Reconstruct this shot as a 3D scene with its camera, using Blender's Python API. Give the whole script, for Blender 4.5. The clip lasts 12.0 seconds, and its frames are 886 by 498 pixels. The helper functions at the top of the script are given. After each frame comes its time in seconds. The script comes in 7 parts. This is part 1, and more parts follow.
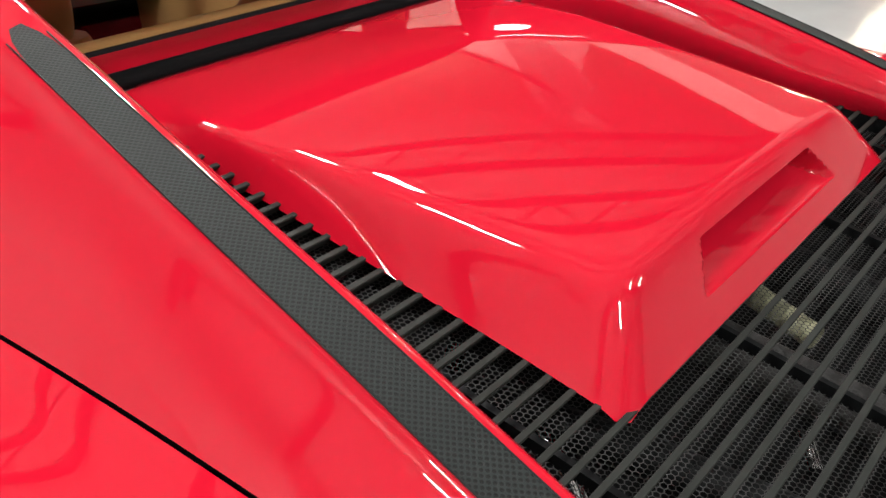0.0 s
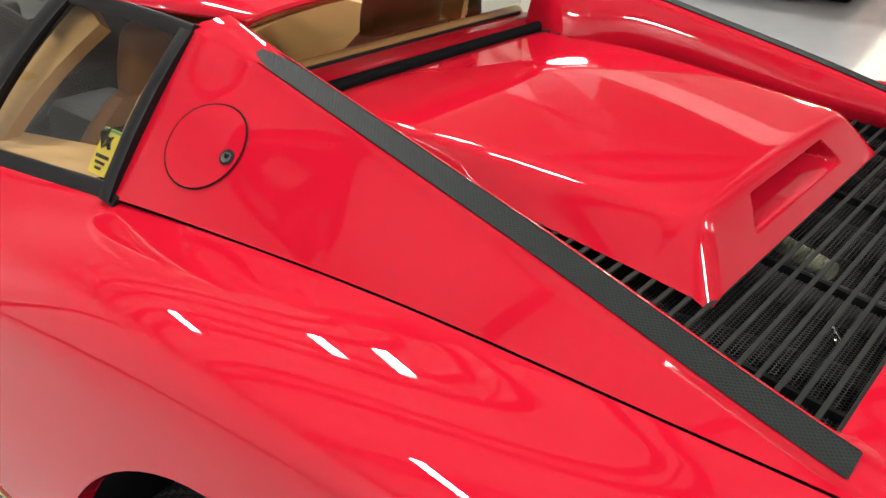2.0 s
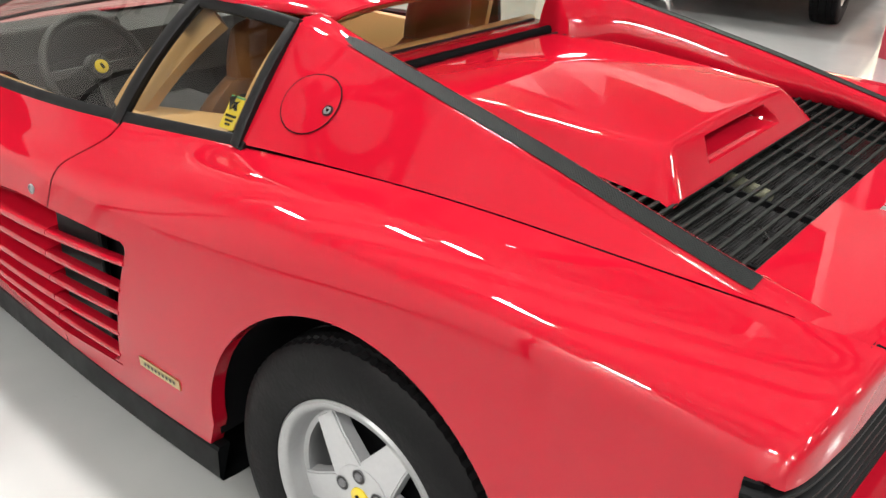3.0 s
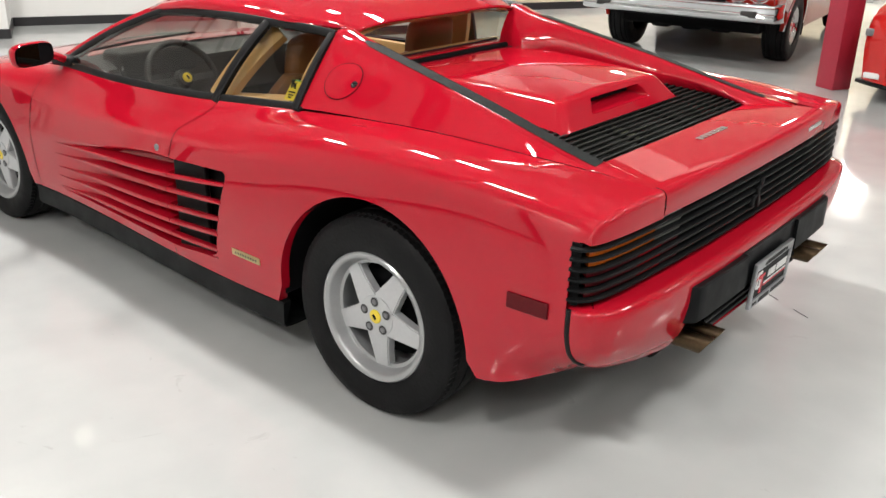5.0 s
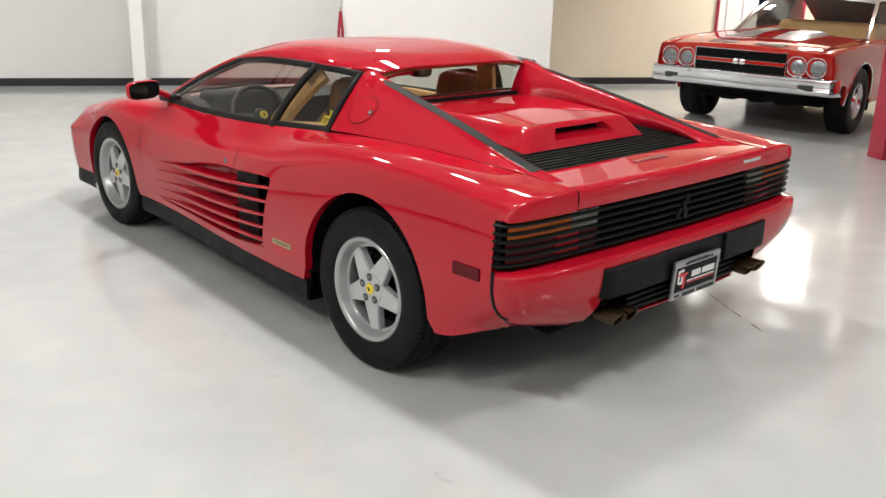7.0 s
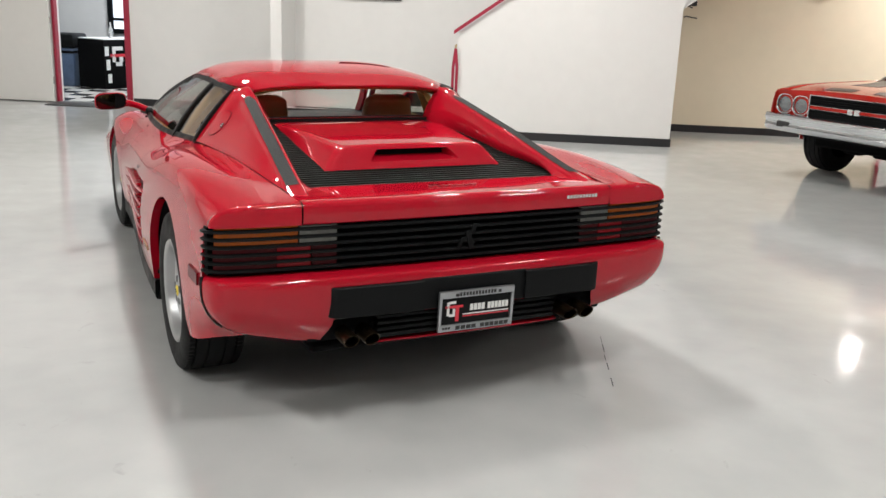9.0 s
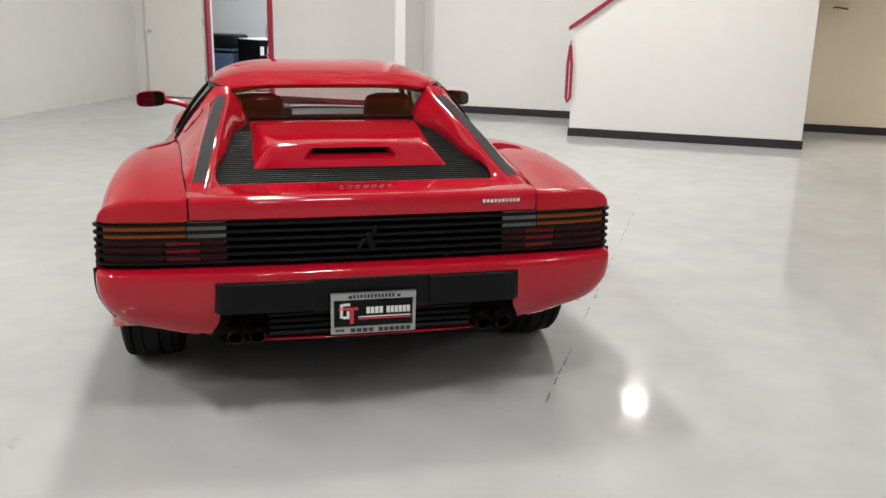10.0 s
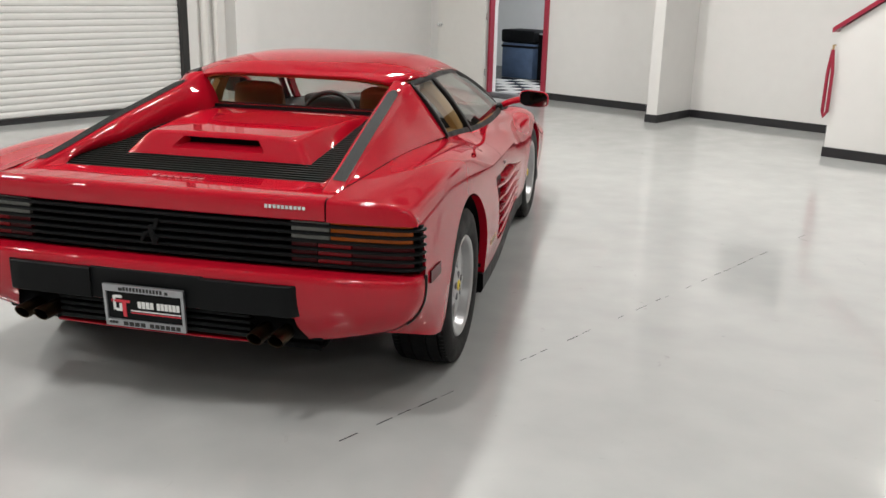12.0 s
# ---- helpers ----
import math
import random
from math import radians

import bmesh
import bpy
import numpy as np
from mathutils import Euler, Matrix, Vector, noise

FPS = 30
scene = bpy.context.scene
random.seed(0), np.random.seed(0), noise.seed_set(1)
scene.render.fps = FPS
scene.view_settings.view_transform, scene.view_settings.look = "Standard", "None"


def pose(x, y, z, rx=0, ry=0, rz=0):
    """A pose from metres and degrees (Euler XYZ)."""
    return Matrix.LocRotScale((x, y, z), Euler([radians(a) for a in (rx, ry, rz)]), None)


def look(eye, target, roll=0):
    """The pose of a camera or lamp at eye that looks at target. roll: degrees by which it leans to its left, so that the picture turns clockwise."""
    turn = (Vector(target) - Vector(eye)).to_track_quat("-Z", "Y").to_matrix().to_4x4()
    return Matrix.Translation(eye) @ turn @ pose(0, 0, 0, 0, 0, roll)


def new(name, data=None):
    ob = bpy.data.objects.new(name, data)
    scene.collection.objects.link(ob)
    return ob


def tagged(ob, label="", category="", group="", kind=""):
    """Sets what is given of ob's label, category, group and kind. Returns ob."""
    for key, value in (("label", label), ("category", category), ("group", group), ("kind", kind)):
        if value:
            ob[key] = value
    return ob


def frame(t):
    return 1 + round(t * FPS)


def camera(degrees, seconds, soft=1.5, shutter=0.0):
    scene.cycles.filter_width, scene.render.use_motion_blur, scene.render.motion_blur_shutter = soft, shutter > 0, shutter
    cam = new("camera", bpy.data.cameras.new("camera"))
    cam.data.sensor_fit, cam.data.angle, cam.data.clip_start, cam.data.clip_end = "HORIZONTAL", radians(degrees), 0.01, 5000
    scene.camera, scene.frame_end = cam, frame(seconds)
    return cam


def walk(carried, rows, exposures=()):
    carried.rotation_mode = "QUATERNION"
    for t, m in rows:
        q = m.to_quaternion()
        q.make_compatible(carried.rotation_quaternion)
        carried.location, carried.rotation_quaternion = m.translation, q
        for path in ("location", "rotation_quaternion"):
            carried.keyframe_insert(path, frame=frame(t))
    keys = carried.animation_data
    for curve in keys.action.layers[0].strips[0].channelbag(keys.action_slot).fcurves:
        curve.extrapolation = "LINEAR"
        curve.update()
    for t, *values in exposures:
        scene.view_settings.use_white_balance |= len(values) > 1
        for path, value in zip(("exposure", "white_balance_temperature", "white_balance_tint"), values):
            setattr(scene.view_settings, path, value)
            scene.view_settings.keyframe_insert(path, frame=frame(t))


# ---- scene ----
cam = camera(52.2, 12.0)
PATH = [
    (0, (-0.999, -0.546, 1.41), (0.366, 0.492, 0.382), 3.4),
    (0.5, (-1.059, -0.538, 1.427), (0.294, 0.519, 0.402), 3.9),
    (1, (-1.158, -0.526, 1.432), (0.184, 0.559, 0.422), 3.3),
    (1.5, (-1.29, -0.535, 1.45), (0.103, 0.524, 0.481), 3.1),
    (2, (-1.443, -0.65, 1.472), (-0.03, 0.423, 0.549), 2.9),
    (2.5, (-1.665, -0.813, 1.498), (-0.248, 0.274, 0.597), 2.9),
    (3, (-1.917, -0.946, 1.518), (-0.495, 0.165, 0.655), 2.3),
    (3.2, (-1.995, -1.044, 1.524), (-0.603, 0.111, 0.672), 1.3),
    (4.8, (-2.731, -1.704, 1.567), (-1.28, -0.544, 0.825), 1.8),
    (5, (-2.77, -1.749, 1.593), (-1.329, -0.584, 0.839), 1.4),
    (5.5, (-2.877, -1.978, 1.595), (-1.474, -0.744, 0.88), 1.4),
    (6, (-2.986, -2.19, 1.605), (-1.6, -0.921, 0.923), 1.7),
    (6.5, (-3.086, -2.367, 1.6), (-1.712, -1.07, 0.943), 1.7),
    (7, (-3.028, -2.674, 1.572), (-1.729, -1.277, 0.972), 1.7),
    (7.2, (-2.921, -2.777, 1.552), (-1.654, -1.345, 0.965), 2.1),
    (8.8, (-1.716, -3.614, 1.532), (-0.795, -1.916, 1.013), 2.1),
    (9, (-1.534, -3.68, 1.525), (-0.678, -1.95, 1.002), 2.5),
    (9.5, (-1.008, -3.783, 1.535), (-0.309, -1.985, 1.005), 2.9),
    (10, (-0.462, -3.963, 1.558), (-0.026, -2.088, 1.015), 1.2),
    (10.5, (0.115, -3.926, 1.544), (0.356, -2.019, 0.99), 0.6),
    (11, (0.683, -3.905, 1.544), (0.721, -1.984, 0.987), 0.8),
    (11.5, (1.19, -3.762, 1.537), (0.957, -1.857, 0.973), 1.0),
    (12, (1.685, -3.541, 1.553), (1.251, -1.672, 0.989), 1.4),
]
walk(cam, [(t, look(eye, target, roll)) for t, eye, target, roll in PATH], [(0, 0.30), (2.0, 0.24), (2.5, 0.34), (3.2, 0.36), (5.0, 0.0), (6.5, -0.12), (7.2, -0.20), (8.8, -0.30), (12, -0.40)])

# ---- world and light ----
U = Vector((0.880, -0.474, 0.0)).normalized()      # the hall's long walls
N = Vector((0.474, 0.880, 0.0)).normalized()       # away from them, towards the far wall
HALL = math.degrees(math.atan2(U.y, U.x))
CEIL = 5.4


def hall(u, n, z=0.0):
    """A place in the hall's own axes."""
    return U * u + N * n + Vector((0, 0, z))


world = bpy.data.worlds.new("world")
world.use_nodes = True
world.node_tree.nodes["Background"].inputs[0].default_value = (0.75, 0.8, 0.9, 1)
world.node_tree.nodes["Background"].inputs[1].default_value = 0.2
scene.world = world
scene.view_settings.exposure = 0.0


# ---- materials ----
def mat(name, color, rough=0.5, metal=0.0, coat=0.0, spec=0.5, noise_scale=0.0, vary=0.0, bump=0.0, bump_scale=None, rough_vary=0.0, coat_rough=0.03, emit=0.0):
    """A principled material with broad and fine variation of colour, gloss and relief."""
    m = bpy.data.materials.new(name)
    m.use_nodes = True
    nt = m.node_tree
    b = nt.nodes["Principled BSDF"]
    b.inputs["Base Color"].default_value = (*color, 1)
    b.inputs["Roughness"].default_value = rough
    b.inputs["Metallic"].default_value = metal
    b.inputs["Coat Weight"].default_value = coat
    b.inputs["Coat Roughness"].default_value = coat_rough
    b.inputs["Specular IOR Level"].default_value = spec
    if emit:
        b.inputs["Emission Color"].default_value = (*color, 1)
        b.inputs["Emission Strength"].default_value = emit
    if noise_scale:
        co = nt.nodes.new("ShaderNodeTexCoord")
        n1 = nt.nodes.new("ShaderNodeTexNoise")
        n1.inputs["Scale"].default_value = noise_scale
        n1.inputs["Detail"].default_value = 6
        n2 = nt.nodes.new("ShaderNodeTexNoise")
        n2.inputs["Scale"].default_value = noise_scale * 9
        n2.inputs["Detail"].default_value = 3
        for n in (n1, n2):
            nt.links.new(co.outputs["Object"], n.inputs["Vector"])
        if vary:
            mix = nt.nodes.new("ShaderNodeMath")
            mix.operation = "ADD"
            nt.links.new(n1.outputs["Fac"], mix.inputs[0])
            nt.links.new(n2.outputs["Fac"], mix.inputs[1])
            ramp = nt.nodes.new("ShaderNodeMapRange")
            ramp.inputs["From Min"].default_value, ramp.inputs["From Max"].default_value = 0.6, 1.4
            ramp.inputs["To Min"].default_value, ramp.inputs["To Max"].default_value = 1 - vary, 1 + vary
            nt.links.new(mix.outputs[0], ramp.inputs["Value"])
            hsv = nt.nodes.new("ShaderNodeHueSaturation")
            hsv.inputs["Color"].default_value = (*color, 1)
            nt.links.new(ramp.outputs["Result"], hsv.inputs["Value"])
            nt.links.new(hsv.outputs["Color"], b.inputs["Base Color"])
        if rough_vary:
            rr = nt.nodes.new("ShaderNodeMapRange")
            rr.inputs["From Min"].default_value, rr.inputs["From Max"].default_value = 0.3, 0.7
            rr.inputs["To Min"].default_value, rr.inputs["To Max"].default_value = max(0.01, rough - rough_vary), rough + rough_vary
            nt.links.new(n1.outputs["Fac"], rr.inputs["Value"])
            nt.links.new(rr.outputs["Result"], b.inputs["Roughness"])
        if bump:
            bp = nt.nodes.new("ShaderNodeBump")
            bp.inputs["Strength"].default_value = bump
            bp.inputs["Distance"].default_value = 0.01
            n3 = nt.nodes.new("ShaderNodeTexNoise")
            n3.inputs["Scale"].default_value = bump_scale or noise_scale * 4
            nt.links.new(co.outputs["Object"], n3.inputs["Vector"])
            nt.links.new(n3.outputs["Fac"], bp.inputs["Height"])
            nt.links.new(bp.outputs["Normal"], b.inputs["Normal"])
    return m


def glass_mat(name, tint, gloss=0.0):
    """Thin pane: tinted see-through with Fresnel gloss."""
    m = bpy.data.materials.new(name)
    m.use_nodes = True
    nt = m.node_tree
    nt.nodes.remove(nt.nodes["Principled BSDF"])
    out = nt.nodes["Material Output"]
    tr = nt.nodes.new("ShaderNodeBsdfTransparent")
    tr.inputs["Color"].default_value = (*tint, 1)
    gl = nt.nodes.new("ShaderNodeBsdfGlossy")
    gl.inputs["Roughness"].default_value = 0.01
    lw = nt.nodes.new("ShaderNodeLayerWeight")
    lw.inputs["Blend"].default_value = 0.5
    pw = nt.nodes.new("ShaderNodeMath")
    pw.operation = "POWER"
    pw.inputs[1].default_value = 4.0
    nt.links.new(lw.outputs["Facing"], pw.inputs[0])
    fr = nt.nodes.new("ShaderNodeMapRange")
    fr.inputs["To Min"].default_value, fr.inputs["To Max"].default_value = 0.045, 0.9
    nt.links.new(pw.outputs[0], fr.inputs["Value"])
    mx = nt.nodes.new("ShaderNodeMixShader")
    nt.links.new(fr.outputs[0], mx.inputs[0])
    nt.links.new(tr.outputs[0], mx.inputs[1])
    nt.links.new(gl.outputs[0], mx.inputs[2])
    nt.links.new(mx.outputs[0], out.inputs["Surface"])
    return m


RED = mat("red_paint", (0.385, 0.0045, 0.0165), 0.45, spec=0.0, coat=0.95, noise_scale=3.0, vary=0.03, bump=0.0015, bump_scale=9, coat_rough=0.012)
RED_DARK = mat("red_inner", (0.25, 0.006, 0.010), 0.6, noise_scale=8, vary=0.1)
BLACK = mat("satin_black", (0.005, 0.0055, 0.006), 0.5, spec=0.13, noise_scale=12, vary=0.2, rough_vary=0.08)
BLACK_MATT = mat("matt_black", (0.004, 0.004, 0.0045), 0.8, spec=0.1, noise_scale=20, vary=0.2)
RUBBER = mat("tyre_rubber", (0.006, 0.006, 0.0065), 0.58, spec=0.15, noise_scale=14, vary=0.25, bump=0.15, bump_scale=90, rough_vary=0.1)
TRIM = mat("window_rubber", (0.007, 0.007, 0.0075), 0.45, spec=0.18, noise_scale=15, vary=0.2, rough_vary=0.1)
SILVER = mat("wheel_silver", (0.36, 0.365, 0.37), 0.30, metal=0.55, coat=0.3, noise_scale=10, vary=0.05)
SILVER_STAR = mat("spoke_silver", (0.47, 0.475, 0.485), 0.38, metal=0.35, coat=0.3, noise_scale=10, vary=0.05)
SILVER_DARK = mat("wheel_shade", (0.20, 0.20, 0.21), 0.45, metal=0.5, noise_scale=10, vary=0.1)
CHROME = mat("chrome", (0.82, 0.83, 0.84), 0.07, metal=1.0, noise_scale=6, vary=0.04, rough_vary=0.03)
STEEL = mat("exhaust_steel", (0.085, 0.058, 0.034), 0.36, metal=1.0, noise_scale=14, vary=0.25, rough_vary=0.1)
TAN = mat("tan_leather", (0.52, 0.30, 0.11), 0.5, noise_scale=9, vary=0.08, bump=0.1, bump_scale=120)
TAN_DARK = mat("brown_leather", (0.30, 0.125, 0.038), 0.5, noise_scale=9, vary=0.1, bump=0.1, bump_scale=120)
CHARCOAL = mat("dashboard_vinyl", (0.020, 0.0195, 0.019), 0.55, noise_scale=20, vary=0.15, bump=0.1, bump_scale=160)
YELLOW = mat("yellow_enamel", (0.75, 0.56, 0.03), 0.3, coat=0.5, noise_scale=60, vary=0.05)
GOLD = mat("brass_badge", (0.55, 0.43, 0.22), 0.3, metal=0.9, noise_scale=60, vary=0.1)
AMBER = mat("amber_lens", (0.55, 0.12, 0.008), 0.25, spec=0.2, coat=0.15, noise_scale=40, vary=0.15)
REDLENS = mat("red_lens", (0.34, 0.004, 0.009), 0.25, spec=0.2, coat=0.15, noise_scale=40, vary=0.15)
REDLENS_DARK = mat("dark_red_lens", (0.085, 0.003, 0.006), 0.3, spec=0.12, coat=0.1, noise_scale=40, vary=0.15)
CLEARLENS = mat("clear_lens", (0.26, 0.26, 0.24), 0.25, spec=0.3, coat=0.2, noise_scale=40, vary=0.2)
GLASS = glass_mat("tinted_glass", (0.62, 0.63, 0.58))
GLASS_CLEAR = glass_mat("clear_glass", (0.88, 0.90, 0.88))
MIRROR = mat("mirror_glass", (0.10, 0.10, 0.085), 0.06, metal=1.0)
WALL = mat("white_wall_paint", (0.74, 0.732, 0.712), 0.6, noise_scale=0.7, vary=0.025, bump=0.04, bump_scale=45)
WALL_BEIGE = mat("cream_wall_paint", (0.78, 0.70, 0.54), 0.6, noise_scale=0.7, vary=0.03, bump=0.04, bump_scale=45)
BASE = mat("black_baseboard", (0.016, 0.016, 0.018), 0.45, noise_scale=5, vary=0.2, rough_vary=0.1)
DOORPAINT = mat("door_paint", (0.74, 0.725, 0.69), 0.42, noise_scale=1.3, vary=0.02)
FRAME_RED = mat("red_frame_paint", (0.33, 0.018, 0.045), 0.35, noise_scale=4, vary=0.08)
POST_RED = mat("red_post_paint", (0.36, 0.022, 0.045), 0.4, noise_scale=5, vary=0.08, bump=0.03, bump_scale=60)
CEILING = mat("ceiling_deck", (0.74, 0.74, 0.73), 0.8, noise_scale=1.0, vary=0.05)
JOIST = mat("joist_paint", (0.035, 0.034, 0.033), 0.7, noise_scale=5, vary=0.1)
SHUTTER = mat("shutter_slat", (0.70, 0.70, 0.68), 0.45, noise_scale=1.5, vary=0.04)
LAMP = mat("lamp_glow", (1.0, 0.97, 0.93), 0.5, emit=10.0)
FLOOD = mat("flood_glow", (1.0, 0.97, 0.90), 0.5, emit=34.0)
PANEL = mat("gallery_paint", (0.62, 0.60, 0.56), 0.7, noise_scale=1.0, vary=0.05)


# ---- mesh helpers ----
def part(name, bm, material, parent=None, label="", smooth=True, kind=""):
    """Links a bmesh as one mesh object under a thing or a part."""
    me = bpy.data.meshes.new(name)
    bm.to_mesh(me)
    bm.free()
    if smooth:
        me.shade_smooth()
        me.set_sharp_from_angle(angle=radians(34))
    me.materials.append(material)
    ob = new(name, me)
    if parent is not None:
        ob.parent = parent
        ob.matrix_parent_inverse = Matrix.Identity(4)
    if label:
        ob["label"] = label
    if kind:
        ob["kind"] = kind
    return ob


def thing(name, label, category, group="", kind="", place=None):
    """An Empty that carries the parts of one thing."""
    ob = new(name)
    ob.empty_display_size = 0.1
    if place is not None:
        ob.matrix_basis = place
    return tagged(ob, label, category, group, kind)


def box_bm(lo, hi, bevel=0.0, seg=2, bm=None, m=None):
    """A box between two corners, edges rounded."""
    own = bmesh.new()
    bmesh.ops.create_cube(own, size=1.0)
    lo, hi = Vector(lo), Vector(hi)
    d = hi - lo
    bmesh.ops.transform(own, matrix=Matrix.Translation((lo + hi) / 2) @ Matrix.Diagonal((abs(d.x), abs(d.y), abs(d.z), 1)), verts=own.verts)
    if bevel:
        bmesh.ops.bevel(own, geom=own.edges[:], offset=bevel, segments=seg, profile=0.5, affect="EDGES")
    if m is not None:
        bmesh.ops.transform(own, matrix=m, verts=own.verts)
    return merge(bm, own)


def merge(bm, own):
    if bm is None:
        return own
    me = bpy.data.meshes.new("tmp")
    own.to_mesh(me)
    own.free()
    bm.from_mesh(me)
    bpy.data.meshes.remove(me)
    return bm


def grid_bm(rows, flip_from=None, closed=False, keep=None):
    """A sheet through rows of points; faces turn away from flip_from (x, z of an axis along y)."""
    bm = bmesh.new()
    vs = [[bm.verts.new(p) for p in row] for row in rows]
    for i in range(len(vs) - 1):
        n = len(vs[i])
        for j in range(n if closed else n - 1):
            k = (j + 1) % n
            if keep and not keep(i, j):
                continue
            q = [vs[i][j], vs[i][k], vs[i + 1][k], vs[i + 1][j]]
            if len({tuple(round(c, 5) for c in v.co) for v in q}) < 3:
                continue
            bm.faces.new(q)
    bmesh.ops.remove_doubles(bm, verts=bm.verts, dist=2e-5)
    bmesh.ops.dissolve_degenerate(bm, edges=bm.edges, dist=1e-5)
    bmesh.ops.delete(bm, geom=[v for v in bm.verts if not v.link_faces], context="VERTS")
    bm.normal_update()
    if flip_from is not None:
        s = sum((f.normal.dot(f.calc_center_median() - Vector((flip_from[0], f.calc_center_median().y, flip_from[1])))) * f.calc_area() for f in bm.faces)
        if s < 0:
            bmesh.ops.reverse_faces(bm, faces=bm.faces)
    return bm


def thick(bm, t):
    """Gives a sheet thickness inwards."""
    bmesh.ops.solidify(bm, geom=bm.faces[:], thickness=t)
    return bm


def mirrored(bm):
    own = bm.copy()
    bmesh.ops.scale(own, vec=(-1, 1, 1), verts=own.verts)
    bmesh.ops.reverse_faces(own, faces=own.faces)
    return own


def lathe_bm(profile, seg=64, axis="x"):
    """Turns (radius, along) pairs about an axis; closed if the profile ends meet."""
    rows = []
    for k in range(seg + 1):
        a = 2 * math.pi * k / seg
        rows.append([Vector((h, r * math.cos(a), r * math.sin(a))) if axis == "x" else Vector((r * math.cos(a), r * math.sin(a), h)) if axis == "z" else Vector((r * math.cos(a), h, r * math.sin(a))) for r, h in profile])
    bm = grid_bm(rows)
    bmesh.ops.recalc_face_normals(bm, faces=bm.faces)
    return bm


def tube_bm(points, radius, seg=10, bm=None, closed_ends=True):
    """A round bar along points."""
    pts = [Vector(p) for p in points]
    rows = []
    for i, p in enumerate(pts):
        d = (pts[min(i + 1, len(pts) - 1)] - pts[max(i - 1, 0)]).normalized()
        a = d.orthogonal().normalized() if i == 0 else (a - d * a.dot(d)).normalized()
        b = d.cross(a)
        r = radius[i] if isinstance(radius, (list, tuple)) else radius
        rows.append([p + (a * math.cos(2 * math.pi * k / seg) + b * math.sin(2 * math.pi * k / seg)) * r for k in range(seg)])
    own = grid_bm(rows, closed=True)
    if closed_ends:
        bmesh.ops.holes_fill(own, edges=own.edges, sides=seg + 1)
    bmesh.ops.recalc_face_normals(own, faces=own.faces)
    return merge(bm, own)


def sweep_bm(path, profile, closed_profile=True):
    """Profile (outward, z) carried along a plan path of (place, outward) pairs."""
    rows = [[p + o * d + Vector((0, 0, z)) for d, z in profile] for p, o in path]
    bm = grid_bm(rows, closed=closed_profile)
    if closed_profile:
        bmesh.ops.holes_fill(bm, edges=bm.edges, sides=0)
    bmesh.ops.recalc_face_normals(bm, faces=bm.faces)
    return bm


def poly_bm(pts, depth, bm=None):
    """A flat outline given thickness along depth (a vector)."""
    own = bmesh.new()
    vs = [own.verts.new(p) for p in pts]
    f = own.faces.new(vs)
    r = bmesh.ops.extrude_face_region(own, geom=[f])
    bmesh.ops.translate(own, vec=depth, verts=[v for v in r["geom"] if isinstance(v, bmesh.types.BMVert)])
    bmesh.ops.recalc_face_normals(own, faces=own.faces)
    return merge(bm, own)


def curve_of(xs, ys):
    """A smooth curve through a few knots, held flat beyond the ends."""
    xs, ys = np.array(xs, float), np.array(ys, float)
    order = np.argsort(xs)
    xs, ys = xs[order], ys[order]
    d = np.diff(ys) / np.diff(xs)
    m = np.concatenate([[d[0]], (d[:-1] * np.diff(xs)[1:] + d[1:] * np.diff(xs)[:-1]) / (xs[2:] - xs[:-2]), [d[-1]]]) if len(xs) > 2 else np.array([d[0], d[0]])

    def f(x):
        x = min(max(x, xs[0]), xs[-1])
        i = min(max(int(np.searchsorted(xs, x)) - 1, 0), len(xs) - 2)
        h = xs[i + 1] - xs[i]
        t = (x - xs[i]) / h
        return float((2 * t**3 - 3 * t**2 + 1) * ys[i] + (t**3 - 2 * t**2 + t) * h * m[i] + (-2 * t**3 + 3 * t**2) * ys[i + 1] + (t**3 - t**2) * h * m[i + 1])
    return f


def soft_curve(xs, ys, reach=0.22):
    """The same, evened out along its length so that reflections run calmly over it."""
    f = curve_of(xs, ys)
    lo, hi = min(xs), max(xs)

    def at(x):
        if x < lo:
            return 2 * f(lo) - f(2 * lo - x)
        if x > hi:
            return 2 * f(hi) - f(2 * hi - x)
        return f(x)

    known = {}

    def g(x):
        if x not in known:
            known[x] = sum((1 + math.cos(math.pi * k / 9)) * at(x + reach * k / 9) for k in range(-8, 9)) / 18.0
        return known[x]
    return g


def lerp(a, b, t):
    return a + (b - a) * t


def smooth01(t):
    t = min(max(t, 0.0), 1.0)
    return t * t * (3 - 2 * t)

# ---- the hall ----
TURNED = Matrix.Rotation(radians(HALL), 4, "Z")


def hall_box(name, u0, u1, n0, n1, z0, z1, material, bevel=0.0, label="", parent=None):
    bm = box_bm((u0, n0, z0), (u1, n1, z1), bevel)
    bmesh.ops.transform(bm, matrix=TURNED, verts=bm.verts)
    return part(name, bm, material, parent, label, smooth=bevel > 0)


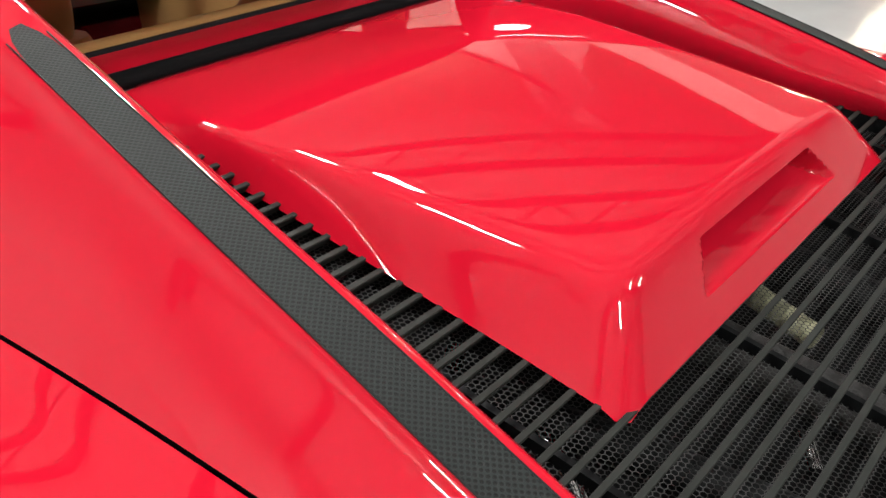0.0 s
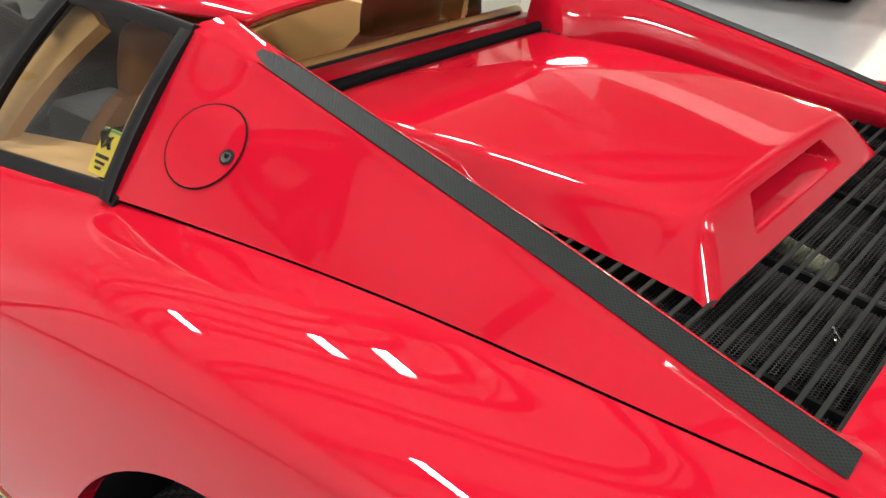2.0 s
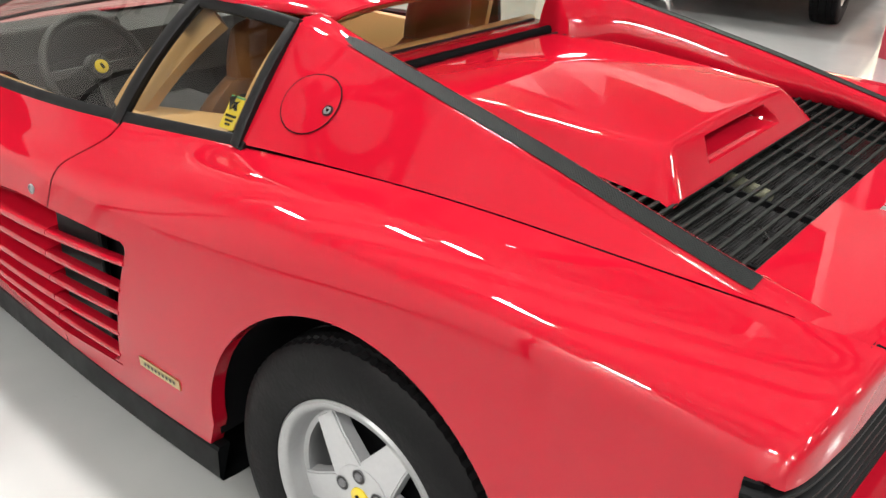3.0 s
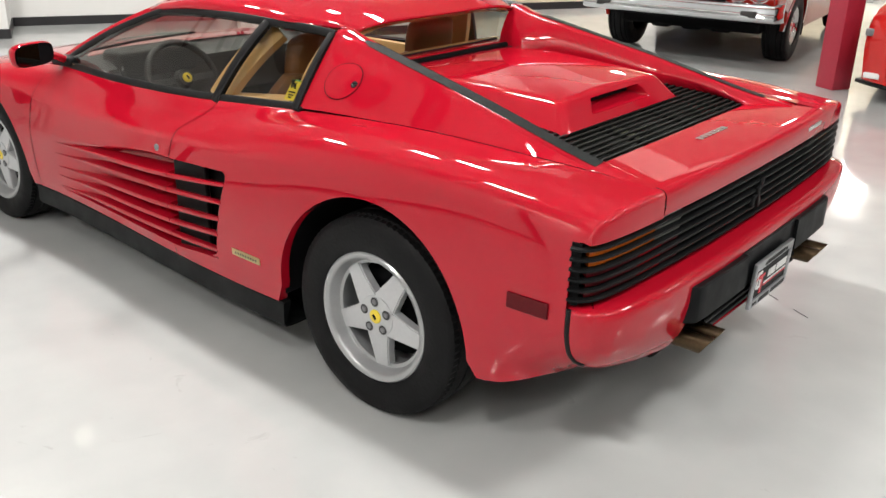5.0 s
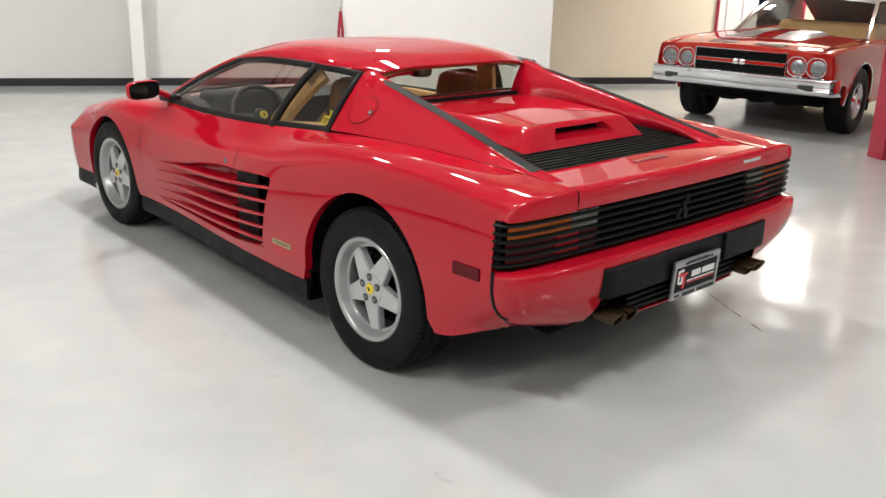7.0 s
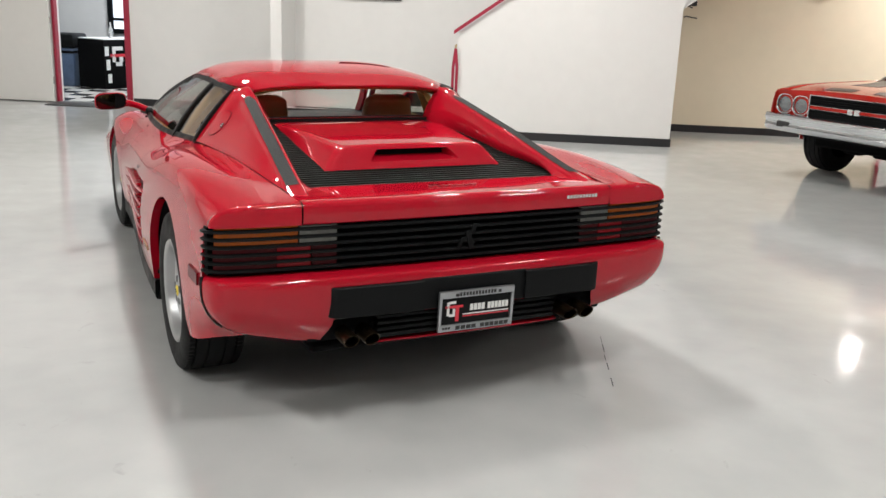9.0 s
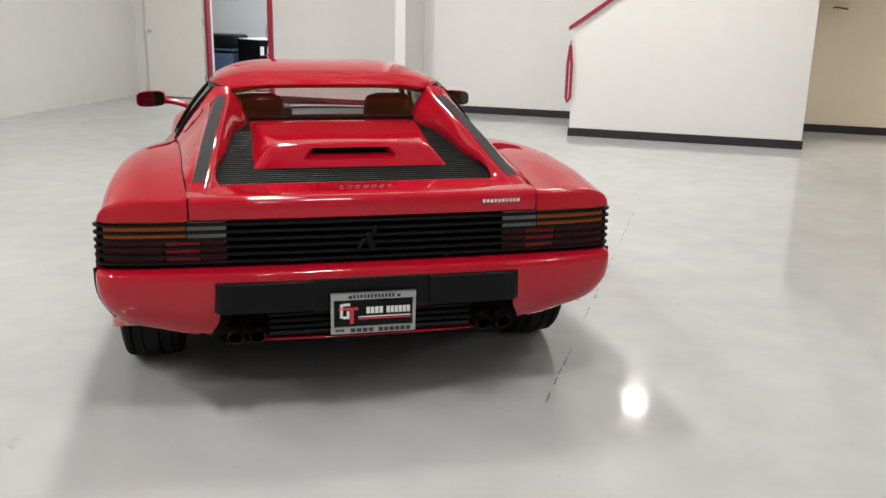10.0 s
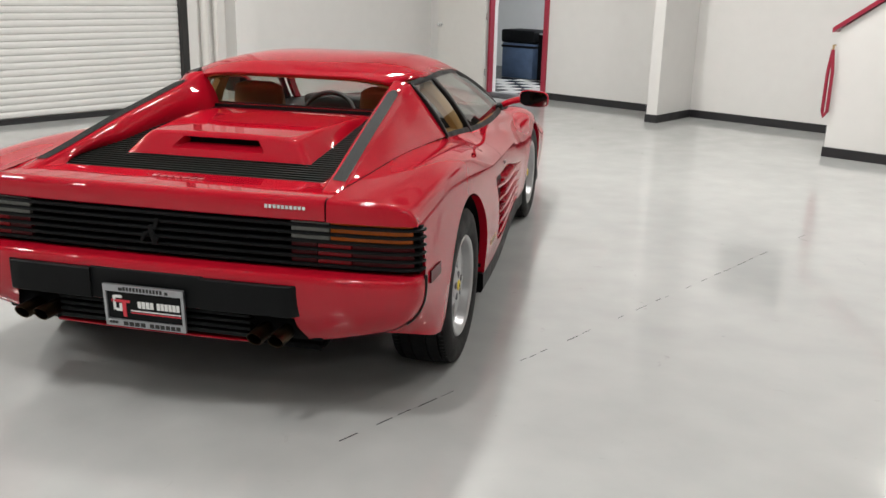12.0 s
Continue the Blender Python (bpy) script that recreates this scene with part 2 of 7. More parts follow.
UL, UR, NF, NB = -6.6, 13.5, 8.35, -11.0
FLOOR = bpy.data.materials.new("epoxy_floor")
FLOOR.use_nodes = True
nt = FLOOR.node_tree
b = nt.nodes["Principled BSDF"]
co = nt.nodes.new("ShaderNodeTexCoord")
n1, n2, n3 = [nt.nodes.new("ShaderNodeTexNoise") for _ in range(3)]
for n, s, d in ((n1, 0.55, 8), (n2, 4.5, 6), (n3, 2.2, 3)):
    n.inputs["Scale"].default_value, n.inputs["Detail"].default_value = s, d
    nt.links.new(co.outputs["Object"], n.inputs["Vector"])
ramp = nt.nodes.new("ShaderNodeValToRGB")
ramp.color_ramp.elements[0].position, ramp.color_ramp.elements[1].position = 0.3, 0.72
ramp.color_ramp.elements[0].color, ramp.color_ramp.elements[1].color = (0.40, 0.41, 0.405, 1), (0.50, 0.508, 0.498, 1)
mx = nt.nodes.new("ShaderNodeMix")
mx.data_type = "FLOAT"
mx.inputs[0].default_value = 0.35
nt.links.new(n1.outputs["Fac"], mx.inputs[2])
nt.links.new(n2.outputs["Fac"], mx.inputs[3])
nt.links.new(mx.outputs[0], ramp.inputs["Fac"])
# scattered scuffs and specks
scuff = nt.nodes.new("ShaderNodeTexNoise")
scuff.inputs["Scale"].default_value, scuff.inputs["Detail"].default_value, scuff.inputs["Distortion"].default_value = 7.0, 9.0, 1.2
nt.links.new(co.outputs["Object"], scuff.inputs["Vector"])
sr = nt.nodes.new("ShaderNodeMapRange")
sr.inputs["From Min"].default_value, sr.inputs["From Max"].default_value = 0.69, 0.80
sr.inputs["To Max"].default_value = 0.5
nt.links.new(scuff.outputs["Fac"], sr.inputs["Value"])
sm = nt.nodes.new("ShaderNodeMix")
sm.data_type = "RGBA"
nt.links.new(sr.outputs["Result"], sm.inputs[0])
nt.links.new(ramp.outputs["Color"], sm.inputs[6])
sm.inputs[7].default_value = (0.26, 0.255, 0.24, 1)
nt.links.new(sm.outputs[2], b.inputs["Base Color"])
rr = nt.nodes.new("ShaderNodeMapRange")
rr.inputs["From Min"].default_value, rr.inputs["From Max"].default_value = 0.3, 0.7
rr.inputs["To Min"].default_value, rr.inputs["To Max"].default_value = 0.05, 0.15
nt.links.new(n2.outputs["Fac"], rr.inputs["Value"])
nt.links.new(rr.outputs["Result"], b.inputs["Roughness"])
bp = nt.nodes.new("ShaderNodeBump")
bp.inputs["Strength"].default_value, bp.inputs["Distance"].default_value = 0.05, 0.02
nt.links.new(n3.outputs["Fac"], bp.inputs["Height"])
nt.links.new(bp.outputs["Normal"], b.inputs["Normal"])

fl = hall_box("floor", UL - 0.2, UR + 0.2, NB - 0.2, NF + 0.2, -0.15, 0.0, FLOOR)
tagged(fl, "glossy pale grey epoxy showroom floor with faint stains", "floor", kind="structure")
ce = hall_box("ceiling", UL - 0.2, UR + 0.2, NB - 0.2, NF + 0.2, CEIL, CEIL + 0.15, CEILING)
tagged(ce, "plain painted hall ceiling above open joists", "ceiling", kind="structure")

# far wall with its doorway and, further along, a second opening
DU0, DU1, DH = -5.42, -4.42, 2.12
EU0, EU1, EH = 5.75, 7.15, 2.3
bm = None
for u0, u1, z0, z1 in ((UL - 0.2, DU0, 0, CEIL), (DU0, DU1, DH, CEIL), (DU1, 2.55, 0, CEIL)):
    bm = box_bm((u0, NF, z0), (u1, NF + 0.18, z1), bm=bm)
bmesh.ops.transform(bm, matrix=TURNED, verts=bm.verts)
wn = part("wall_north", bm, WALL, smooth=False)
tagged(wn, "smooth white painted wall with a doorway", "wall", kind="structure")
bm = None
for u0, u1, z0, z1 in ((2.55, EU0, 0, CEIL), (EU0, EU1, EH, CEIL), (EU1, UR + 0.2, 0, CEIL)):
    bm = box_bm((u0, NF, z0), (u1, NF + 0.18, z1), bm=bm)
bmesh.ops.transform(bm, matrix=TURNED, verts=bm.verts)
tagged(part("wall_north_east", bm, WALL_BEIGE, smooth=False), "cream painted wall with a red-framed opening", "wall", kind="structure")
tagged(hall_box("wall_south", UL - 0.2, UR + 0.2, NB - 0.2, NB, 0, CEIL, WALL), "plain white wall closing the hall", "wall", kind="structure")
tagged(hall_box("wall_east", UR, UR + 0.2, NB, NF, 0, CEIL, WALL), "plain white end wall closing the hall", "wall", kind="structure")

# west wall with the roller shutter
RN0, RN1, RH = -1.2, 3.95, 3.4
bm = None
for n0, n1_, z0, z1 in ((NB, RN0, 0, CEIL), (RN0, RN1, RH, CEIL), (RN1, NF, 0, CEIL)):
    bm = box_bm((UL - 0.2, n0, z0), (UL, n1_, z1), bm=bm)
bmesh.ops.transform(bm, matrix=TURNED, verts=bm.verts)
tagged(part("wall_west", bm, WALL, smooth=False), "white painted wall beside a roller shutter", "wall", kind="structure")

# fin wall, baseboards
fin = hall_box("wall_fin", -2.27, -2.13, 7.5, NF, 0, CEIL, WALL)
tagged(fin, "narrow white wall fin standing out from the wall", "wall", kind="structure")
BH, BT = 0.095, 0.014
bm = None
for u0, u1, n0, n1_ in ((DU1 + 0.06, -2.27, NF - BT, NF), (-2.27 - BT, -2.13 + BT, 7.5 - BT, 7.5), (-2.13, -2.13 + BT, 7.5, NF), (-2.27 - BT, -2.27, 7.5, NF), (-2.13 + BT, 0.1, NF - BT, NF),
                        (2.64 + BT, EU0 - 0.06, NF - BT, NF), (EU1 + 0.06, UR, NF - BT, NF),
                        (0.1 - BT, 2.64 + BT, 6.8 - BT, 6.8), (2.64, 2.64 + BT, 6.8, NF), (0.1 - BT, 0.1, 6.8, 7.0)):
    bm = box_bm((u0, n0, 0.0), (u1, n1_, BH), 0.004, 1, bm=bm)
bmesh.ops.transform(bm, matrix=TURNED, verts=bm.verts)
tagged(part("baseboard", bm, BASE), "black rubber baseboard along the white walls", "baseboard", kind="structure")

# stair enclosure: parapet wall with a sloping top and a sloping underside further up
SL = 0.72
outline = [(0.1, 0), (2.64, 0), (2.64, 1.58), (4.6, 1.58 + SL * 1.96), (4.6, CEIL), (0.1 + (CEIL - 1.22) / SL, CEIL), (0.1, 1.22)]
outline[4] = (min(4.6, 0.1 + (CEIL - 1.22) / SL + 0.3), CEIL)
bm = poly_bm([hall(u, 6.8, z) for u, z in outline], N * 0.13)
tagged(part("stair_wall", bm, WALL, smooth=False), "white stair enclosure wall with a sloping top", "wall", kind="structure")
bm = poly_bm([hall(0.1, 6.93, 0), hall(0.1, 7.0, 0), hall(0.1, 7.0, 1.2), hall(0.1, 6.93, 1.2)], U * 0.13)
bm = box_bm((2.51, 6.93, 0), (2.64, NF, 1.6), bm=bm, m=TURNED)
tagged(part("stair_end_wall", bm, WALL, smooth=False), "white end wall under the stairs", "wall", kind="structure")
# gallery slab over the far corner of the hall
gs = hall_box("gallery_slab", 4.4, UR, 3.2, NF, 2.85, 3.15, PANEL)
tagged(gs, "pale gallery floor slab carried by the red post", "gallery", kind="structure")
tagged(hall_box("gallery_wall", 4.4, UR, 3.2, 3.3, 3.15, 4.15, WALL), "white gallery parapet", "parapet", kind="structure")
# stair soffit, treads
bm = poly_bm([hall(2.64, 6.93, 1.58), hall(4.6, 6.93, 1.58 + SL * 1.96), hall(4.6, 6.93, 1.70 + SL * 1.96), hall(2.64, 6.93, 1.70)], N * (NF - 6.93))
tagged(part("stair_soffit", bm, WALL_BEIGE, smooth=False), "sloping painted underside of the stairs", "soffit", kind="structure")
stair = thing("staircase", "carpeted stair flight behind the white parapet", "stairs", kind="structure")
for k in range(14):
    part("step", box_bm((0.3 + 0.25 * k, 6.94, 0 if k == 0 else 0.18 * k), (0.3 + 0.25 * k + 0.27, NF - 0.005, 0.18 * (k + 1)), 0.006, 1, m=TURNED), CHARCOAL, stair)
cap = thing("stair_rail", "dark red wooden cap rail sloping along the parapet", "handrail", kind="structure")
bm = poly_bm([hall(0.04, 6.76, 1.19), hall(0.04, 6.76, 1.235), hall(4.3, 6.76, 1.235 + SL * 4.26), hall(4.3, 6.76, 1.19 + SL * 4.26)], N * 0.21)
part("rail_cap", bm, FRAME_RED, cap, smooth=False)


# doorway with its red frame, open leaf and the room behind
def red_frame(name, u0, u1, h, label):
    f = thing(name, label, "door frame", kind="structure")
    for a, c in ((u0 - 0.008, u0 + 0.030), (u1 - 0.025, u1 + 0.05)):
        part("jamb", box_bm((a, NF - 0.03, 0), (c, NF + 0.07, h + 0.0), 0.004, 1, m=TURNED), FRAME_RED, f)
    part("head", box_bm((u0 - 0.008, NF - 0.031, h - 0.02), (u1 + 0.05, NF + 0.071, h + 0.06), 0.004, 1, m=TURNED), FRAME_RED, f)
    return f


red_frame("door_frame_1", DU0, DU1, DH, "dark red painted steel door frame")
red_frame("door_frame_2", EU0, EU1, EH, "dark red painted frame of a wide opening")
leaf = thing("door_1", "white flush door standing wide open against the wall", "door", kind="structure")
part("leaf", box_bm((DU0 - 0.012 - 0.93, NF - 0.10, 0.012), (DU0 - 0.012, NF - 0.055, 2.08), 0.003, 1, m=TURNED), DOORPAINT, leaf)
kn = lathe_bm([(0.0, 0.0), (0.032, 0.0), (0.032, 0.006), (0.012, 0.012), (0.012, 0.035), (0.028, 0.045), (0.030, 0.06), (0.022, 0.072), (0.0, 0.075)], 24, "y")
bmesh.ops.transform(kn, matrix=TURNED @ Matrix.Translation((DU0 - 0.875, NF - 0.10, 0.95)) @ Matrix.Rotation(math.pi, 4, "Z"), verts=kn.verts)
part("knob", kn, CHROME, leaf, "round brushed metal door knob")
for z in (0.25, 1.05, 1.85):
    h = lathe_bm([(0.0, 0), (0.009, 0), (0.009, 0.10), (0.0, 0.10)], 12, "z")
    bmesh.ops.transform(h, matrix=TURNED @ Matrix.Translation((DU0 - 0.008, NF - 0.085, z)), verts=h.verts)
    part("hinge", h, CHROME, leaf)


# ---- ceiling lamps, unseen and mostly added as fill ----
def strip_lamp(u, n, z, top, watts, length=1.1, width=0.5, along="n"):
    t = thing("unseen_light", "unseen white panel light placed to light the hall", "ceiling light", "panel lights in rows")
    r = Matrix.Translation(hall(u, n, z)) @ TURNED @ (Matrix.Rotation(radians(90), 4, "Z") if along == "n" else Matrix.Identity(4))
    w = width / 2
    part("housing", box_bm((-length / 2, -w, 0.02), (length / 2, w, 0.08), 0.01, 1, m=r), DOORPAINT, t)
    part("diffuser", box_bm((-length / 2 + 0.02, -w + 0.015, -0.02), (length / 2 - 0.02, w - 0.015, 0.019), 0.01, 2, m=r), LAMP, t)
    for e in (-length * 0.35, length * 0.35):
        part("hanger", tube_bm([r @ Vector((e, 0, 0.07)), r @ Vector((e, 0, top - z + 0.005))], 0.006, 6), JOIST, t)
    d = bpy.data.lights.new("strip_light", "AREA")
    d.shape, d.size, d.size_y, d.energy, d.color = "RECTANGLE", length - 0.06, width - 0.05, watts, (1.0, 0.98, 0.945)
    lo = new("strip_light", d)
    lo.matrix_basis = r @ Matrix.Translation((0, 0, -0.03))
    return t


GALLERY_W = 96
# most are unseen fill set by brightness; the n 5.05 pair follows paint highlights
for u, n, watts in ((-0.9, 1.15, 140), (-5.6, -2.0, 150), (-2.8, -3.4, 95), (0.65, 5.05, 85), (1.65, 5.05, 85), (-2.6, 4.4, 172), (1.6, -2.6, 110), (4.2, -1.4, 70), (9.0, -1.4, 75), (-3.6, -6.0, 70), (-1.6, -5.4, 42), (2.4, -5.4, 48), (7.4, -5.4, 60)):
    strip_lamp(u, n, CEIL - 0.64, CEIL, watts, *((0.8, 0.3) if u > 3 else (0.80, 0.26)))
# below the gallery
GZ = 2.85
for u, n, k, w in ((7.0, 7.6, 1.4, 0.6), (9.8, 7.5, 1.0, 0.6), (5.5, 7.6, 0.15, 0.2), (6.3, 5.3, 0.3, 0.26), (9.9, 5.3, 0.5, 0.5)):
    strip_lamp(u, n, GZ - 0.08, GZ, GALLERY_W * k, w, 0.2, "u")
# wall light over the stairs
wl = thing("wall_light", "small bright wall light above the stairs", "wall light")
part("wall_bracket", box_bm((0.88, NF - 0.10, 3.72), (1.20, NF, 4.02), 0.02, 2, m=TURNED), DOORPAINT, wl)
part("wall_diffuser", box_bm((0.91, NF - 0.13, 3.75), (1.17, NF - 0.101, 3.99), 0.012, 2, m=TURNED), FLOOD, wl)
# added lamp and glowing square, hidden above the door head, brighten the back room
d = bpy.data.lights.new("back_room_light", "AREA")
d.size, d.energy, d.color = 1.2, 120, (0.82, 0.90, 1.0)
o = new("back_room_light", d)
o.matrix_basis = Matrix.Translation(hall(-4.6, NF + 2.0, 3.15))
lp = thing("unseen_room_lamp", "unseen square lamp added to brighten the back room", "ceiling light")
part("panel_diffuser", box_bm((-5.2, NF + 1.4, 3.165), (-4.0, NF + 2.6, 3.199), m=TURNED), LAMP, lp, smooth=False)

# ---- the red sports car: nose towards +y, rear axle over the origin ----
car = thing("sports_car", "glossy red low mid-engined sports car parked on the showroom floor", "car")
KY = [-0.72, -0.40, 0.0, 0.40, 0.75, 1.10, 1.60, 2.05, 2.55, 3.00, 3.36, 3.47]
wide = soft_curve(KY, [0.967, 0.978, 0.984, 0.984, 0.976, 0.955, 0.915, 0.892, 0.900, 0.868, 0.800, 0.640])
cx = soft_curve(KY, [0.953, 0.960, 0.965, 0.957, 0.940, 0.915, 0.880, 0.862, 0.872, 0.825, 0.755, 0.600])
cz = soft_curve(KY, [0.745, 0.762, 0.762, 0.742, 0.715, 0.690, 0.662, 0.655, 0.700, 0.610, 0.510, 0.465])
dx = soft_curve(KY, [0.905, 0.920, 0.913, 0.890, 0.868, 0.845, 0.815, 0.800, 0.780, 0.735, 0.680, 0.530])
dz = soft_curve(KY, [0.832, 0.858, 0.864, 0.840, 0.789, 0.762, 0.745, 0.742, 0.760, 0.680, 0.575, 0.520])
ex = curve_of(KY, [0.640, 0.670, 0.697, 0.727, 0.756, 0.782, 0.775, 0.735, 0.620, 0.580, 0.530, 0.430])
ez = curve_of(KY, [0.851, 0.868, 0.880, 0.869, 0.848, 0.826, 0.808, 0.800, 0.760, 0.690, 0.600, 0.535])
low = curve_of([-0.72, -0.62, -0.50, -0.40, 0.45, 2.2, 2.9, 3.4], [0.366, 0.338, 0.300, 0.285, 0.262, 0.262, 0.25, 0.25])
REAR_C, REAR_R = (0.0, 0.335), 0.388
FRONT_C, FRONT_R = (2.575, 0.315), 0.346


def arch(y):
    """Lower edge of the side, following the wheel arches."""
    z = low(y)
    for (yc, zc), r in ((REAR_C, REAR_R), (FRONT_C, FRONT_R)):
        k = 1 - ((y - yc) / r) ** 2
        if k > 0:
            z = max(z, zc + r * math.sqrt(k))
        elif abs(y - yc) < r + 1e-6:
            z = max(z, zc)
    return z


def side_knots(y):
    return [(wide(y) - 0.030, 0.20), (wide(y), 0.50), (cx(y), cz(y)), (dx(y), dz(y)), (ex(y), ez(y))]


def side_x(y, z):
    """Half width of the flank at a height below the shoulder."""
    a, w, c, d, _ = side_knots(y)
    slope = (d[0] - w[0]) / (d[1] - w[1]) * 0.8
    if z <= w[1]:
        t = (z - a[1]) / (w[1] - a[1])
        return a[0] + (w[0] - a[0]) * (1 - (1 - t) ** 2)
    h = c[1] - w[1]
    t = min((z - w[1]) / h, 1.0)
    return w[0] * (2 * t**3 - 3 * t**2 + 1) + c[0] * (-2 * t**3 + 3 * t**2) + slope * h * (t**3 - t**2)


def upper(y, s):
    """The shoulder and upper surface: s 0 at the top of the flank, 1 at the shoulder, 2 at the inner crease."""
    _, w, c, d, e = [Vector((p[0], 0, p[1])) for p in side_knots(y)]
    tc, td, te = (d - w).normalized(), (e - c).normalized(), (e - d).normalized()
    if s <= 1:
        p0, p1, m0, m1, t = c, d, tc, td, s
    else:
        p0, p1, m0, m1, t = d, e, td, te, s - 1
    l = (p1 - p0).length
    p = p0 * (2 * t**3 - 3 * t**2 + 1) + m0 * l * (t**3 - 2 * t**2 + t) + p1 * (-2 * t**3 + 3 * t**2) + m1 * l * (t**3 - t**2)
    return Vector((p.x, y, p.z))


# plan of the tail
tail_px = curve_of([0, 0.30, 0.62, 0.80, 0.92, 1.00, 1.08], [0, 0.32, 0.64, 0.82, 0.918, 0.957, 0.967])
tail_py = curve_of([0, 0.30, 0.62, 0.80, 0.92, 1.00, 1.08], [-0.793, -0.790, -0.778, -0.766, -0.748, -0.722, -0.672])


def tail_y(x):
    """Rear edge of the tail at a half width."""
    x = min(abs(x), 0.966)
    lo, hi = 0.0, 1.08
    for _ in range(24):
        mid = (lo + hi) / 2
        lo, hi = (mid, hi) if tail_px(mid) < x else (lo, mid)
    return tail_py(lo)


def tail_path(s0, s1, n, off=0.0):
    """Plan path along the tail from s0 to s1 (negative: left), with outward directions."""
    out = []
    for k in range(n + 1):
        s = lerp(s0, s1, k / n)
        a = abs(s)
        p = Vector((tail_px(a), tail_py(a), 0))
        q = Vector((tail_px(min(a + 0.01, 1.08)) - tail_px(max(a - 0.01, 0)), tail_py(min(a + 0.01, 1.08)) - tail_py(max(a - 0.01, 0)), 0)).normalized()
        o = Vector((q.y, -q.x, 0)).normalized()
        if o.y > 0 and o.x < 0:
            o = -o
        if s < 0:
            p.x, o.x = -p.x, -o.x
        out.append((p + o * off, o))
    return out


SIDE_Z = [0.20, 0.262, 0.285, 0.298, 0.302, 0.34, 0.38, 0.42, 0.46, 0.50, 0.52, 0.54, 0.56, 0.58, 0.60, 0.615, 0.63, 0.642, 0.652, 0.656, 0.69, 0.72]
UP_S = [k / 10 for k in range(21)]
VENT_Y0, VENT_Y1 = 0.697, 1.010
DOOR_R, DOOR_F = 1.030, 2.15


def recess(y, z):
    """How far the door's strake recess sinks in, at a level height of the flank."""
    if 0.300 < z < 0.654 and y < 1.98:
        return 0.085 * smooth01((1.98 - y) / 0.95) ** 0.9 * smooth01((0.650 - z) / 0.034)
    return 0.0


def level(y, z):
    """The flank's level lines dip along the door's brow and slope along the intake."""
    if y > DOOR_R:
        k = smooth01((y - DOOR_R) / 0.92)
        top, foot = -0.017 - 0.100 * k, 0.0
    elif y > VENT_Y0:
        k = (y - VENT_Y0) / (DOOR_R - VENT_Y0)
        top, foot = lerp(0.011, -0.017, k), lerp(0.033, 0.0, k)
    else:
        k = smooth01((y - VENT_Y0 + 0.16) / 0.16)
        top, foot = 0.011 * k, 0.033 * k
    if z <= 0.302:
        return z + foot * max(0.0, (z - 0.24) / 0.062)
    if z <= 0.652:
        return z + lerp(foot, top, (z - 0.302) / 0.350)
    return z + top * max(0.0, (0.735 - z) / 0.083)


def tuck(z, depth, foot=0.335):
    """How far the low rear corner rolls under."""
    a = min(max((0.55 - z) / (0.55 - foot), 0.0), 1.0)
    return depth * (1 - math.sqrt(1 - a * a))


def vent_lean(y, z):
    """The intake's rear edge leans: its foot stands further forward than its head."""
    k = smooth01((y - VENT_Y0 + 0.15) / 0.15) if y < VENT_Y0 else smooth01((VENT_Y1 - y) / (VENT_Y1 - VENT_Y0))
    return (0.504 - min(max(z, 0.345), 0.663)) * 0.236 * k


def flank(ys, y_of=None, keep=None):
    rows = []
    for y in ys:
        row = []
        zb = arch(y)
        top = cz(y)
        for zn in SIDE_Z:
            z = min(max(level(y, zn), zb), top - 0.002)
            yl = y + vent_lean(y, zn)
            row.append(Vector((side_x(yl, z) - recess(y, zn) * (1 if VENT_Y0 < y else 0), yl, z)))
        for s in UP_S:
            p = upper(y, s)
            if y_of:
                p = y_of(p, s)
            row.append(p)
        # follow the plan of the tail
        if y < -0.40:
            row = [Vector((p.x - tuck(p.z, 0.20 * ((-0.40 - y) / 0.32) ** 2.6, lerp(0.335, 0.364, (-0.40 - y) / 0.32)), p.y, p.z)) for p in row]
        if y < -0.45:
            k = (y + 0.45) / (-0.72 + 0.45)
            row = [Vector((p.x, lerp(-0.45, lerp(-0.695, tail_y(p.x) + 0.020, smooth01((p.z - 0.768) / 0.012)), k), p.z)) for p in row]
        # arch lip turned inwards
        row.insert(0, row[0] + Vector((-0.035, 0, -0.002 if zb < 0.3 else 0.0)))
        rows.append(row)
    return rows


def rolled_end(row):
    """The fender's rear edge rolled over and down to the grille."""
    rows = []
    for drop, out in ((0.0, 0.0), (0.0012, 0.007), (0.0045, 0.0135), (0.0100, 0.0180), (0.0180, 0.0200), (1.0, 0.0215), (1.003, 0.0150), (1.0, -0.03)):
        new_row = []
        for p in row:
            h = p.z - 0.775
            if h < 0.004:
                new_row.append(p + Vector((-0.02 * drop, 0.005 * drop, 0)) if drop >= 1 else p.copy())
                continue
            d = h if drop >= 1 else min(drop, h * drop / 0.024)
            f = min(1.0, h / 0.030)
            a = smooth01((p.x - 0.84) / 0.11)
            new_row.append(p + Vector((math.sin(a) * 0.6 * out * f, -math.cos(a * 0.4) * out * f, -d)))
        rows.append(new_row)
    return rows[::-1]


def arch_ys(lo, hi, c, r, step):
    a = [c + r * math.cos(math.pi * k / 36) for k in range(37)]
    y, out = lo, []
    while y < hi:
        if abs(y - c) > r + 0.01:
            out.append(y)
        y += step
    return sorted(set([round(v, 5) for v in out + a if lo <= v <= hi] + [lo, hi]))


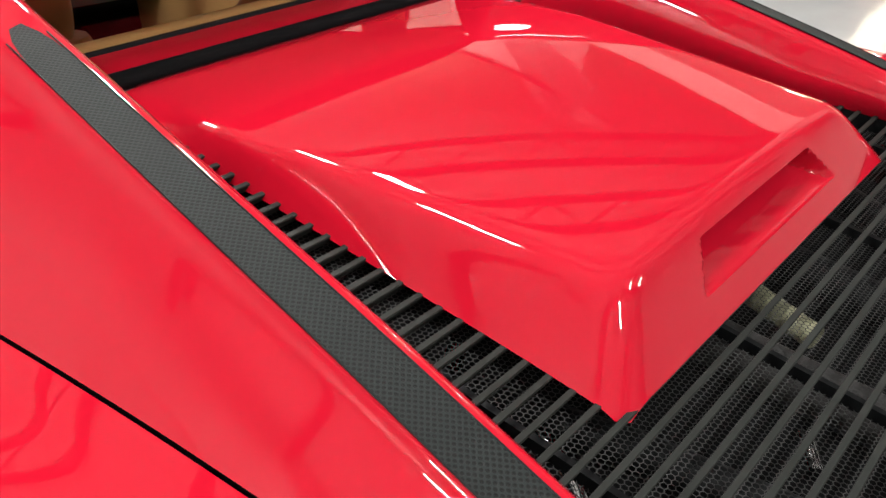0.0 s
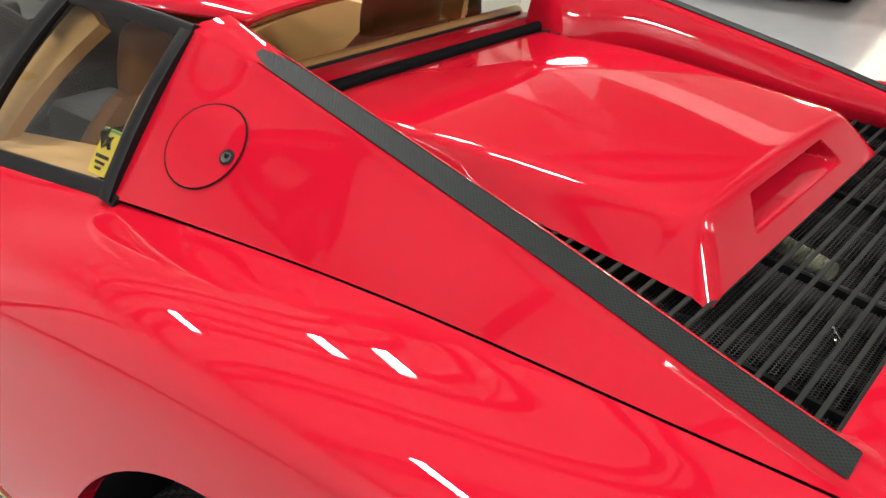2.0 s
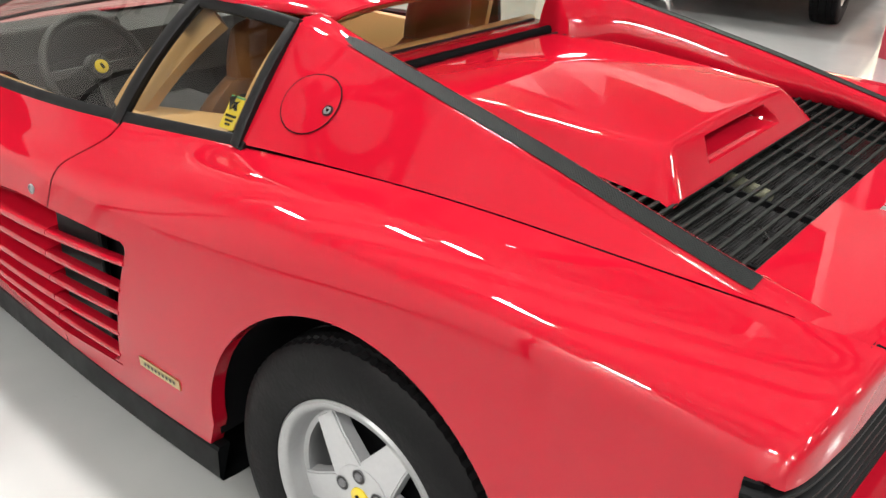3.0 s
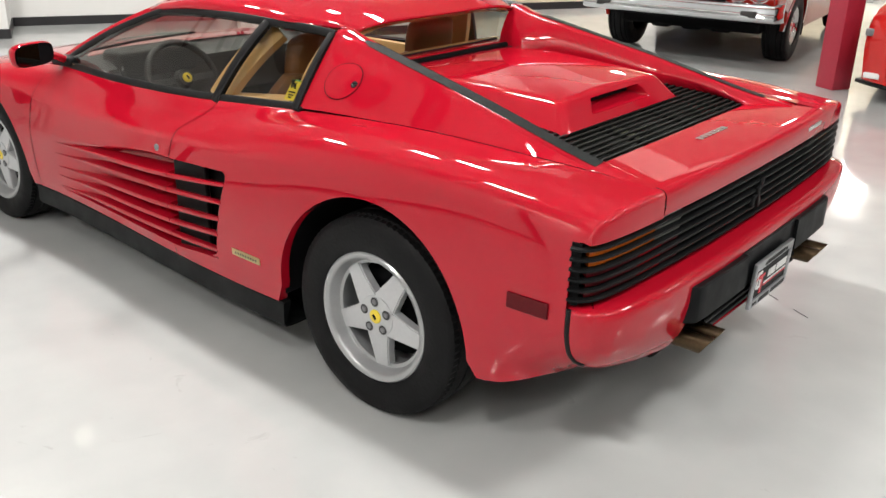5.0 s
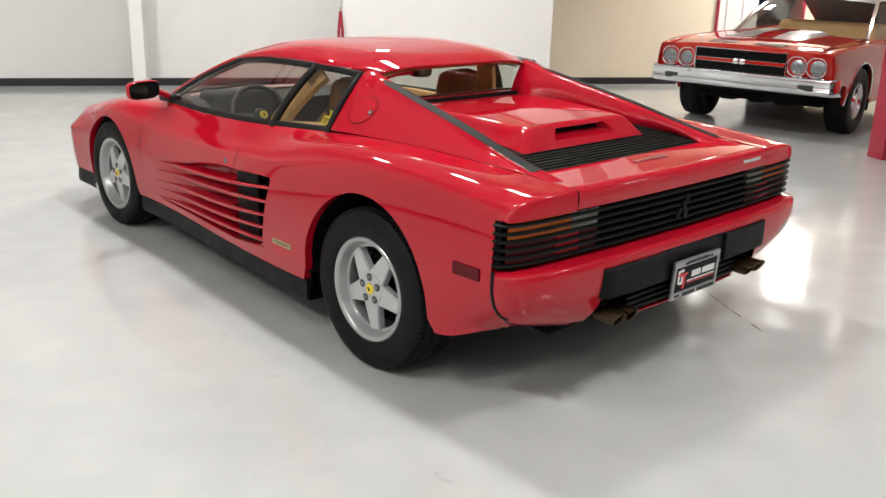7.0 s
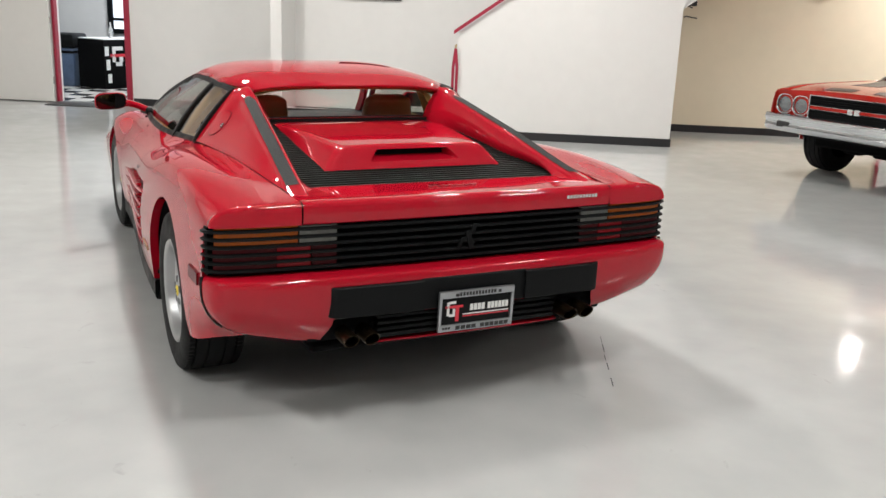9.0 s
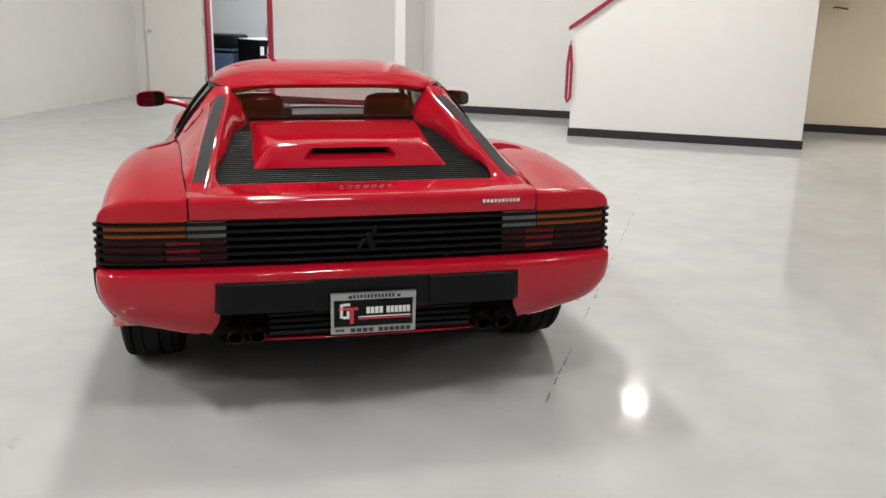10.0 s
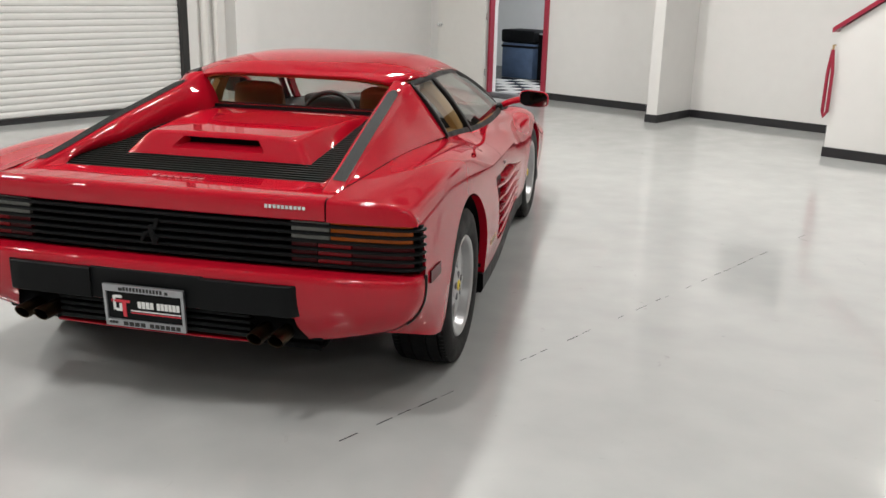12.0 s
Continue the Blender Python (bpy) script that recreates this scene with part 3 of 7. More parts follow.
def seam_bend(p, s):
    """The door's rear seam leans back above the shoulder."""
    k = max(0.0, 1 - abs(p.y - DOOR_R) / 0.3) * smooth01((s - 0.35) / 1.3)
    y = p.y - 0.10 * k
    q = upper(y, s)
    return Vector((q.x, y, q.z))


rear_ys = arch_ys(-0.72, DOOR_R - 0.003, REAR_C[0], REAR_R, 0.03)
rear_ys = sorted(set(rear_ys + [VENT_Y0, VENT_Y1]))
front_ys = arch_ys(DOOR_F + 0.003, 3.47, FRONT_C[0], FRONT_R, 0.03)
door_ys = [lerp(DOOR_R + 0.003, DOOR_F - 0.003, k / 48) for k in range(49)]
vent_rows = (SIDE_Z.index(0.302) + 1, SIDE_Z.index(0.652) + 1)
ry = rear_ys
rear_rows = flank(rear_ys, seam_bend)
tail_rows = rolled_end(rear_rows[0])[:-1]
n_tail = len(tail_rows)
rear_r = grid_bm(tail_rows + rear_rows, (0.3, 0.5), keep=lambda i, j: i < n_tail or not (VENT_Y0 - 1e-6 <= ry[i - n_tail] and ry[i - n_tail + 1] <= VENT_Y1 + 1e-6 and vent_rows[0] <= j < vent_rows[1]))
door_b = grid_bm(flank(door_ys, seam_bend), (0.3, 0.5))
front_b = grid_bm(flank(front_ys), (0.3, 0.5))
doors = []
for sgn in (1, -1):
    for nm, src, lab in (("rear_fender", rear_r, ""), ("door", door_b, "red door with long horizontal side strakes"), ("front_fender", front_b, "")):
        ob = part(nm, src.copy() if sgn == 1 else mirrored(src), RED, car, lab)
        so = ob.modifiers.new("thickness", "SOLIDIFY")
        so.thickness, so.offset, so.use_rim = 0.006, -1, False
        if nm == "door":
            doors.append(ob)
for bmx in (rear_r, door_b, front_b):
    bmx.free()


def dark_seam(pts, inward, width=0.016):
    """A dark backing strip behind a panel gap."""
    rows = []
    for p, side in pts:
        rows.append([p + side * (-width / 2) + inward(p), p + side * (width / 2) + inward(p)])
    return grid_bm(rows)


for sgn in (1, -1):
    def mir(p):
        return Vector((p.x * sgn, p.y, p.z))
    for yy, bend in ((DOOR_R, True), (DOOR_F, False)):
        pts = []
        for z in [0.262 + 0.02 * k for k in range(24)]:
            if z < cz(yy):
                pts.append((Vector((side_x(yy, z) - recess(yy, z + (0.012 if bend else 0)), yy, z)), Vector((0, 1, 0))))
        for s in UP_S:
            p = upper(yy, s)
            pts.append((seam_bend(p, s) if bend else p, Vector((0, 1, 0))))
        bm = dark_seam([(mir(p), o) for p, o in pts], lambda p: Vector((-0.004 * sgn, 0, -0.003)))
        part("door_seam", bm, BLACK_MATT, car)
    # gap along the crease under the sail panel
    pts = [(mir(Vector((ex(y) - 0.003, y, ez(y)))), Vector((sgn, 0, 0.0))) for y in [0.60 - 0.04 * k for k in range(33)]]
    part("crease_seam", dark_seam(pts, lambda p: Vector((0, 0, -0.008)), 0.022), BLACK_MATT, car)

PERF = mat("perforated_metal", (0.010, 0.0135, 0.013), 0.62, spec=0.22, noise_scale=25, vary=0.1)
nt = PERF.node_tree
b = nt.nodes["Principled BSDF"]
co = nt.nodes.new("ShaderNodeTexCoord")
vo = nt.nodes.new("ShaderNodeTexVoronoi")
vo.inputs["Scale"].default_value, vo.inputs["Randomness"].default_value = 205, 0.0
vo.voronoi_dimensions = "2D"
mp = nt.nodes.new("ShaderNodeMapping")
mp.inputs["Rotation"].default_value = (0.0, 0.0, 0.86)
nt.links.new(co.outputs["Object"], mp.inputs["Vector"])
nt.links.new(mp.outputs["Vector"], vo.inputs["Vector"])
th = nt.nodes.new("ShaderNodeMapRange")
th.inputs["From Min"].default_value, th.inputs["From Max"].default_value = 0.30, 0.42
nt.links.new(vo.outputs["Distance"], th.inputs["Value"])
old = b.inputs["Base Color"].links[0].from_socket
mxc = nt.nodes.new("ShaderNodeMix")
mxc.data_type = "RGBA"
mxc.inputs[6].default_value = (0.0015, 0.0015, 0.0015, 1)
nt.links.new(th.outputs["Result"], mxc.inputs[0])
nt.links.new(old, mxc.inputs[7])
nt.links.new(mxc.outputs[2], b.inputs["Base Color"])
bp = nt.nodes.new("ShaderNodeBump")
bp.inputs["Strength"].default_value, bp.inputs["Distance"].default_value = 0.5, 0.001
nt.links.new(th.outputs["Result"], bp.inputs["Height"])
nt.links.new(bp.outputs["Normal"], b.inputs["Normal"])

# ---- sail panels with their flat tops, and the wall down to the engine deck ----
strip_x = curve_of([-0.68, -0.55, 0.0, 0.45, 0.62], [0.617, 0.605, 0.561, 0.521, 0.508])
strip_z = curve_of([-0.70, -0.66, -0.55, -0.1, 0.2, 0.45, 0.55, 0.62], [0.8445, 0.8500, 0.869, 0.972, 1.034, 1.085, 1.104, 1.116])


def deck_z(y):
    return 0.848 + (y + 0.52) * 0.112


inner_x = curve_of([-0.68, -0.530, -0.518, -0.500, -0.1, 0.17, 0.32, 0.42, 0.62], [0.506, 0.510, 0.528, 0.538, 0.508, 0.481, 0.452, 0.415, 0.400])


def sail_row(y):
    e = Vector((ex(y) - 0.0045, y, ez(y) + 0.001 - 0.004 * smooth01((-0.58 - y) / 0.12)))
    c = Vector((strip_x(y), y, strip_z(y)))
    t1 = c + Vector((0.032, 0, -0.012))
    if e.z > t1.z - 0.012:
        t1.z = max(t1.z, e.z - 0.002)
    out = []
    for k in range(9):
        t = k / 8
        p = e.lerp(t1, t)
        bulge = math.sin(math.pi * t) * 0.003 * smooth01((y + 0.6) / 0.6)
        # towards the quarter window the panel swells out to meet the glass
        swell = lerp(0.011, 0.023, t) * smooth01((y - 0.16) / 0.36) * (1 - smooth01((t - 0.55) / 0.45) * (1 - smooth01((y - 0.40) / 0.13)))
        out.append(p + Vector((bulge + 0.77 * swell, 0, bulge * 0.3 + 0.64 * swell)))
    c = c + Vector((0.006, 0, 0.010)) * smooth01((y - 0.43) / 0.10)
    out += [c + Vector((0.028, 0, -0.004)), c + Vector((0.023, 0, -0.001)), c, c + Vector((-0.027, 0, 0.002)), c + Vector((-0.033, 0, 0.001)), c + Vector((-0.041, 0, -0.004)), c + Vector((-0.045, 0, -0.012))]
    bot = Vector((inner_x(y), y, min(deck_z(y) - 0.012, c.z - 0.02)))
    last = out[-1].copy()
    for k in range(1, 6):
        t = k / 5
        out.append(last.lerp(bot, t) + Vector((-0.012 * math.sin(math.pi * t), 0, 0)))
    return out


sail_ys = [lerp(-0.70, 0.538, k / 54) for k in range(55)]
sail = grid_bm([sail_row(y) for y in sail_ys], (0.45, 0.4))
for sgn in (1, -1):
    part("sail_panel", sail.copy() if sgn == 1 else mirrored(sail), RED, car)
    rows = []
    for k in range(41):
        y = lerp(-0.555, 0.428, k / 40)
        c = Vector((strip_x(y), y, strip_z(y) + 0.0022))
        w = 0.0235
        if k > 36:
            w *= math.sqrt(max(0.02, 1 - ((k - 36) / 4.2) ** 2))
        rows.append([Vector(((c.x + q * w) * sgn, y, c.z - 0.002 * q)) for q in (-1, -0.5, 0, 0.5, 1)])
    sb = grid_bm(rows, (0, 0.5))
    part("perforated_strip", sb, PERF, car, "black perforated metal strip along the sail panel")
    for q in (-1, 1):
        line = [Vector(((strip_x(y) + q * 0.0238) * sgn, y, strip_z(y) + 0.0022 - 0.002 * q)) for y in [lerp(-0.553, 0.40, k / 30) for k in range(31)]]
        part("strip_edge", tube_bm(line, 0.0010, 6), TRIM, car)
sail.free()

# ---- roof, pillars ----
roof_c = curve_of([0.50, 0.62, 0.85, 1.12, 1.40, 1.66], [1.128, 1.156, 1.188, 1.196, 1.178, 1.122])
roof_e = curve_of([0.50, 0.62, 1.0, 1.35, 1.66], [1.106, 1.116, 1.118, 1.108, 1.070])
roof_w = curve_of([0.50, 0.62, 1.0, 1.35, 1.66], [0.470, 0.545, 0.572, 0.566, 0.545])
rows = []
for k in range(31):
    y = lerp(0.50, 1.66, k / 30)
    row = []
    for j in range(25):
        q = lerp(-1, 1, j / 24)
        z = roof_e(y) + (roof_c(y) - roof_e(y)) * (1 - abs(q) ** 5.0)
        yy = y + (0.03 * (1 - q * q) if k > 15 else 0) * (k - 15) / 15 - (0.02 * q * q if k < 6 else 0) * (6 - k) / 6 * -1
        row.append(Vector((q * roof_w(y), yy, z)))
    rows.append(row)
lipr = [p + Vector((0, 0.012, -0.022)) for p in rows[0]]
rows.insert(0, [p + Vector((0, -0.004, -0.006)) for p in rows[0]])
rows.insert(0, lipr)
ob = part("roof", grid_bm(rows, (0, 0.8)), RED, car)
ob.modifiers.new("thickness", "SOLIDIFY").thickness = 0.008
ob.modifiers["thickness"].offset = -1

# side glass outline: belt line and roof rail
BELT_R, BELT_M, BELT_F = Vector((0.745, 0.532, 0.863)), Vector((0.775, 0.955, 0.832)), Vector((0.718, 2.10, 0.800))
TOP_R, TOP_M, TOP_F = Vector((0.565, 0.530, 1.108)), Vector((0.580, 0.862, 1.116)), Vector((0.545, 1.56, 1.080))


def pillar(pts, w, d, material, name, label=""):
    """A flat bar through points, w wide along y and d deep."""
    rows = []
    for i, p in enumerate(pts):
        t = (pts[min(i + 1, len(pts) - 1)] - pts[max(i - 1, 0)]).normalized()
        o = Vector((0.9, 0, 0.45)).normalized()
        a = t.cross(o).normalized()
        o = a.cross(t).normalized()
        if o.x < 0:
            o = -o
        h = w / 2
        rows.append([p + a * h - o * d, p + a * h - o * 0.002, p + a * (h - 0.003) + o * 0.0, p - a * (h - 0.003) + o * 0.0, p - a * h - o * 0.002, p - a * h - o * d])
    bm = grid_bm(rows, closed=True)
    bmesh.ops.holes_fill(bm, edges=bm.edges, sides=0)
    bmesh.ops.recalc_face_normals(bm, faces=bm.faces)
    return bm


def path3(a, b, n, bow=Vector((0, 0, 0))):
    return [a.lerp(b, k / n) + bow * (4 * (k / n) * (1 - k / n)) for k in range(n + 1)]


A_BASE, A_TOP = Vector((0.690, 2.20, 0.792)), Vector((0.532, 1.655, 1.064))
for sgn in (1, -1):
    def both(bm):
        return bm if sgn == 1 else mirrored(bm)
    part("a_pillar", both(pillar(path3(A_BASE, A_TOP, 10, Vector((0.012, 0.0, 0.012))), 0.042, 0.03, RED, "a")), RED, car)
    win = thing("side_window", "", "")
    win.name = "side_window"
    win.parent = car
    win["label"] = "tinted side windows in black rubber frames"
    # black frame: belt strip, roof rail strip, middle pillar, rear edge, front triangle
    beltline = [BELT_R + Vector((0.004, -0.01, 0.0))] + [Vector((ex(y) - 0.004, y, ez(y) + 0.010)) for y in [0.57 + 0.06 * k for k in range(26)]]
    rail = path3(TOP_R, TOP_M, 6, Vector((0, 0, 0.004))) + path3(TOP_M, TOP_F, 10, Vector((0.006, 0, 0.012)))[1:]
    part("window_frame", both(pillar(beltline, 0.030, 0.02, TRIM, "f")), TRIM, win)
    part("window_frame", both(pillar([p + Vector((0.006, 0, -0.008)) for p in rail], 0.028, 0.02, TRIM, "f")), TRIM, win)
    part("window_frame", both(pillar(path3(BELT_M + Vector((0.004, 0, 0)), TOP_M + Vector((0.006, 0, -0.006)), 8, Vector((0.012, 0, 0.01))), 0.038, 0.02, TRIM, "f")), TRIM, win)
    part("window_frame", both(pillar(path3(BELT_R + Vector((0.009, 0.012, 0.004)), TOP_R + Vector((0.008, 0.012, -0.004)), 6, Vector((0.010, 0, 0.006))), 0.028, 0.02, TRIM, "f")), TRIM, win)
    fr = [TOP_F + Vector((0.004, 0.0, -0.005)), Vector((0.632, 1.83, 0.965)), BELT_F + Vector((0.0, 0.02, 0.004))]
    part("window_frame", both(pillar(path3(fr[0], fr[2], 8, Vector((0.014, 0.0, 0.018))), 0.03, 0.02, TRIM, "f")), TRIM, win)

    def pane(lo_pts, hi_pts, nm, inset):
        n = 8
        rows = []
        for k in range(n + 1):
            t = k / n
            rows.append([l.lerp(h, t) + Vector((0.012 * math.sin(math.pi * t) - inset, 0, 0.008 * math.sin(math.pi * t))) for l, h in zip(lo_pts, hi_pts)])
        g = part(nm, both(grid_bm(rows, (0, 0.6))), GLASS, win, "smoke-tinted glass pane")
        g.visible_shadow = False
    lo = [Vector((ex(y) - 0.006, y, ez(y) + 0.01)) for y in [lerp(0.955, 2.10, k / 12) for k in range(13)]]
    hi = []
    top_line = path3(TOP_M, TOP_F, 8, Vector((0.006, 0, 0.012))) + path3(TOP_F, BELT_F, 8, Vector((0.014, 0, 0.018)))[1:]
    for k in range(13):
        t = k / 12 * (len(top_line) - 1)
        i = min(int(t), len(top_line) - 2)
        hi.append(top_line[i].lerp(top_line[i + 1], t - i) + Vector((0, 0, 0.001)))
    pane(lo, hi, "door_glass", 0.008)
    lo = path3(BELT_R, BELT_M, 6)
    hi = path3(TOP_R, TOP_M, 6)
    pane(lo, hi, "quarter_glass", 0.008)

# windscreen and rear window
bt, tp = [], []
for k in range(13):
    q = lerp(-1, 1, k / 12)
    bt.append(Vector((q * 0.68, 2.36 - 0.16 * q * q, 0.800 + 0.01 * (1 - q * q))))
    tp.append(Vector((q * 0.530, 1.70 - 0.06 * q * q, 1.100 - 0.02 * q * q)))
rows = [[a.lerp(b_, t) + Vector((0, 0, 0.02 * math.sin(math.pi * t))) for a, b_ in zip(bt, tp)] for t in [k / 10 for k in range(11)]]
g = part("windscreen", grid_bm(rows, (0, 0.5)), GLASS_CLEAR, car, "raked clear windscreen")
g.visible_shadow = False
rows = []
for k in range(7):
    t = k / 6
    rows.append([Vector((q * lerp(0.470, 0.462, t), lerp(0.602, 0.575, t), lerp(0.962, 1.130, t))) for q in [lerp(-1, 1, j / 10) for j in range(11)]])
g = part("rear_window", grid_bm(rows, (0, 2.0)), GLASS_CLEAR, car, "upright rear window between the sail panels")
g.visible_shadow = False
part("window_seal", box_bm((-0.475, 0.598, 0.952), (0.475, 0.608, 0.966), 0.003, 2), TRIM, car)
# red ledge and black gap under the rear window
rows = [[Vector((q * 0.49, y, z)) for q in (-1, -0.5, 0, 0.5, 1)] for y, z in ((0.605, 0.960), (0.57, 0.961), (0.537, 0.960), (0.530, 0.956), (0.527, 0.945), (0.527, 0.90))]
part("rear_ledge", grid_bm(rows, (0, 0.5)), RED, car)

# bonnet, cowl and nose
rows = []
for k in range(25):
    y = lerp(2.20, 3.47, k / 24)
    rows.append([Vector((q * ex(y) * 0.996, y - 0.0 + (0.03 * (1 - q * q) if k > 12 else 0.0) * ((k - 12) / 12), ez(y) + 0.022 * (1 - q * q) * (1 if k < 20 else 0.8))) for q in [lerp(-1, 1, j / 16) for j in range(17)]])
ob = part("bonnet", grid_bm(rows, (0, 0.4)), RED, car)
part("cowl", grid_bm([[Vector((q * 0.72, y, z)) for q in (-1, -0.5, 0, 0.5, 1)] for y, z in ((2.08, 0.79), (2.20, 0.765), (2.42, 0.775))], (0, 0.4)), BLACK, car)
rows = []
for z, back in ((0.545, 0.05), (0.535, 0.0), (0.50, -0.05), (0.43, -0.055), (0.36, -0.03), (0.25, 0.0)):
    rows.append([Vector((q * lerp(0.44, 0.635, smooth01((0.56 - z) / 0.12)), 3.495 - max(back, 0.0) * 0.4 - 0.03 * abs(q) ** 2.5, z)) for q in [lerp(-1, 1, j / 20) for j in range(21)]])
part("nose", grid_bm(rows, (0, 0.45)), RED, car)
rows = []
for z, back in ((0.31, 0.0), (0.26, -0.025), (0.18, -0.02), (0.155, 0.02), (0.155, 0.2)):
    rows.append([Vector((q * 0.78, 3.485 - back - 0.22 * abs(q) ** 4, z)) for q in [lerp(-1, 1, j / 20) for j in range(21)]])
part("chin_spoiler", grid_bm(rows, (0, 0.45)), BLACK, car, "black chin spoiler")
for sgn in (1, -1):
    rows = [[Vector((sgn * (side_x(y, 0.25) - 0.004 - 0.006 * (1 if z > 0.2 else 0)), y, z)) for y in [lerp(2.90, 3.30, k / 8) for k in range(9)]] for z in (0.155, 0.18, 0.245)]
    part("chin_side", grid_bm(rows, (0, 0.2)), BLACK, car)
    # black sills
    rows = []
    for y in [lerp(0.395, 2.19, k / 20) for k in range(21)]:
        x = side_x(y, 0.27) - 0.004
        rows.append([Vector((sgn * a, y, z)) for a, z in ((x - 0.03, 0.262), (x - 0.001, 0.262), (x + 0.004, 0.255), (x + 0.004, 0.185), (x - 0.004, 0.17), (x - 0.05, 0.165), (x - 0.3, 0.17))])
    bm = grid_bm(rows, (0.5 * sgn, 0.3))
    bmesh.ops.holes_fill(bm, edges=bm.edges, sides=0)
    part("sill", bm, BLACK, car, "black sill panel")

# ---- tail ----
PROF = [(-0.055, 0.851), (-0.026, 0.8515), (-0.012, 0.849), (-0.003, 0.842), (0.001, 0.832), (0.002, 0.805), (0.0, 0.779), (-0.006, 0.774), (-0.04, 0.773)]
part("tail_panel", sweep_bm(tail_path(-0.614, 0.614, 30), PROF, False), RED, car)
for s in (0.62, -0.62):
    part("tail_seam", sweep_bm(tail_path(s - 0.012, s + 0.012, 2, -0.008), PROF[1:8], False), BLACK_MATT, car)
# engine lid between tail and louvres
rows = []
for k in range(9):
    t = k / 8
    row = []
    for j in range(25):
        q = lerp(-1, 1, j / 24)
        x = q * 0.648
        y0 = -0.522
        y1 = tail_y(x) + 0.03
        row.append(Vector((x, lerp(y0, y1, t), lerp(0.8495, 0.8512, t))))
    rows.append(row)
rows.insert(0, [p + Vector((0, 0.004, -0.025)) for p in rows[0]])
part("engine_lid", grid_bm(rows, (0, 0.3)), RED, car)

# grille backing, lamps and slats
part("grille_back", sweep_bm(tail_path(-1.04, 1.04, 48, -0.045), [(0, 0.60), (0, 0.785)], False), BLACK_MATT, car)
for sgn in (1, -1):
    for s0, s1, z0, z1, m_, nm in ((0.63, 0.95, 0.708, 0.774, AMBER, "indicator_lens"), (0.49, 0.625, 0.706, 0.772, CLEARLENS, "reversing_lens"), (0.585, 0.70, 0.622, 0.70, REDLENS, "brake_lens"), (0.705, 0.96, 0.622, 0.704, REDLENS_DARK, "tail_lens"), (0.49, 0.58, 0.622, 0.702, REDLENS_DARK, "tail_lens")):
        part(nm, sweep_bm(tail_path(sgn * s0, sgn * s1, 10, -0.022), [(0, z0), (0.008, z0 + 0.003), (0.008, z1 - 0.003), (0, z1), (-0.01, z1), (-0.01, z0)]), m_, car)
for k in range(6):
    z = 0.622 + 0.0275 * k
    part("grille_slat", sweep_bm(tail_path(-1.048, 1.048, 64), [(-0.034, z - 0.004), (-0.004, z - 0.006), (0.003, z - 0.003), (0.003, z + 0.003), (-0.004, z + 0.006), (-0.034, z + 0.004)]), BLACK, car)

for sgn in (1, -1):
    part("grille_end", sweep_bm(tail_path(sgn * 1.0, sgn * 1.05, 6), [(-0.05, 0.606), (-0.010, 0.606), (-0.010, 0.774), (-0.05, 0.774)]), BLACK_MATT, car)

# bumper
bump_px = curve_of([0, 0.5, 0.8, 0.95, 1.05, 1.15, 1.22], [0, 0.52, 0.80, 0.912, 0.950, 0.966, 0.970])
bump_py = curve_of([0, 0.5, 0.8, 0.95, 1.05, 1.15, 1.22], [-0.858, -0.851, -0.828, -0.800, -0.770, -0.730, -0.702])


def bump_path(s0, s1, n, off=0.0):
    out = []
    for k in range(n + 1):
        s = lerp(s0, s1, k / n)
        a = abs(s)
        p = Vector((bump_px(a), bump_py(a), 0))
        q = Vector((bump_px(min(a + 0.01, 1.22)) - bump_px(max(a - 0.01, 0)), bump_py(min(a + 0.01, 1.22)) - bump_py(max(a - 0.01, 0)), 0)).normalized()
        o = Vector((q.y, -q.x, 0))
        if s < 0:
            p.x, o.x = -p.x, -o.x
        out.append((p + o * off, o))
    return out


foot_z = curve_of([0.0, 0.55, 0.66, 0.80, 0.95, 1.10, 1.22], [0.335, 0.335, 0.340, 0.352, 0.362, 0.366, 0.364])


def bump_z(s):
    return [0.55 - (0.55 - foot_z(s)) * math.sin(radians(7.5 * k)) for k in range(13)]


foot_x = curve_of([0.0, 0.55, 0.72, 0.92, 1.05, 1.14, 1.22], [0.0, 0.545, 0.655, 0.725, 0.752, 0.762, 0.768])
foot_y = curve_of([0.0, 0.55, 0.72, 0.92, 1.05, 1.14, 1.22], [-0.770, -0.755, -0.725, -0.696, -0.690, -0.690, -0.694])


def bump_at(s, z, sgn, lift=0.0):
    """A point on the rear bumper and the rounded corner below it."""
    p, o = bump_path(sgn * (s - 0.001), sgn * s, 1)[1]
    k = tuck(z, 1.0, foot_z(s))
    return p.lerp(Vector((sgn * foot_x(s), foot_y(s), 0)), k) + o * lift + Vector((0, 0, z))


def bump_row(s, sgn):
    p, o = bump_path(sgn * (s - 0.001), sgn * s, 1)[1]
    return [p + o * d + Vector((0, 0, z)) for d, z in ((-0.10, 0.602), (-0.030, 0.6015), (-0.014, 0.599), (-0.006, 0.594), (-0.0015, 0.585), (0.0, 0.570))]


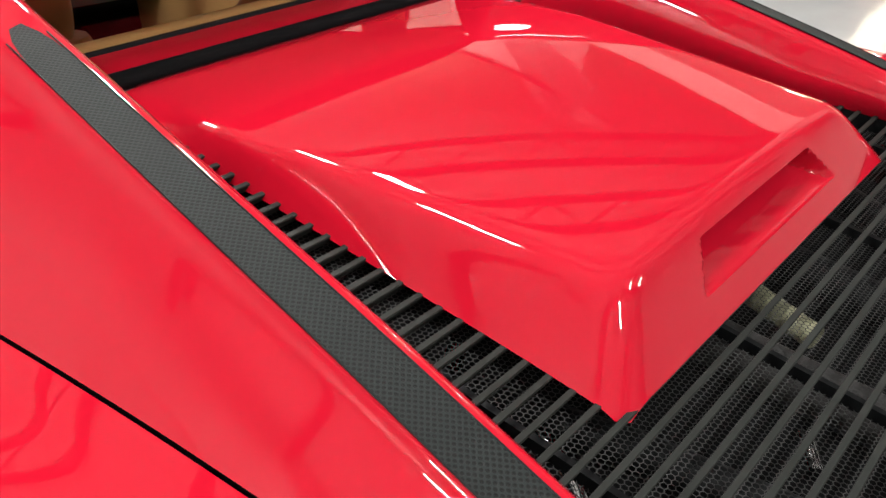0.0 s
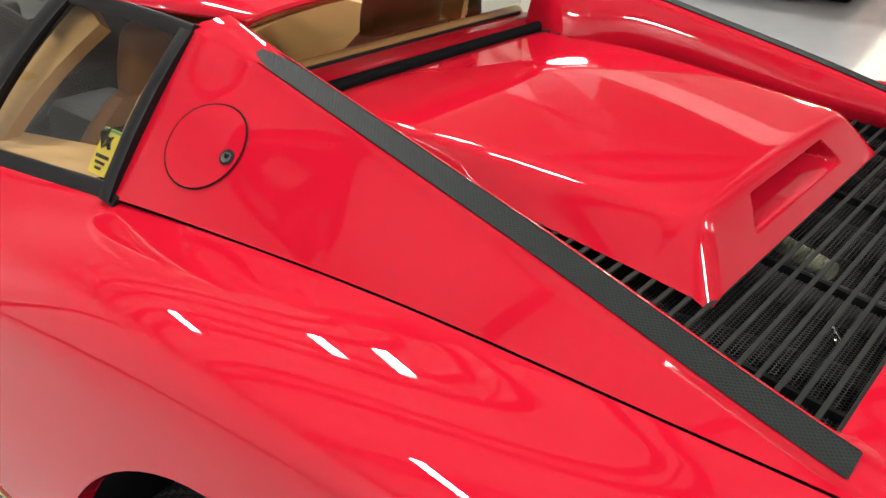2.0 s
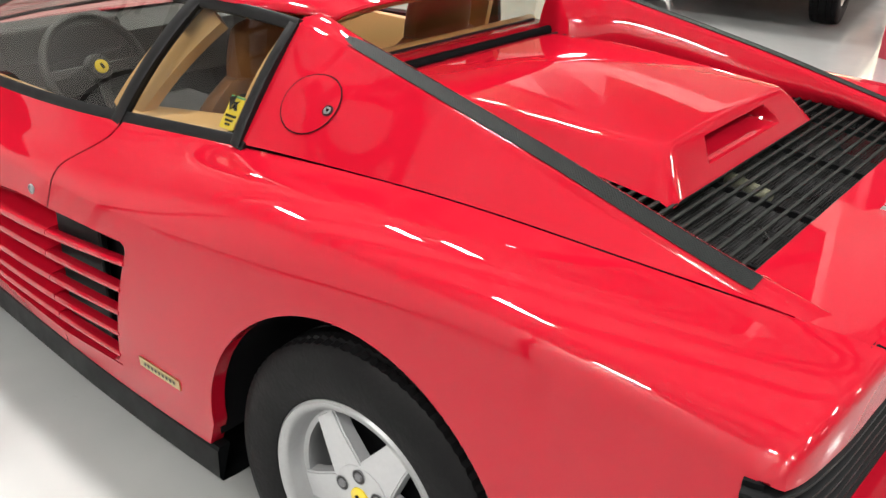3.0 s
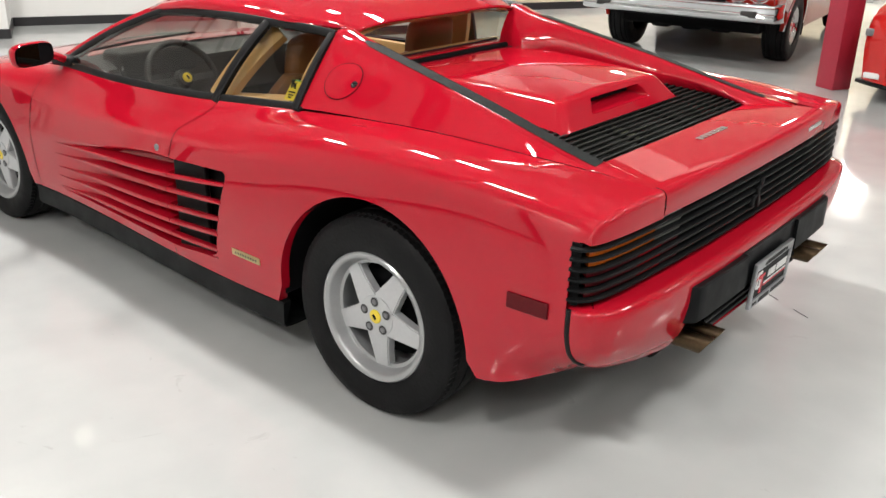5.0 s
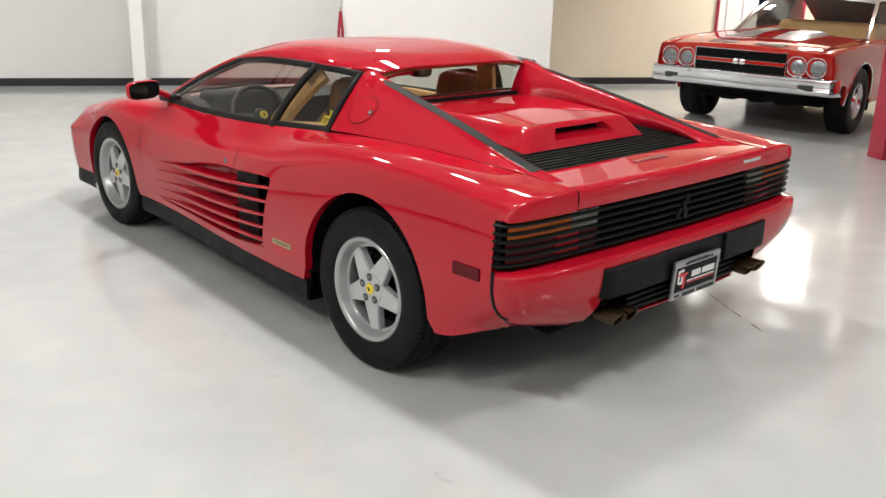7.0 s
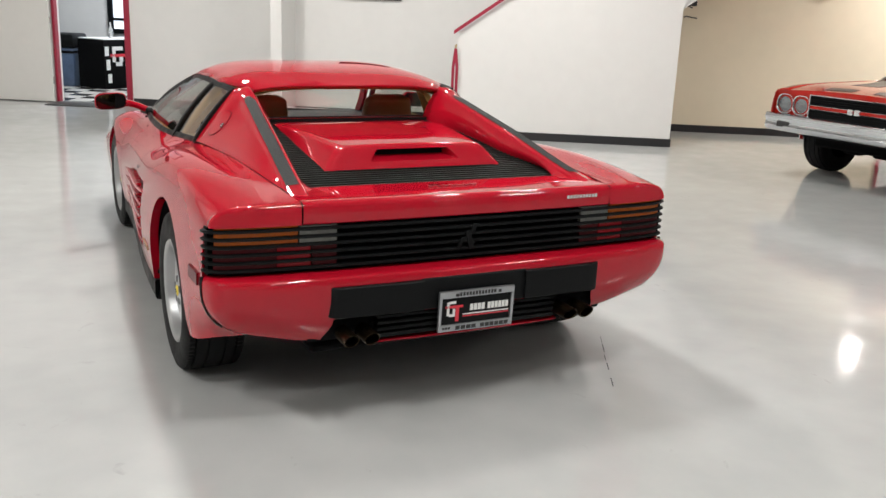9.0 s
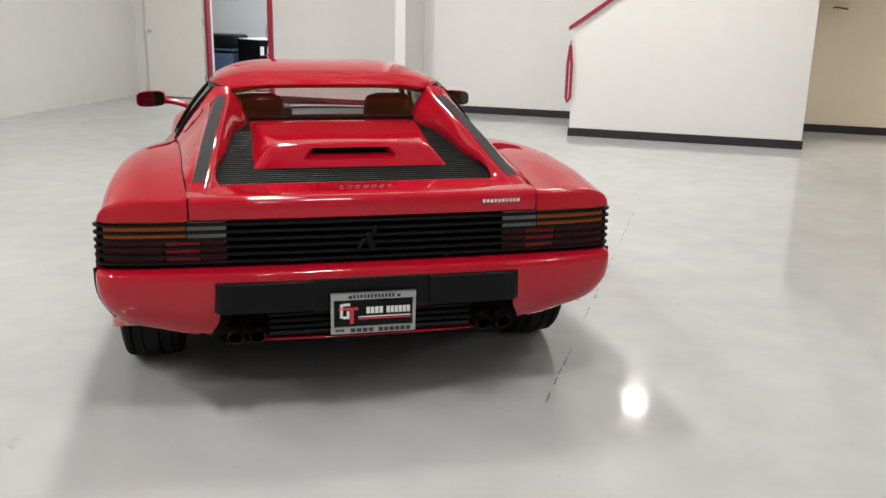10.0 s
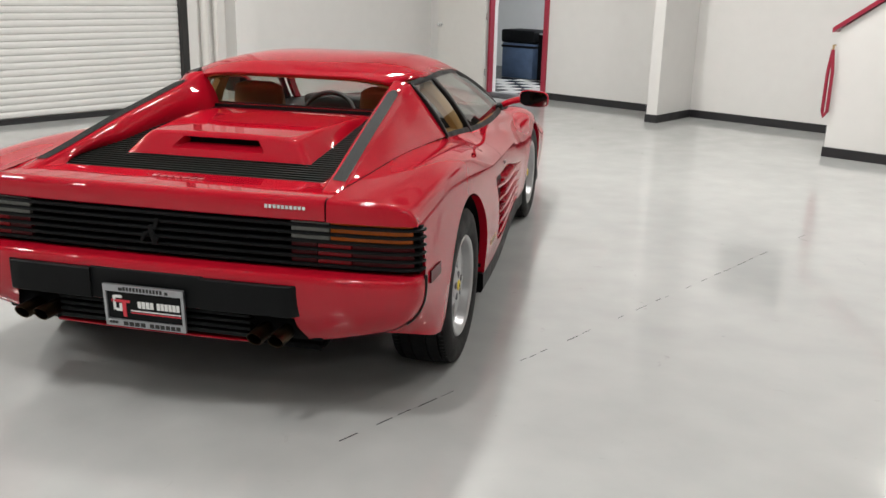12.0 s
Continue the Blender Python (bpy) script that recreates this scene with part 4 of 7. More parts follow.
rows = [bump_row(abs(s), 1 if s > 0 else -1) + [bump_at(abs(s), z, 1 if s > 0 else -1) for z in bump_z(0.0) if z > 0.435] for s in [lerp(-0.545, 0.545, (k + 0.5) / 30) for k in range(30)]]
bm = grid_bm(rows)
bmesh.ops.recalc_face_normals(bm, faces=bm.faces)
part("bumper", bm, RED, car, "red body-coloured rear bumper")
for sgn in (1, -1):
    rows = []
    for k in range(45):
        s = lerp(0.526, 1.22, k / 44)
        row = bump_row(s, sgn)
        for j in range(13):
            # the inner end is cut back around the pipes
            sj = lerp(0.526 + 0.050 * smooth01((j - 4) / 5), 1.22, k / 44)
            row.append(bump_at(sj, bump_z(sj)[j], sgn))
        row.append(row[-1] + Vector((-0.06 * sgn, 0.05, 0.004)))
        rows.append(row)
    bm = grid_bm(rows)
    bmesh.ops.recalc_face_normals(bm, faces=bm.faces)
    part("bumper_corner", bm, RED, car)
    seam = [(1.213, z) for z in (0.599, 0.585, 0.57, 0.54, 0.51, 0.485)] + [(1.211, 0.465), (1.206, 0.453), (1.196, 0.442), (1.180, 0.434), (1.155, 0.428), (1.12, 0.424)]
    part("bumper_gasket", tube_bm([bump_at(s, z, sgn, -0.001) for s, z in seam], 0.0070, 8), TRIM, car)
    seam = [(1.13, 0.425), (1.08, 0.421), (1.0, 0.416), (0.92, 0.412)]
    part("bumper_edge", tube_bm([bump_at(s, z, sgn, -0.0008) for s, z in seam], 0.0022, 6), RED_DARK, car)

# ---- side strakes and intakes ----
STRAKES = [curve_of([0.64, 1.04, 1.96], zz) for zz in ((0.618, 0.570, 0.510), (0.553, 0.517, 0.461), (0.492, 0.451, 0.403), (0.432, 0.394, 0.359), (0.366, 0.341, 0.310))]
for sgn in (1, -1):
    for line in STRAKES:
        stop = VENT_Y0 + vent_lean(VENT_Y0, line(0.70)) + 0.002
        for y0, y1, owner in ((1.95, DOOR_R + 0.002, "door"), (DOOR_R - 0.002, stop, "fender")):
            rows = []
            n = 24 if owner == "door" else 12
            for k in range(n + 1):
                y = lerp(y0, y1, k / n)
                z = line(y)
                grow = smooth01((1.97 - y) / 0.5)
                x = side_x(y, z) + 0.003 * grow
                if owner == "fender":
                    h = lerp(0.0075, 0.0105, (y - stop) / (DOOR_R - stop))
                    rows.append([Vector((sgn * a, y, c)) for a, c in ((x - 0.030, z + h * 0.6), (x - 0.012, z + h * 1.05), (x - 0.003, z + h * 0.9), (x, z + h * 0.3), (x - 0.001, z - h * 0.5), (x - 0.012, z - h * 0.8), (x - 0.030, z - h * 0.6))])
                    continue
                d = 0.085 * smooth01((1.98 - y) / 0.95) ** 0.9 + 0.006
                h = 0.002 + 0.0085 * grow
                rows.append([Vector((sgn * a, y, c)) for a, c in ((x - d, z + h * 1.9), (x - 0.012, z + h * 1.15), (x - 0.003, z + h * 0.9), (x, z + h * 0.3), (x - 0.001, z - h * 0.5), (x - 0.012, z - h * 0.8), (x - d, z - h * 0.2))])
            bm = grid_bm(rows, closed=True)
            bmesh.ops.holes_fill(bm, edges=bm.edges, sides=0)
            bmesh.ops.recalc_face_normals(bm, faces=bm.faces)
            part("strake", bm, RED, doors[0 if sgn == 1 else 1] if owner == "door" else car)
    # dark intake behind the opening
    bm = box_bm((sgn * 0.70, VENT_Y0 - 0.01, 0.295), (sgn * 0.885, VENT_Y1 + 0.01, 0.66))
    part("intake_duct", bm, BLACK_MATT, car, smooth=False)
    part("intake_plate", box_bm((sgn * 0.905, 0.835, 0.29), (sgn * 0.925, VENT_Y1 + 0.012, 0.665), 0.004, 1), BLACK, car)
    # rounded frame lip at the intake's rear edge
    rows = []
    for k in range(41):
        zn = lerp(0.300, 0.654, k / 40)
        z = level(VENT_Y0, zn)
        c = min(k, 40 - k) / 40 * 0.354
        fil = 0.034 - math.sqrt(max(0.0, 0.034**2 - (0.034 - min(c, 0.034)) ** 2))
        y = VENT_Y0 + vent_lean(VENT_Y0, zn)
        rows.append([Vector((sgn * (side_x(y, z) - dd), y + dy, z)) for dy, dd in ((-0.002, -0.0004), (fil + 0.001, 0.0), (fil + 0.005, 0.003), (fil + 0.007, 0.06))])
    part("intake_lip", grid_bm(rows, (sgn * 0.5, 0.5)), RED, car)
    # door lock, brass badge, side marker
    lk = lathe_bm([(0.0, 0.004), (0.006, 0.004), (0.007, 0.002), (0.009, 0.005), (0.0125, 0.004), (0.0135, 0.0)], 20, "x")
    bmesh.ops.transform(lk, matrix=Matrix.Translation((side_x(1.118, 0.655), 1.118, 0.655)), verts=lk.verts)
    part("door_lock", lk if sgn == 1 else mirrored(lk), SILVER_DARK, doors[0 if sgn == 1 else 1], "small round metal door lock")
    rows = [[Vector((sgn * (side_x(y, z) + 0.003), y, z)) for y in (0.49, 0.565, 0.64)] for z in (0.377, 0.401)]
    bm = grid_bm(rows, (0, 0.4))
    part("badge", thick(bm, 0.004), GOLD, car, "small brass badge on the rear wing")
    for k in range(9):
        y = 0.505 + 0.0135 * k
        rows = [[Vector((sgn * (side_x(y, z) + 0.0045), yy, z)) for yy in (y, y + 0.007)] for z in (0.385, 0.394)]
        part("badge_bar", grid_bm(rows, (0, 0.4)), CHARCOAL, car)
    rows = [[Vector((sgn * (side_x(y, z) + 0.006), y, z)) for y in (-0.645, -0.580, -0.520)] for z in (0.552, 0.573, 0.595)]
    bm = grid_bm(rows, (0, 0.4))
    part("side_marker", thick(bm, 0.008), REDLENS_DARK, car, "dark red side marker lamp")

# ---- engine cover ----
def soft_min(vals, k=0.010):
    m = min(vals)
    return m - k * math.log(sum(math.exp(-(v - m) / k) for v in vals))


def cover_height(x, y):
    """The cover as the soft meeting of its top, flanks, front and sloping rear."""
    t = (0.29 - y) / 0.535
    zb = deck_z(y) + 0.003
    top = soft_min((lerp(0.976, 0.950, t), 0.960 + (0.485 - y) * 0.115), 0.020) + 0.006 * (1 - (x / 0.34) ** 2) * smooth01((0.50 - y) / 0.2)
    hb = 0.389
    ht = 0.330 + 0.050 * min(max((y + 0.20) / 0.44, 0.0), 1.0)
    ztop = max(top - 0.004, zb + 0.003)
    side = zb + (hb - abs(x)) * max(0.5, (ztop - zb) / max(hb - ht, 0.010))
    rear = deck_z(-0.30) + 0.003 + (y + 0.302) * 1.30
    front = deck_z(0.485) - 0.002 + (0.488 - y) * 1.4
    gap = max(0.048 - abs(side - rear), 0.0)
    walls = soft_min((min(side, rear) - gap * gap / (4 * 0.048), front), 0.020)
    return soft_min((top, walls), 0.0075)


cover = thing("engine_cover", "", "")
cover.parent = car
cover["label"] = "raised red engine cover with an air slot at its rear"
xs = sorted(set([round(0.398 * lerp(-1, 1, j / 150), 4) for j in range(151)] + [s_ * v for s_ in (1, -1) for v in (0.150, 0.1545, 0.176, 0.196)]))
ysc = sorted(set([round(lerp(-0.215, 0.489, k / 80), 4) for k in range(81)] + [round(lerp(-0.308, -0.215, k / 34), 4) for k in range(35)]))
rows = []
PK0, PK1 = -0.288, -0.253
ysc = sorted(set(ysc + [PK1, PK1 - 0.0012, PK0]))
for y in ysc:
    row = []
    for x in xs:
        # the foot of the rounded rear corners is drawn in to an even depth
        xk, yk = x, y
        for _ in range(16 if y < -0.20 else 0):
            if cover_height(xk, yk) < deck_z(yk) - 0.0125:
                xk, yk = xk - math.copysign(0.0007, x), yk + 0.0007
        p = Vector((xk, yk, cover_height(xk, yk)))
        if PK0 < y < PK1 and abs(x) < 0.205:
            k = (y - PK0) / (PK1 - PK0)
            w = min(max((lerp(0.202, 0.158, k) - abs(x)) / 0.010, 0.0), 1.0)
            p = Vector((x, y + 0.060 * k * w, p.z - (0.002 + 0.022 * k) * w))
        row.append(p)
    rows.append(row)
lip = ysc.index(PK1) - 1
ob = part("cover_panel", grid_bm(rows, (0, 0.7), keep=lambda i, j: not (i == lip and abs(xs[j]) < 0.149 and abs(xs[j + 1]) < 0.149)), RED, cover)
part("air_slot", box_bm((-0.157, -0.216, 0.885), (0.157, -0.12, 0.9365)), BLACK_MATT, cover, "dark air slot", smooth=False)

# ---- engine deck louvres over a dark honeycomb tray ----
HONEY = mat("honeycomb_mesh", (0.032, 0.032, 0.032), 0.5, metal=0.3, noise_scale=10, vary=0.3)
PALE = mat("pale_insulation", (0.25, 0.25, 0.16), 0.55, noise_scale=30, vary=0.25, bump=0.3, bump_scale=90)
SLAT = mat("louvre_black", (0.014, 0.0155, 0.014), 0.55, spec=0.16, noise_scale=14, vary=0.15, rough_vary=0.08)
deck = thing("engine_deck", "", "")
deck.parent = car
deck["label"] = "black louvred engine deck"
rows = [[Vector((q * (inner_x(y) - 0.001), y, deck_z(y) - 0.105)) for q in (-1, -0.5, 0, 0.5, 1)] for y in (-0.535, -0.2, 0.1, 0.52)]
# hexagonal wire mesh under the louvres, left out below the cover
me = bpy.data.meshes.new("honeycomb_mesh")
verts, faces = [], []
PITCH = 0.0070
side = PITCH / math.sqrt(3)
row_i, hy = 0, -0.528
while hy < 0.44:
    hx = -0.60 + (PITCH / 2 if row_i % 2 else 0)
    while hx < 0.60:
        if abs(hx) < inner_x(hy) - 0.004 and not (abs(hx) < 0.34 and hy > -0.24):
            for ang in (30, 90, 150):
                # one thin strip a cell side
                a0, a1 = radians(ang - 30), radians(ang + 30)
                p0 = Vector((hx + side * math.sin(a0), hy + side * math.cos(a0), 0))
                p1 = Vector((hx + side * math.sin(a1), hy + side * math.cos(a1), 0))
                d_ = (p1 - p0).normalized()
                o_ = Vector((-d_.y, d_.x, 0)) * 0.00055
                b_ = len(verts)
                for p in (p0 - o_, p1 - o_, p1 + o_, p0 + o_):
                    verts.append((p.x, p.y, deck_z(p.y) - 0.034))
                faces.append((b_, b_ + 1, b_ + 2, b_ + 3))
        hx += PITCH
    hy += PITCH * math.sqrt(3) / 2
    row_i += 1
me.from_pydata(verts, [], faces)
me.materials.append(HONEY)
ob = new("honeycomb_mesh", me)
ob.parent = deck
ob["kind"] = "stuff"
# what shows of the engine below the mesh
for pts, r, m_, nm in ((((-0.30, -0.52, 0.775), (-0.34, -0.30, 0.785), (-0.42, -0.05, 0.80), (-0.42, 0.20, 0.81)), 0.022, BLACK, "engine_hose"),
                       (((-0.45, -0.31, 0.79), (-0.41, -0.25, 0.80), (-0.39, -0.22, 0.795)), 0.010, CHROME, "engine_pipe"),
                       (((-0.42, -0.12, 0.80), (-0.36, -0.085, 0.805)), 0.016, CHROME, "engine_pipe"),
                       (((-0.25, -0.45, 0.785), (-0.20, -0.42, 0.785)), 0.010, CHROME, "engine_pipe"),
                       (((0.30, -0.40, 0.79), (0.40, -0.20, 0.80), (0.43, 0.15, 0.81)), 0.022, BLACK, "engine_hose"),
                       (((0.005, -0.26, 0.80), (-0.035, -0.37, 0.795)), 0.016, PALE, "engine_sleeve"),
                       (((0.10, -0.50, 0.78), (0.10, -0.27, 0.80)), 0.030, BLACK, "engine_hose"),
                       (((-0.12, -0.50, 0.78), (-0.13, -0.27, 0.80)), 0.030, CHARCOAL, "engine_hose")):
    part(nm, tube_bm(pts, r, 12), m_, deck)
part("deck_tray", grid_bm(rows, (0, 0.2)), BLACK_MATT, deck)
y = -0.5185
while y < 0.49:
    w = inner_x(y) + 0.004
    z = deck_z(y) - 0.006
    prof = [(y + 0.0038, z - 0.001), (y + 0.0031, z + 0.0002), (y - 0.0031, z - 0.0005), (y - 0.0038, z - 0.002), (y + 0.0008, z - 0.011), (y + 0.0022, z - 0.011)]
    bm = grid_bm([[Vector((x, a, c)) for a, c in prof] for x in (-w, w)], closed=True)
    bmesh.ops.holes_fill(bm, edges=bm.edges, sides=0)
    bmesh.ops.recalc_face_normals(bm, faces=bm.faces)
    part("louvre_slat", bm, SLAT, deck)
    y += 0.0268
for x in (-0.46, -0.17, 0.17, 0.46):
    rows = [[Vector((x + a, yy, deck_z(yy) + c)) for a, c in ((-0.004, -0.022), (0.004, -0.022), (0.004, -0.036), (-0.004, -0.036))] for yy in (-0.53, 0.50)]
    bm = grid_bm(rows, closed=True)
    bmesh.ops.holes_fill(bm, edges=bm.edges, sides=0)
    part("louvre_rib", bm, BLACK, deck)
# rounded end plates along the deck's sides
for sgn in (1, -1):
    rows = [[Vector((sgn * (inner_x(yy) + a), yy, deck_z(yy) + c)) for a, c in ((0.004, -0.010), (-0.004, -0.011), (-0.005, -0.05))] for yy in [lerp(-0.53, 0.50, k / 12) for k in range(13)]]
    part("deck_edge", grid_bm(rows), BLACK, deck)
gasket = tube_bm([(-0.470, 0.505, 0.954), (0.470, 0.505, 0.954)], 0.014, 12)
part("deck_gasket", gasket, BLACK_MATT, deck, "black rubber gasket in front of the cover")

# ---- fuel flap on the left sail panel ----
def sail_at(y, v):
    """A point on the outer sail panel, v metres up from the crease, and its normal."""
    r = sail_row(y)[:9]
    for i in range(8):
        l = (r[i + 1] - r[i]).length
        if v <= l or i == 7:
            p = r[i].lerp(r[i + 1], v / l)
            d = (r[i + 1] - r[i]).normalized()
            along = sail_row(y + 0.01)[i] - sail_row(y - 0.01)[i]
            break
        v -= l
    n = along.cross(d)
    if n.x < 0:
        n = -n
    return p, n.normalized()


def on_sail(cy, cv, r, lift, name, material, owner, ring=None, label="", seg=40):
    rows = []
    for k in range(seg + 1):
        a = 2 * math.pi * k / seg
        row = []
        for rr_ in ((0.0, 0.35 * r, 0.7 * r, r) if ring is None else (ring, r)):
            p, n = sail_at(cy + rr_ * math.cos(a), cv + rr_ * math.sin(a))
            row.append(p + n * lift)
        if ring is None:
            p, n = sail_at(cy + r * math.cos(a), cv + r * math.sin(a))
            row.append(p - n * 0.002)
        rows.append([Vector((-p.x, p.y, p.z)) for p in row])
    return part(name, grid_bm(rows, (0, 0.5)), material, owner, label)


flap = thing("fuel_flap", "", "")
flap.parent = car
flap["label"] = "round red fuel flap with a small lock"
FY, FV = 0.402, 0.118
on_sail(FY, FV, 0.0712, 0.0022, "flap_gap", BLACK_MATT, flap, ring=0.060)
on_sail(FY, FV, 0.0682, 0.0030, "flap_disc", RED, flap)
on_sail(FY - 0.050, FV - 0.008, 0.0125, 0.0046, "flap_lock", TRIM, flap, label="black lock surround")
on_sail(FY - 0.050, FV - 0.008, 0.0085, 0.0060, "lock_cylinder", CHROME, flap, label="chrome lock cylinder")
p, n = sail_at(FY - 0.050, FV - 0.008)
p = Vector((-p.x, p.y, p.z)) + Vector((-n.x, n.y, n.z)) * 0.0068
part("key_slot", box_bm((-0.0009, -0.0015, -0.0045), (0.0009, 0.0015, 0.0045), m=Matrix.Translation(p)), BLACK_MATT, flap, smooth=False)


# ---- wheels ----
TREAD = 88


def tyre_bm(r, w, rim):
    prof = [(rim - 0.004, -w * 0.40), (rim + 0.004, -w * 0.455), (rim + 0.020, -w * 0.485), (rim + 0.055, -w * 0.50), (r - 0.040, -w * 0.485), (r - 0.016, -w * 0.455), (r - 0.006, -w * 0.415)]
    g = [-0.34, -0.315, -0.30, -0.15, -0.14, -0.12, -0.11, 0.11, 0.12, 0.14, 0.15, 0.30, 0.315, 0.34]
    for k, a in enumerate(g):
        deep = -0.009 if k in (1, 4, 5, 8, 9, 12) else 0.0
        prof.append((r + deep - 0.003 * (abs(a) / 0.34) ** 2, a * w))
    prof += [(p, -a) for p, a in prof[:7]][::-1]
    rows = []
    for k in range(TREAD * 2 + 1):
        ang = 2 * math.pi * k / (TREAD * 2)
        row = []
        for i, (p, a) in enumerate(prof):
            if k % 2 and (6 <= i <= 8 or 18 <= i <= 20):
                p -= 0.006
            if k % 2 and i in (5, 21):
                p -= 0.003
            row.append(Vector((a, p * math.cos(ang), p * math.sin(ang))))
        rows.append(row)
    bm = grid_bm(rows)
    bmesh.ops.recalc_face_normals(bm, faces=bm.faces)
    return bm


def wheel(x, y, r, w, rim, steer=0.0):
    """A five-spoke star wheel; outer face towards the side it stands on."""
    sgn = 1 if x > 0 else -1
    wh = thing("wheel", "", "")
    wh.parent = car
    wh.matrix_basis = Matrix.Translation((x, y, r)) @ (Matrix.Identity(4) if sgn > 0 else Matrix.Rotation(math.pi, 4, "Z")) @ Matrix.Rotation(0.70, 4, "X")
    wh["label"] = "silver five-spoke alloy wheel with a black tyre"
    part("tyre", tyre_bm(r, w, rim), RUBBER, wh, "black rubber tyre")
    o = w * 0.5
    lip = [(rim - 0.006, o - 0.050), (rim + 0.000, o - 0.022), (rim + 0.001, o - 0.013), (rim - 0.004, o - 0.009), (rim - 0.011, o - 0.010), (rim - 0.019, o - 0.014), (rim - 0.024, o - 0.021), (rim - 0.030, o - 0.046), (rim - 0.034, o - 0.052), (rim - 0.045, o - 0.054), (rim - 0.047, o - 0.062), (rim - 0.042, o - 0.09), (rim - 0.04, o - 0.19)]
    part("rim", lathe_bm(lip, 96, "x"), SILVER, wh, "silver painted alloy rim")
    face = o - 0.034
    ri = rim - 0.040
    bm = None
    for k in range(5):
        a = 2 * math.pi * k / 5
        own = bmesh.new()
        pts = [(-0.046, 0.0), (0.046, 0.0), (0.045, 0.066), (0.034, ri * 0.74), (0.029, ri + 0.004), (-0.029, ri + 0.004), (-0.034, ri * 0.74), (-0.045, 0.066)]
        top = []
        for u_, v_ in pts:
            top.append(own.verts.new((face - 0.016 * (v_ / ri) ** 2 + 0.002, u_, v_)))
        f = own.faces.new(top)
        rg = bmesh.ops.extrude_face_region(own, geom=[f])
        vs = [v for v in rg["geom"] if isinstance(v, bmesh.types.BMVert)]
        bmesh.ops.translate(own, vec=(-0.030, 0, 0), verts=vs)
        bmesh.ops.recalc_face_normals(own, faces=own.faces)
        bmesh.ops.bevel(own, geom=[e for e in own.edges if all(v in top for v in e.verts)], offset=0.004, segments=2, affect="EDGES")
        bmesh.ops.rotate(own, cent=(0, 0, 0), matrix=Matrix.Rotation(a, 3, "X"), verts=own.verts)
        bm = merge(bm, own)
    hub = lathe_bm([(0.0, face + 0.004), (0.030, face + 0.004), (0.055, face + 0.0032), (0.067, face), (0.071, face - 0.010), (0.071, face - 0.03)], 60, "x")
    bm = merge(bm, hub)
    part("spoke_star", bm, SILVER_STAR, wh, "silver star-shaped spokes")
    part("brake_disc", lathe_bm([(0.05, o - 0.10), (0.14, o - 0.10), (0.14, o - 0.115), (0.05, o - 0.115)], 48, "x"), BLACK_MATT, wh)
    part("wheel_back", lathe_bm([(0.0, o - 0.150), (rim - 0.042, o - 0.150)], 48, "x"), BLACK_MATT, wh)
    part("centre_cap", lathe_bm([(0.0, face + 0.010), (0.018, face + 0.0095), (0.0225, face + 0.007), (0.0235, face + 0.002)], 32, "x"), YELLOW, wh, "yellow centre cap")
    part("cap_emblem", box_bm((face + 0.0098, -0.005, -0.009), (face + 0.0108, 0.005, 0.009), 0.0004, 1), BLACK_MATT, wh)
    for k in range(5):
        a = 2 * math.pi * (k + 0.5) / 5
        cup = lathe_bm([(0.0165, face + 0.0052), (0.0150, face + 0.0052), (0.0140, face - 0.006)], 20, "x")
        bmesh.ops.translate(cup, vec=(0, 0.0485 * math.sin(a), 0.0485 * math.cos(a)), verts=cup.verts)
        part("bolt_cup", cup, SILVER_DARK, wh)
        nut = lathe_bm([(0.0, face + 0.0085), (0.0085, face + 0.008), (0.0105, face + 0.0045)], 6, "x")
        bmesh.ops.translate(nut, vec=(0, 0.0485 * math.sin(a), 0.0485 * math.cos(a)), verts=nut.verts)
        part("bolt", nut, SILVER_DARK, wh, "grey wheel bolt")
        dk = lathe_bm([(0.0, face + 0.0043), (0.0148, face + 0.0043)], 16, "x")
        bmesh.ops.translate(dk, vec=(0, 0.0485 * math.sin(a), 0.0485 * math.cos(a)), verts=dk.verts)
        part("bolt_well", dk, CHARCOAL, wh)
    return wh


for sgn in (1, -1):
    wheel(sgn * 0.838, 0.0, 0.332, 0.250, 0.2135)
    wheel(sgn * 0.768, 2.575, 0.316, 0.222, 0.2135)
    # dark wheel wells
    for (yc, zc), r, xo in ((REAR_C, REAR_R, 0.952), (FRONT_C, FRONT_R, 0.858)):
        rows = []
        for k in range(29):
            a = math.pi * (-0.035 + 1.07 * k / 28)
            p = Vector((0, yc + (r + 0.012) * math.cos(a), zc + (r + 0.004) * math.sin(a)))
            rows.append([Vector((sgn * x, p.y, p.z)) for x in (xo, xo - 0.10, xo - 0.36)])
        rows2 = [[r_[2], Vector((sgn * (xo - 0.36), yc, zc - 0.1))] for r_ in rows]
        part("wheel_well", grid_bm(rows), BLACK_MATT, car)
        part("wheel_well", grid_bm(rows2), BLACK_MATT, car)
part("underbody", box_bm((-0.56, -0.62, 0.235), (0.56, 3.30, 0.27), 0.01, 1), BLACK_MATT, car)

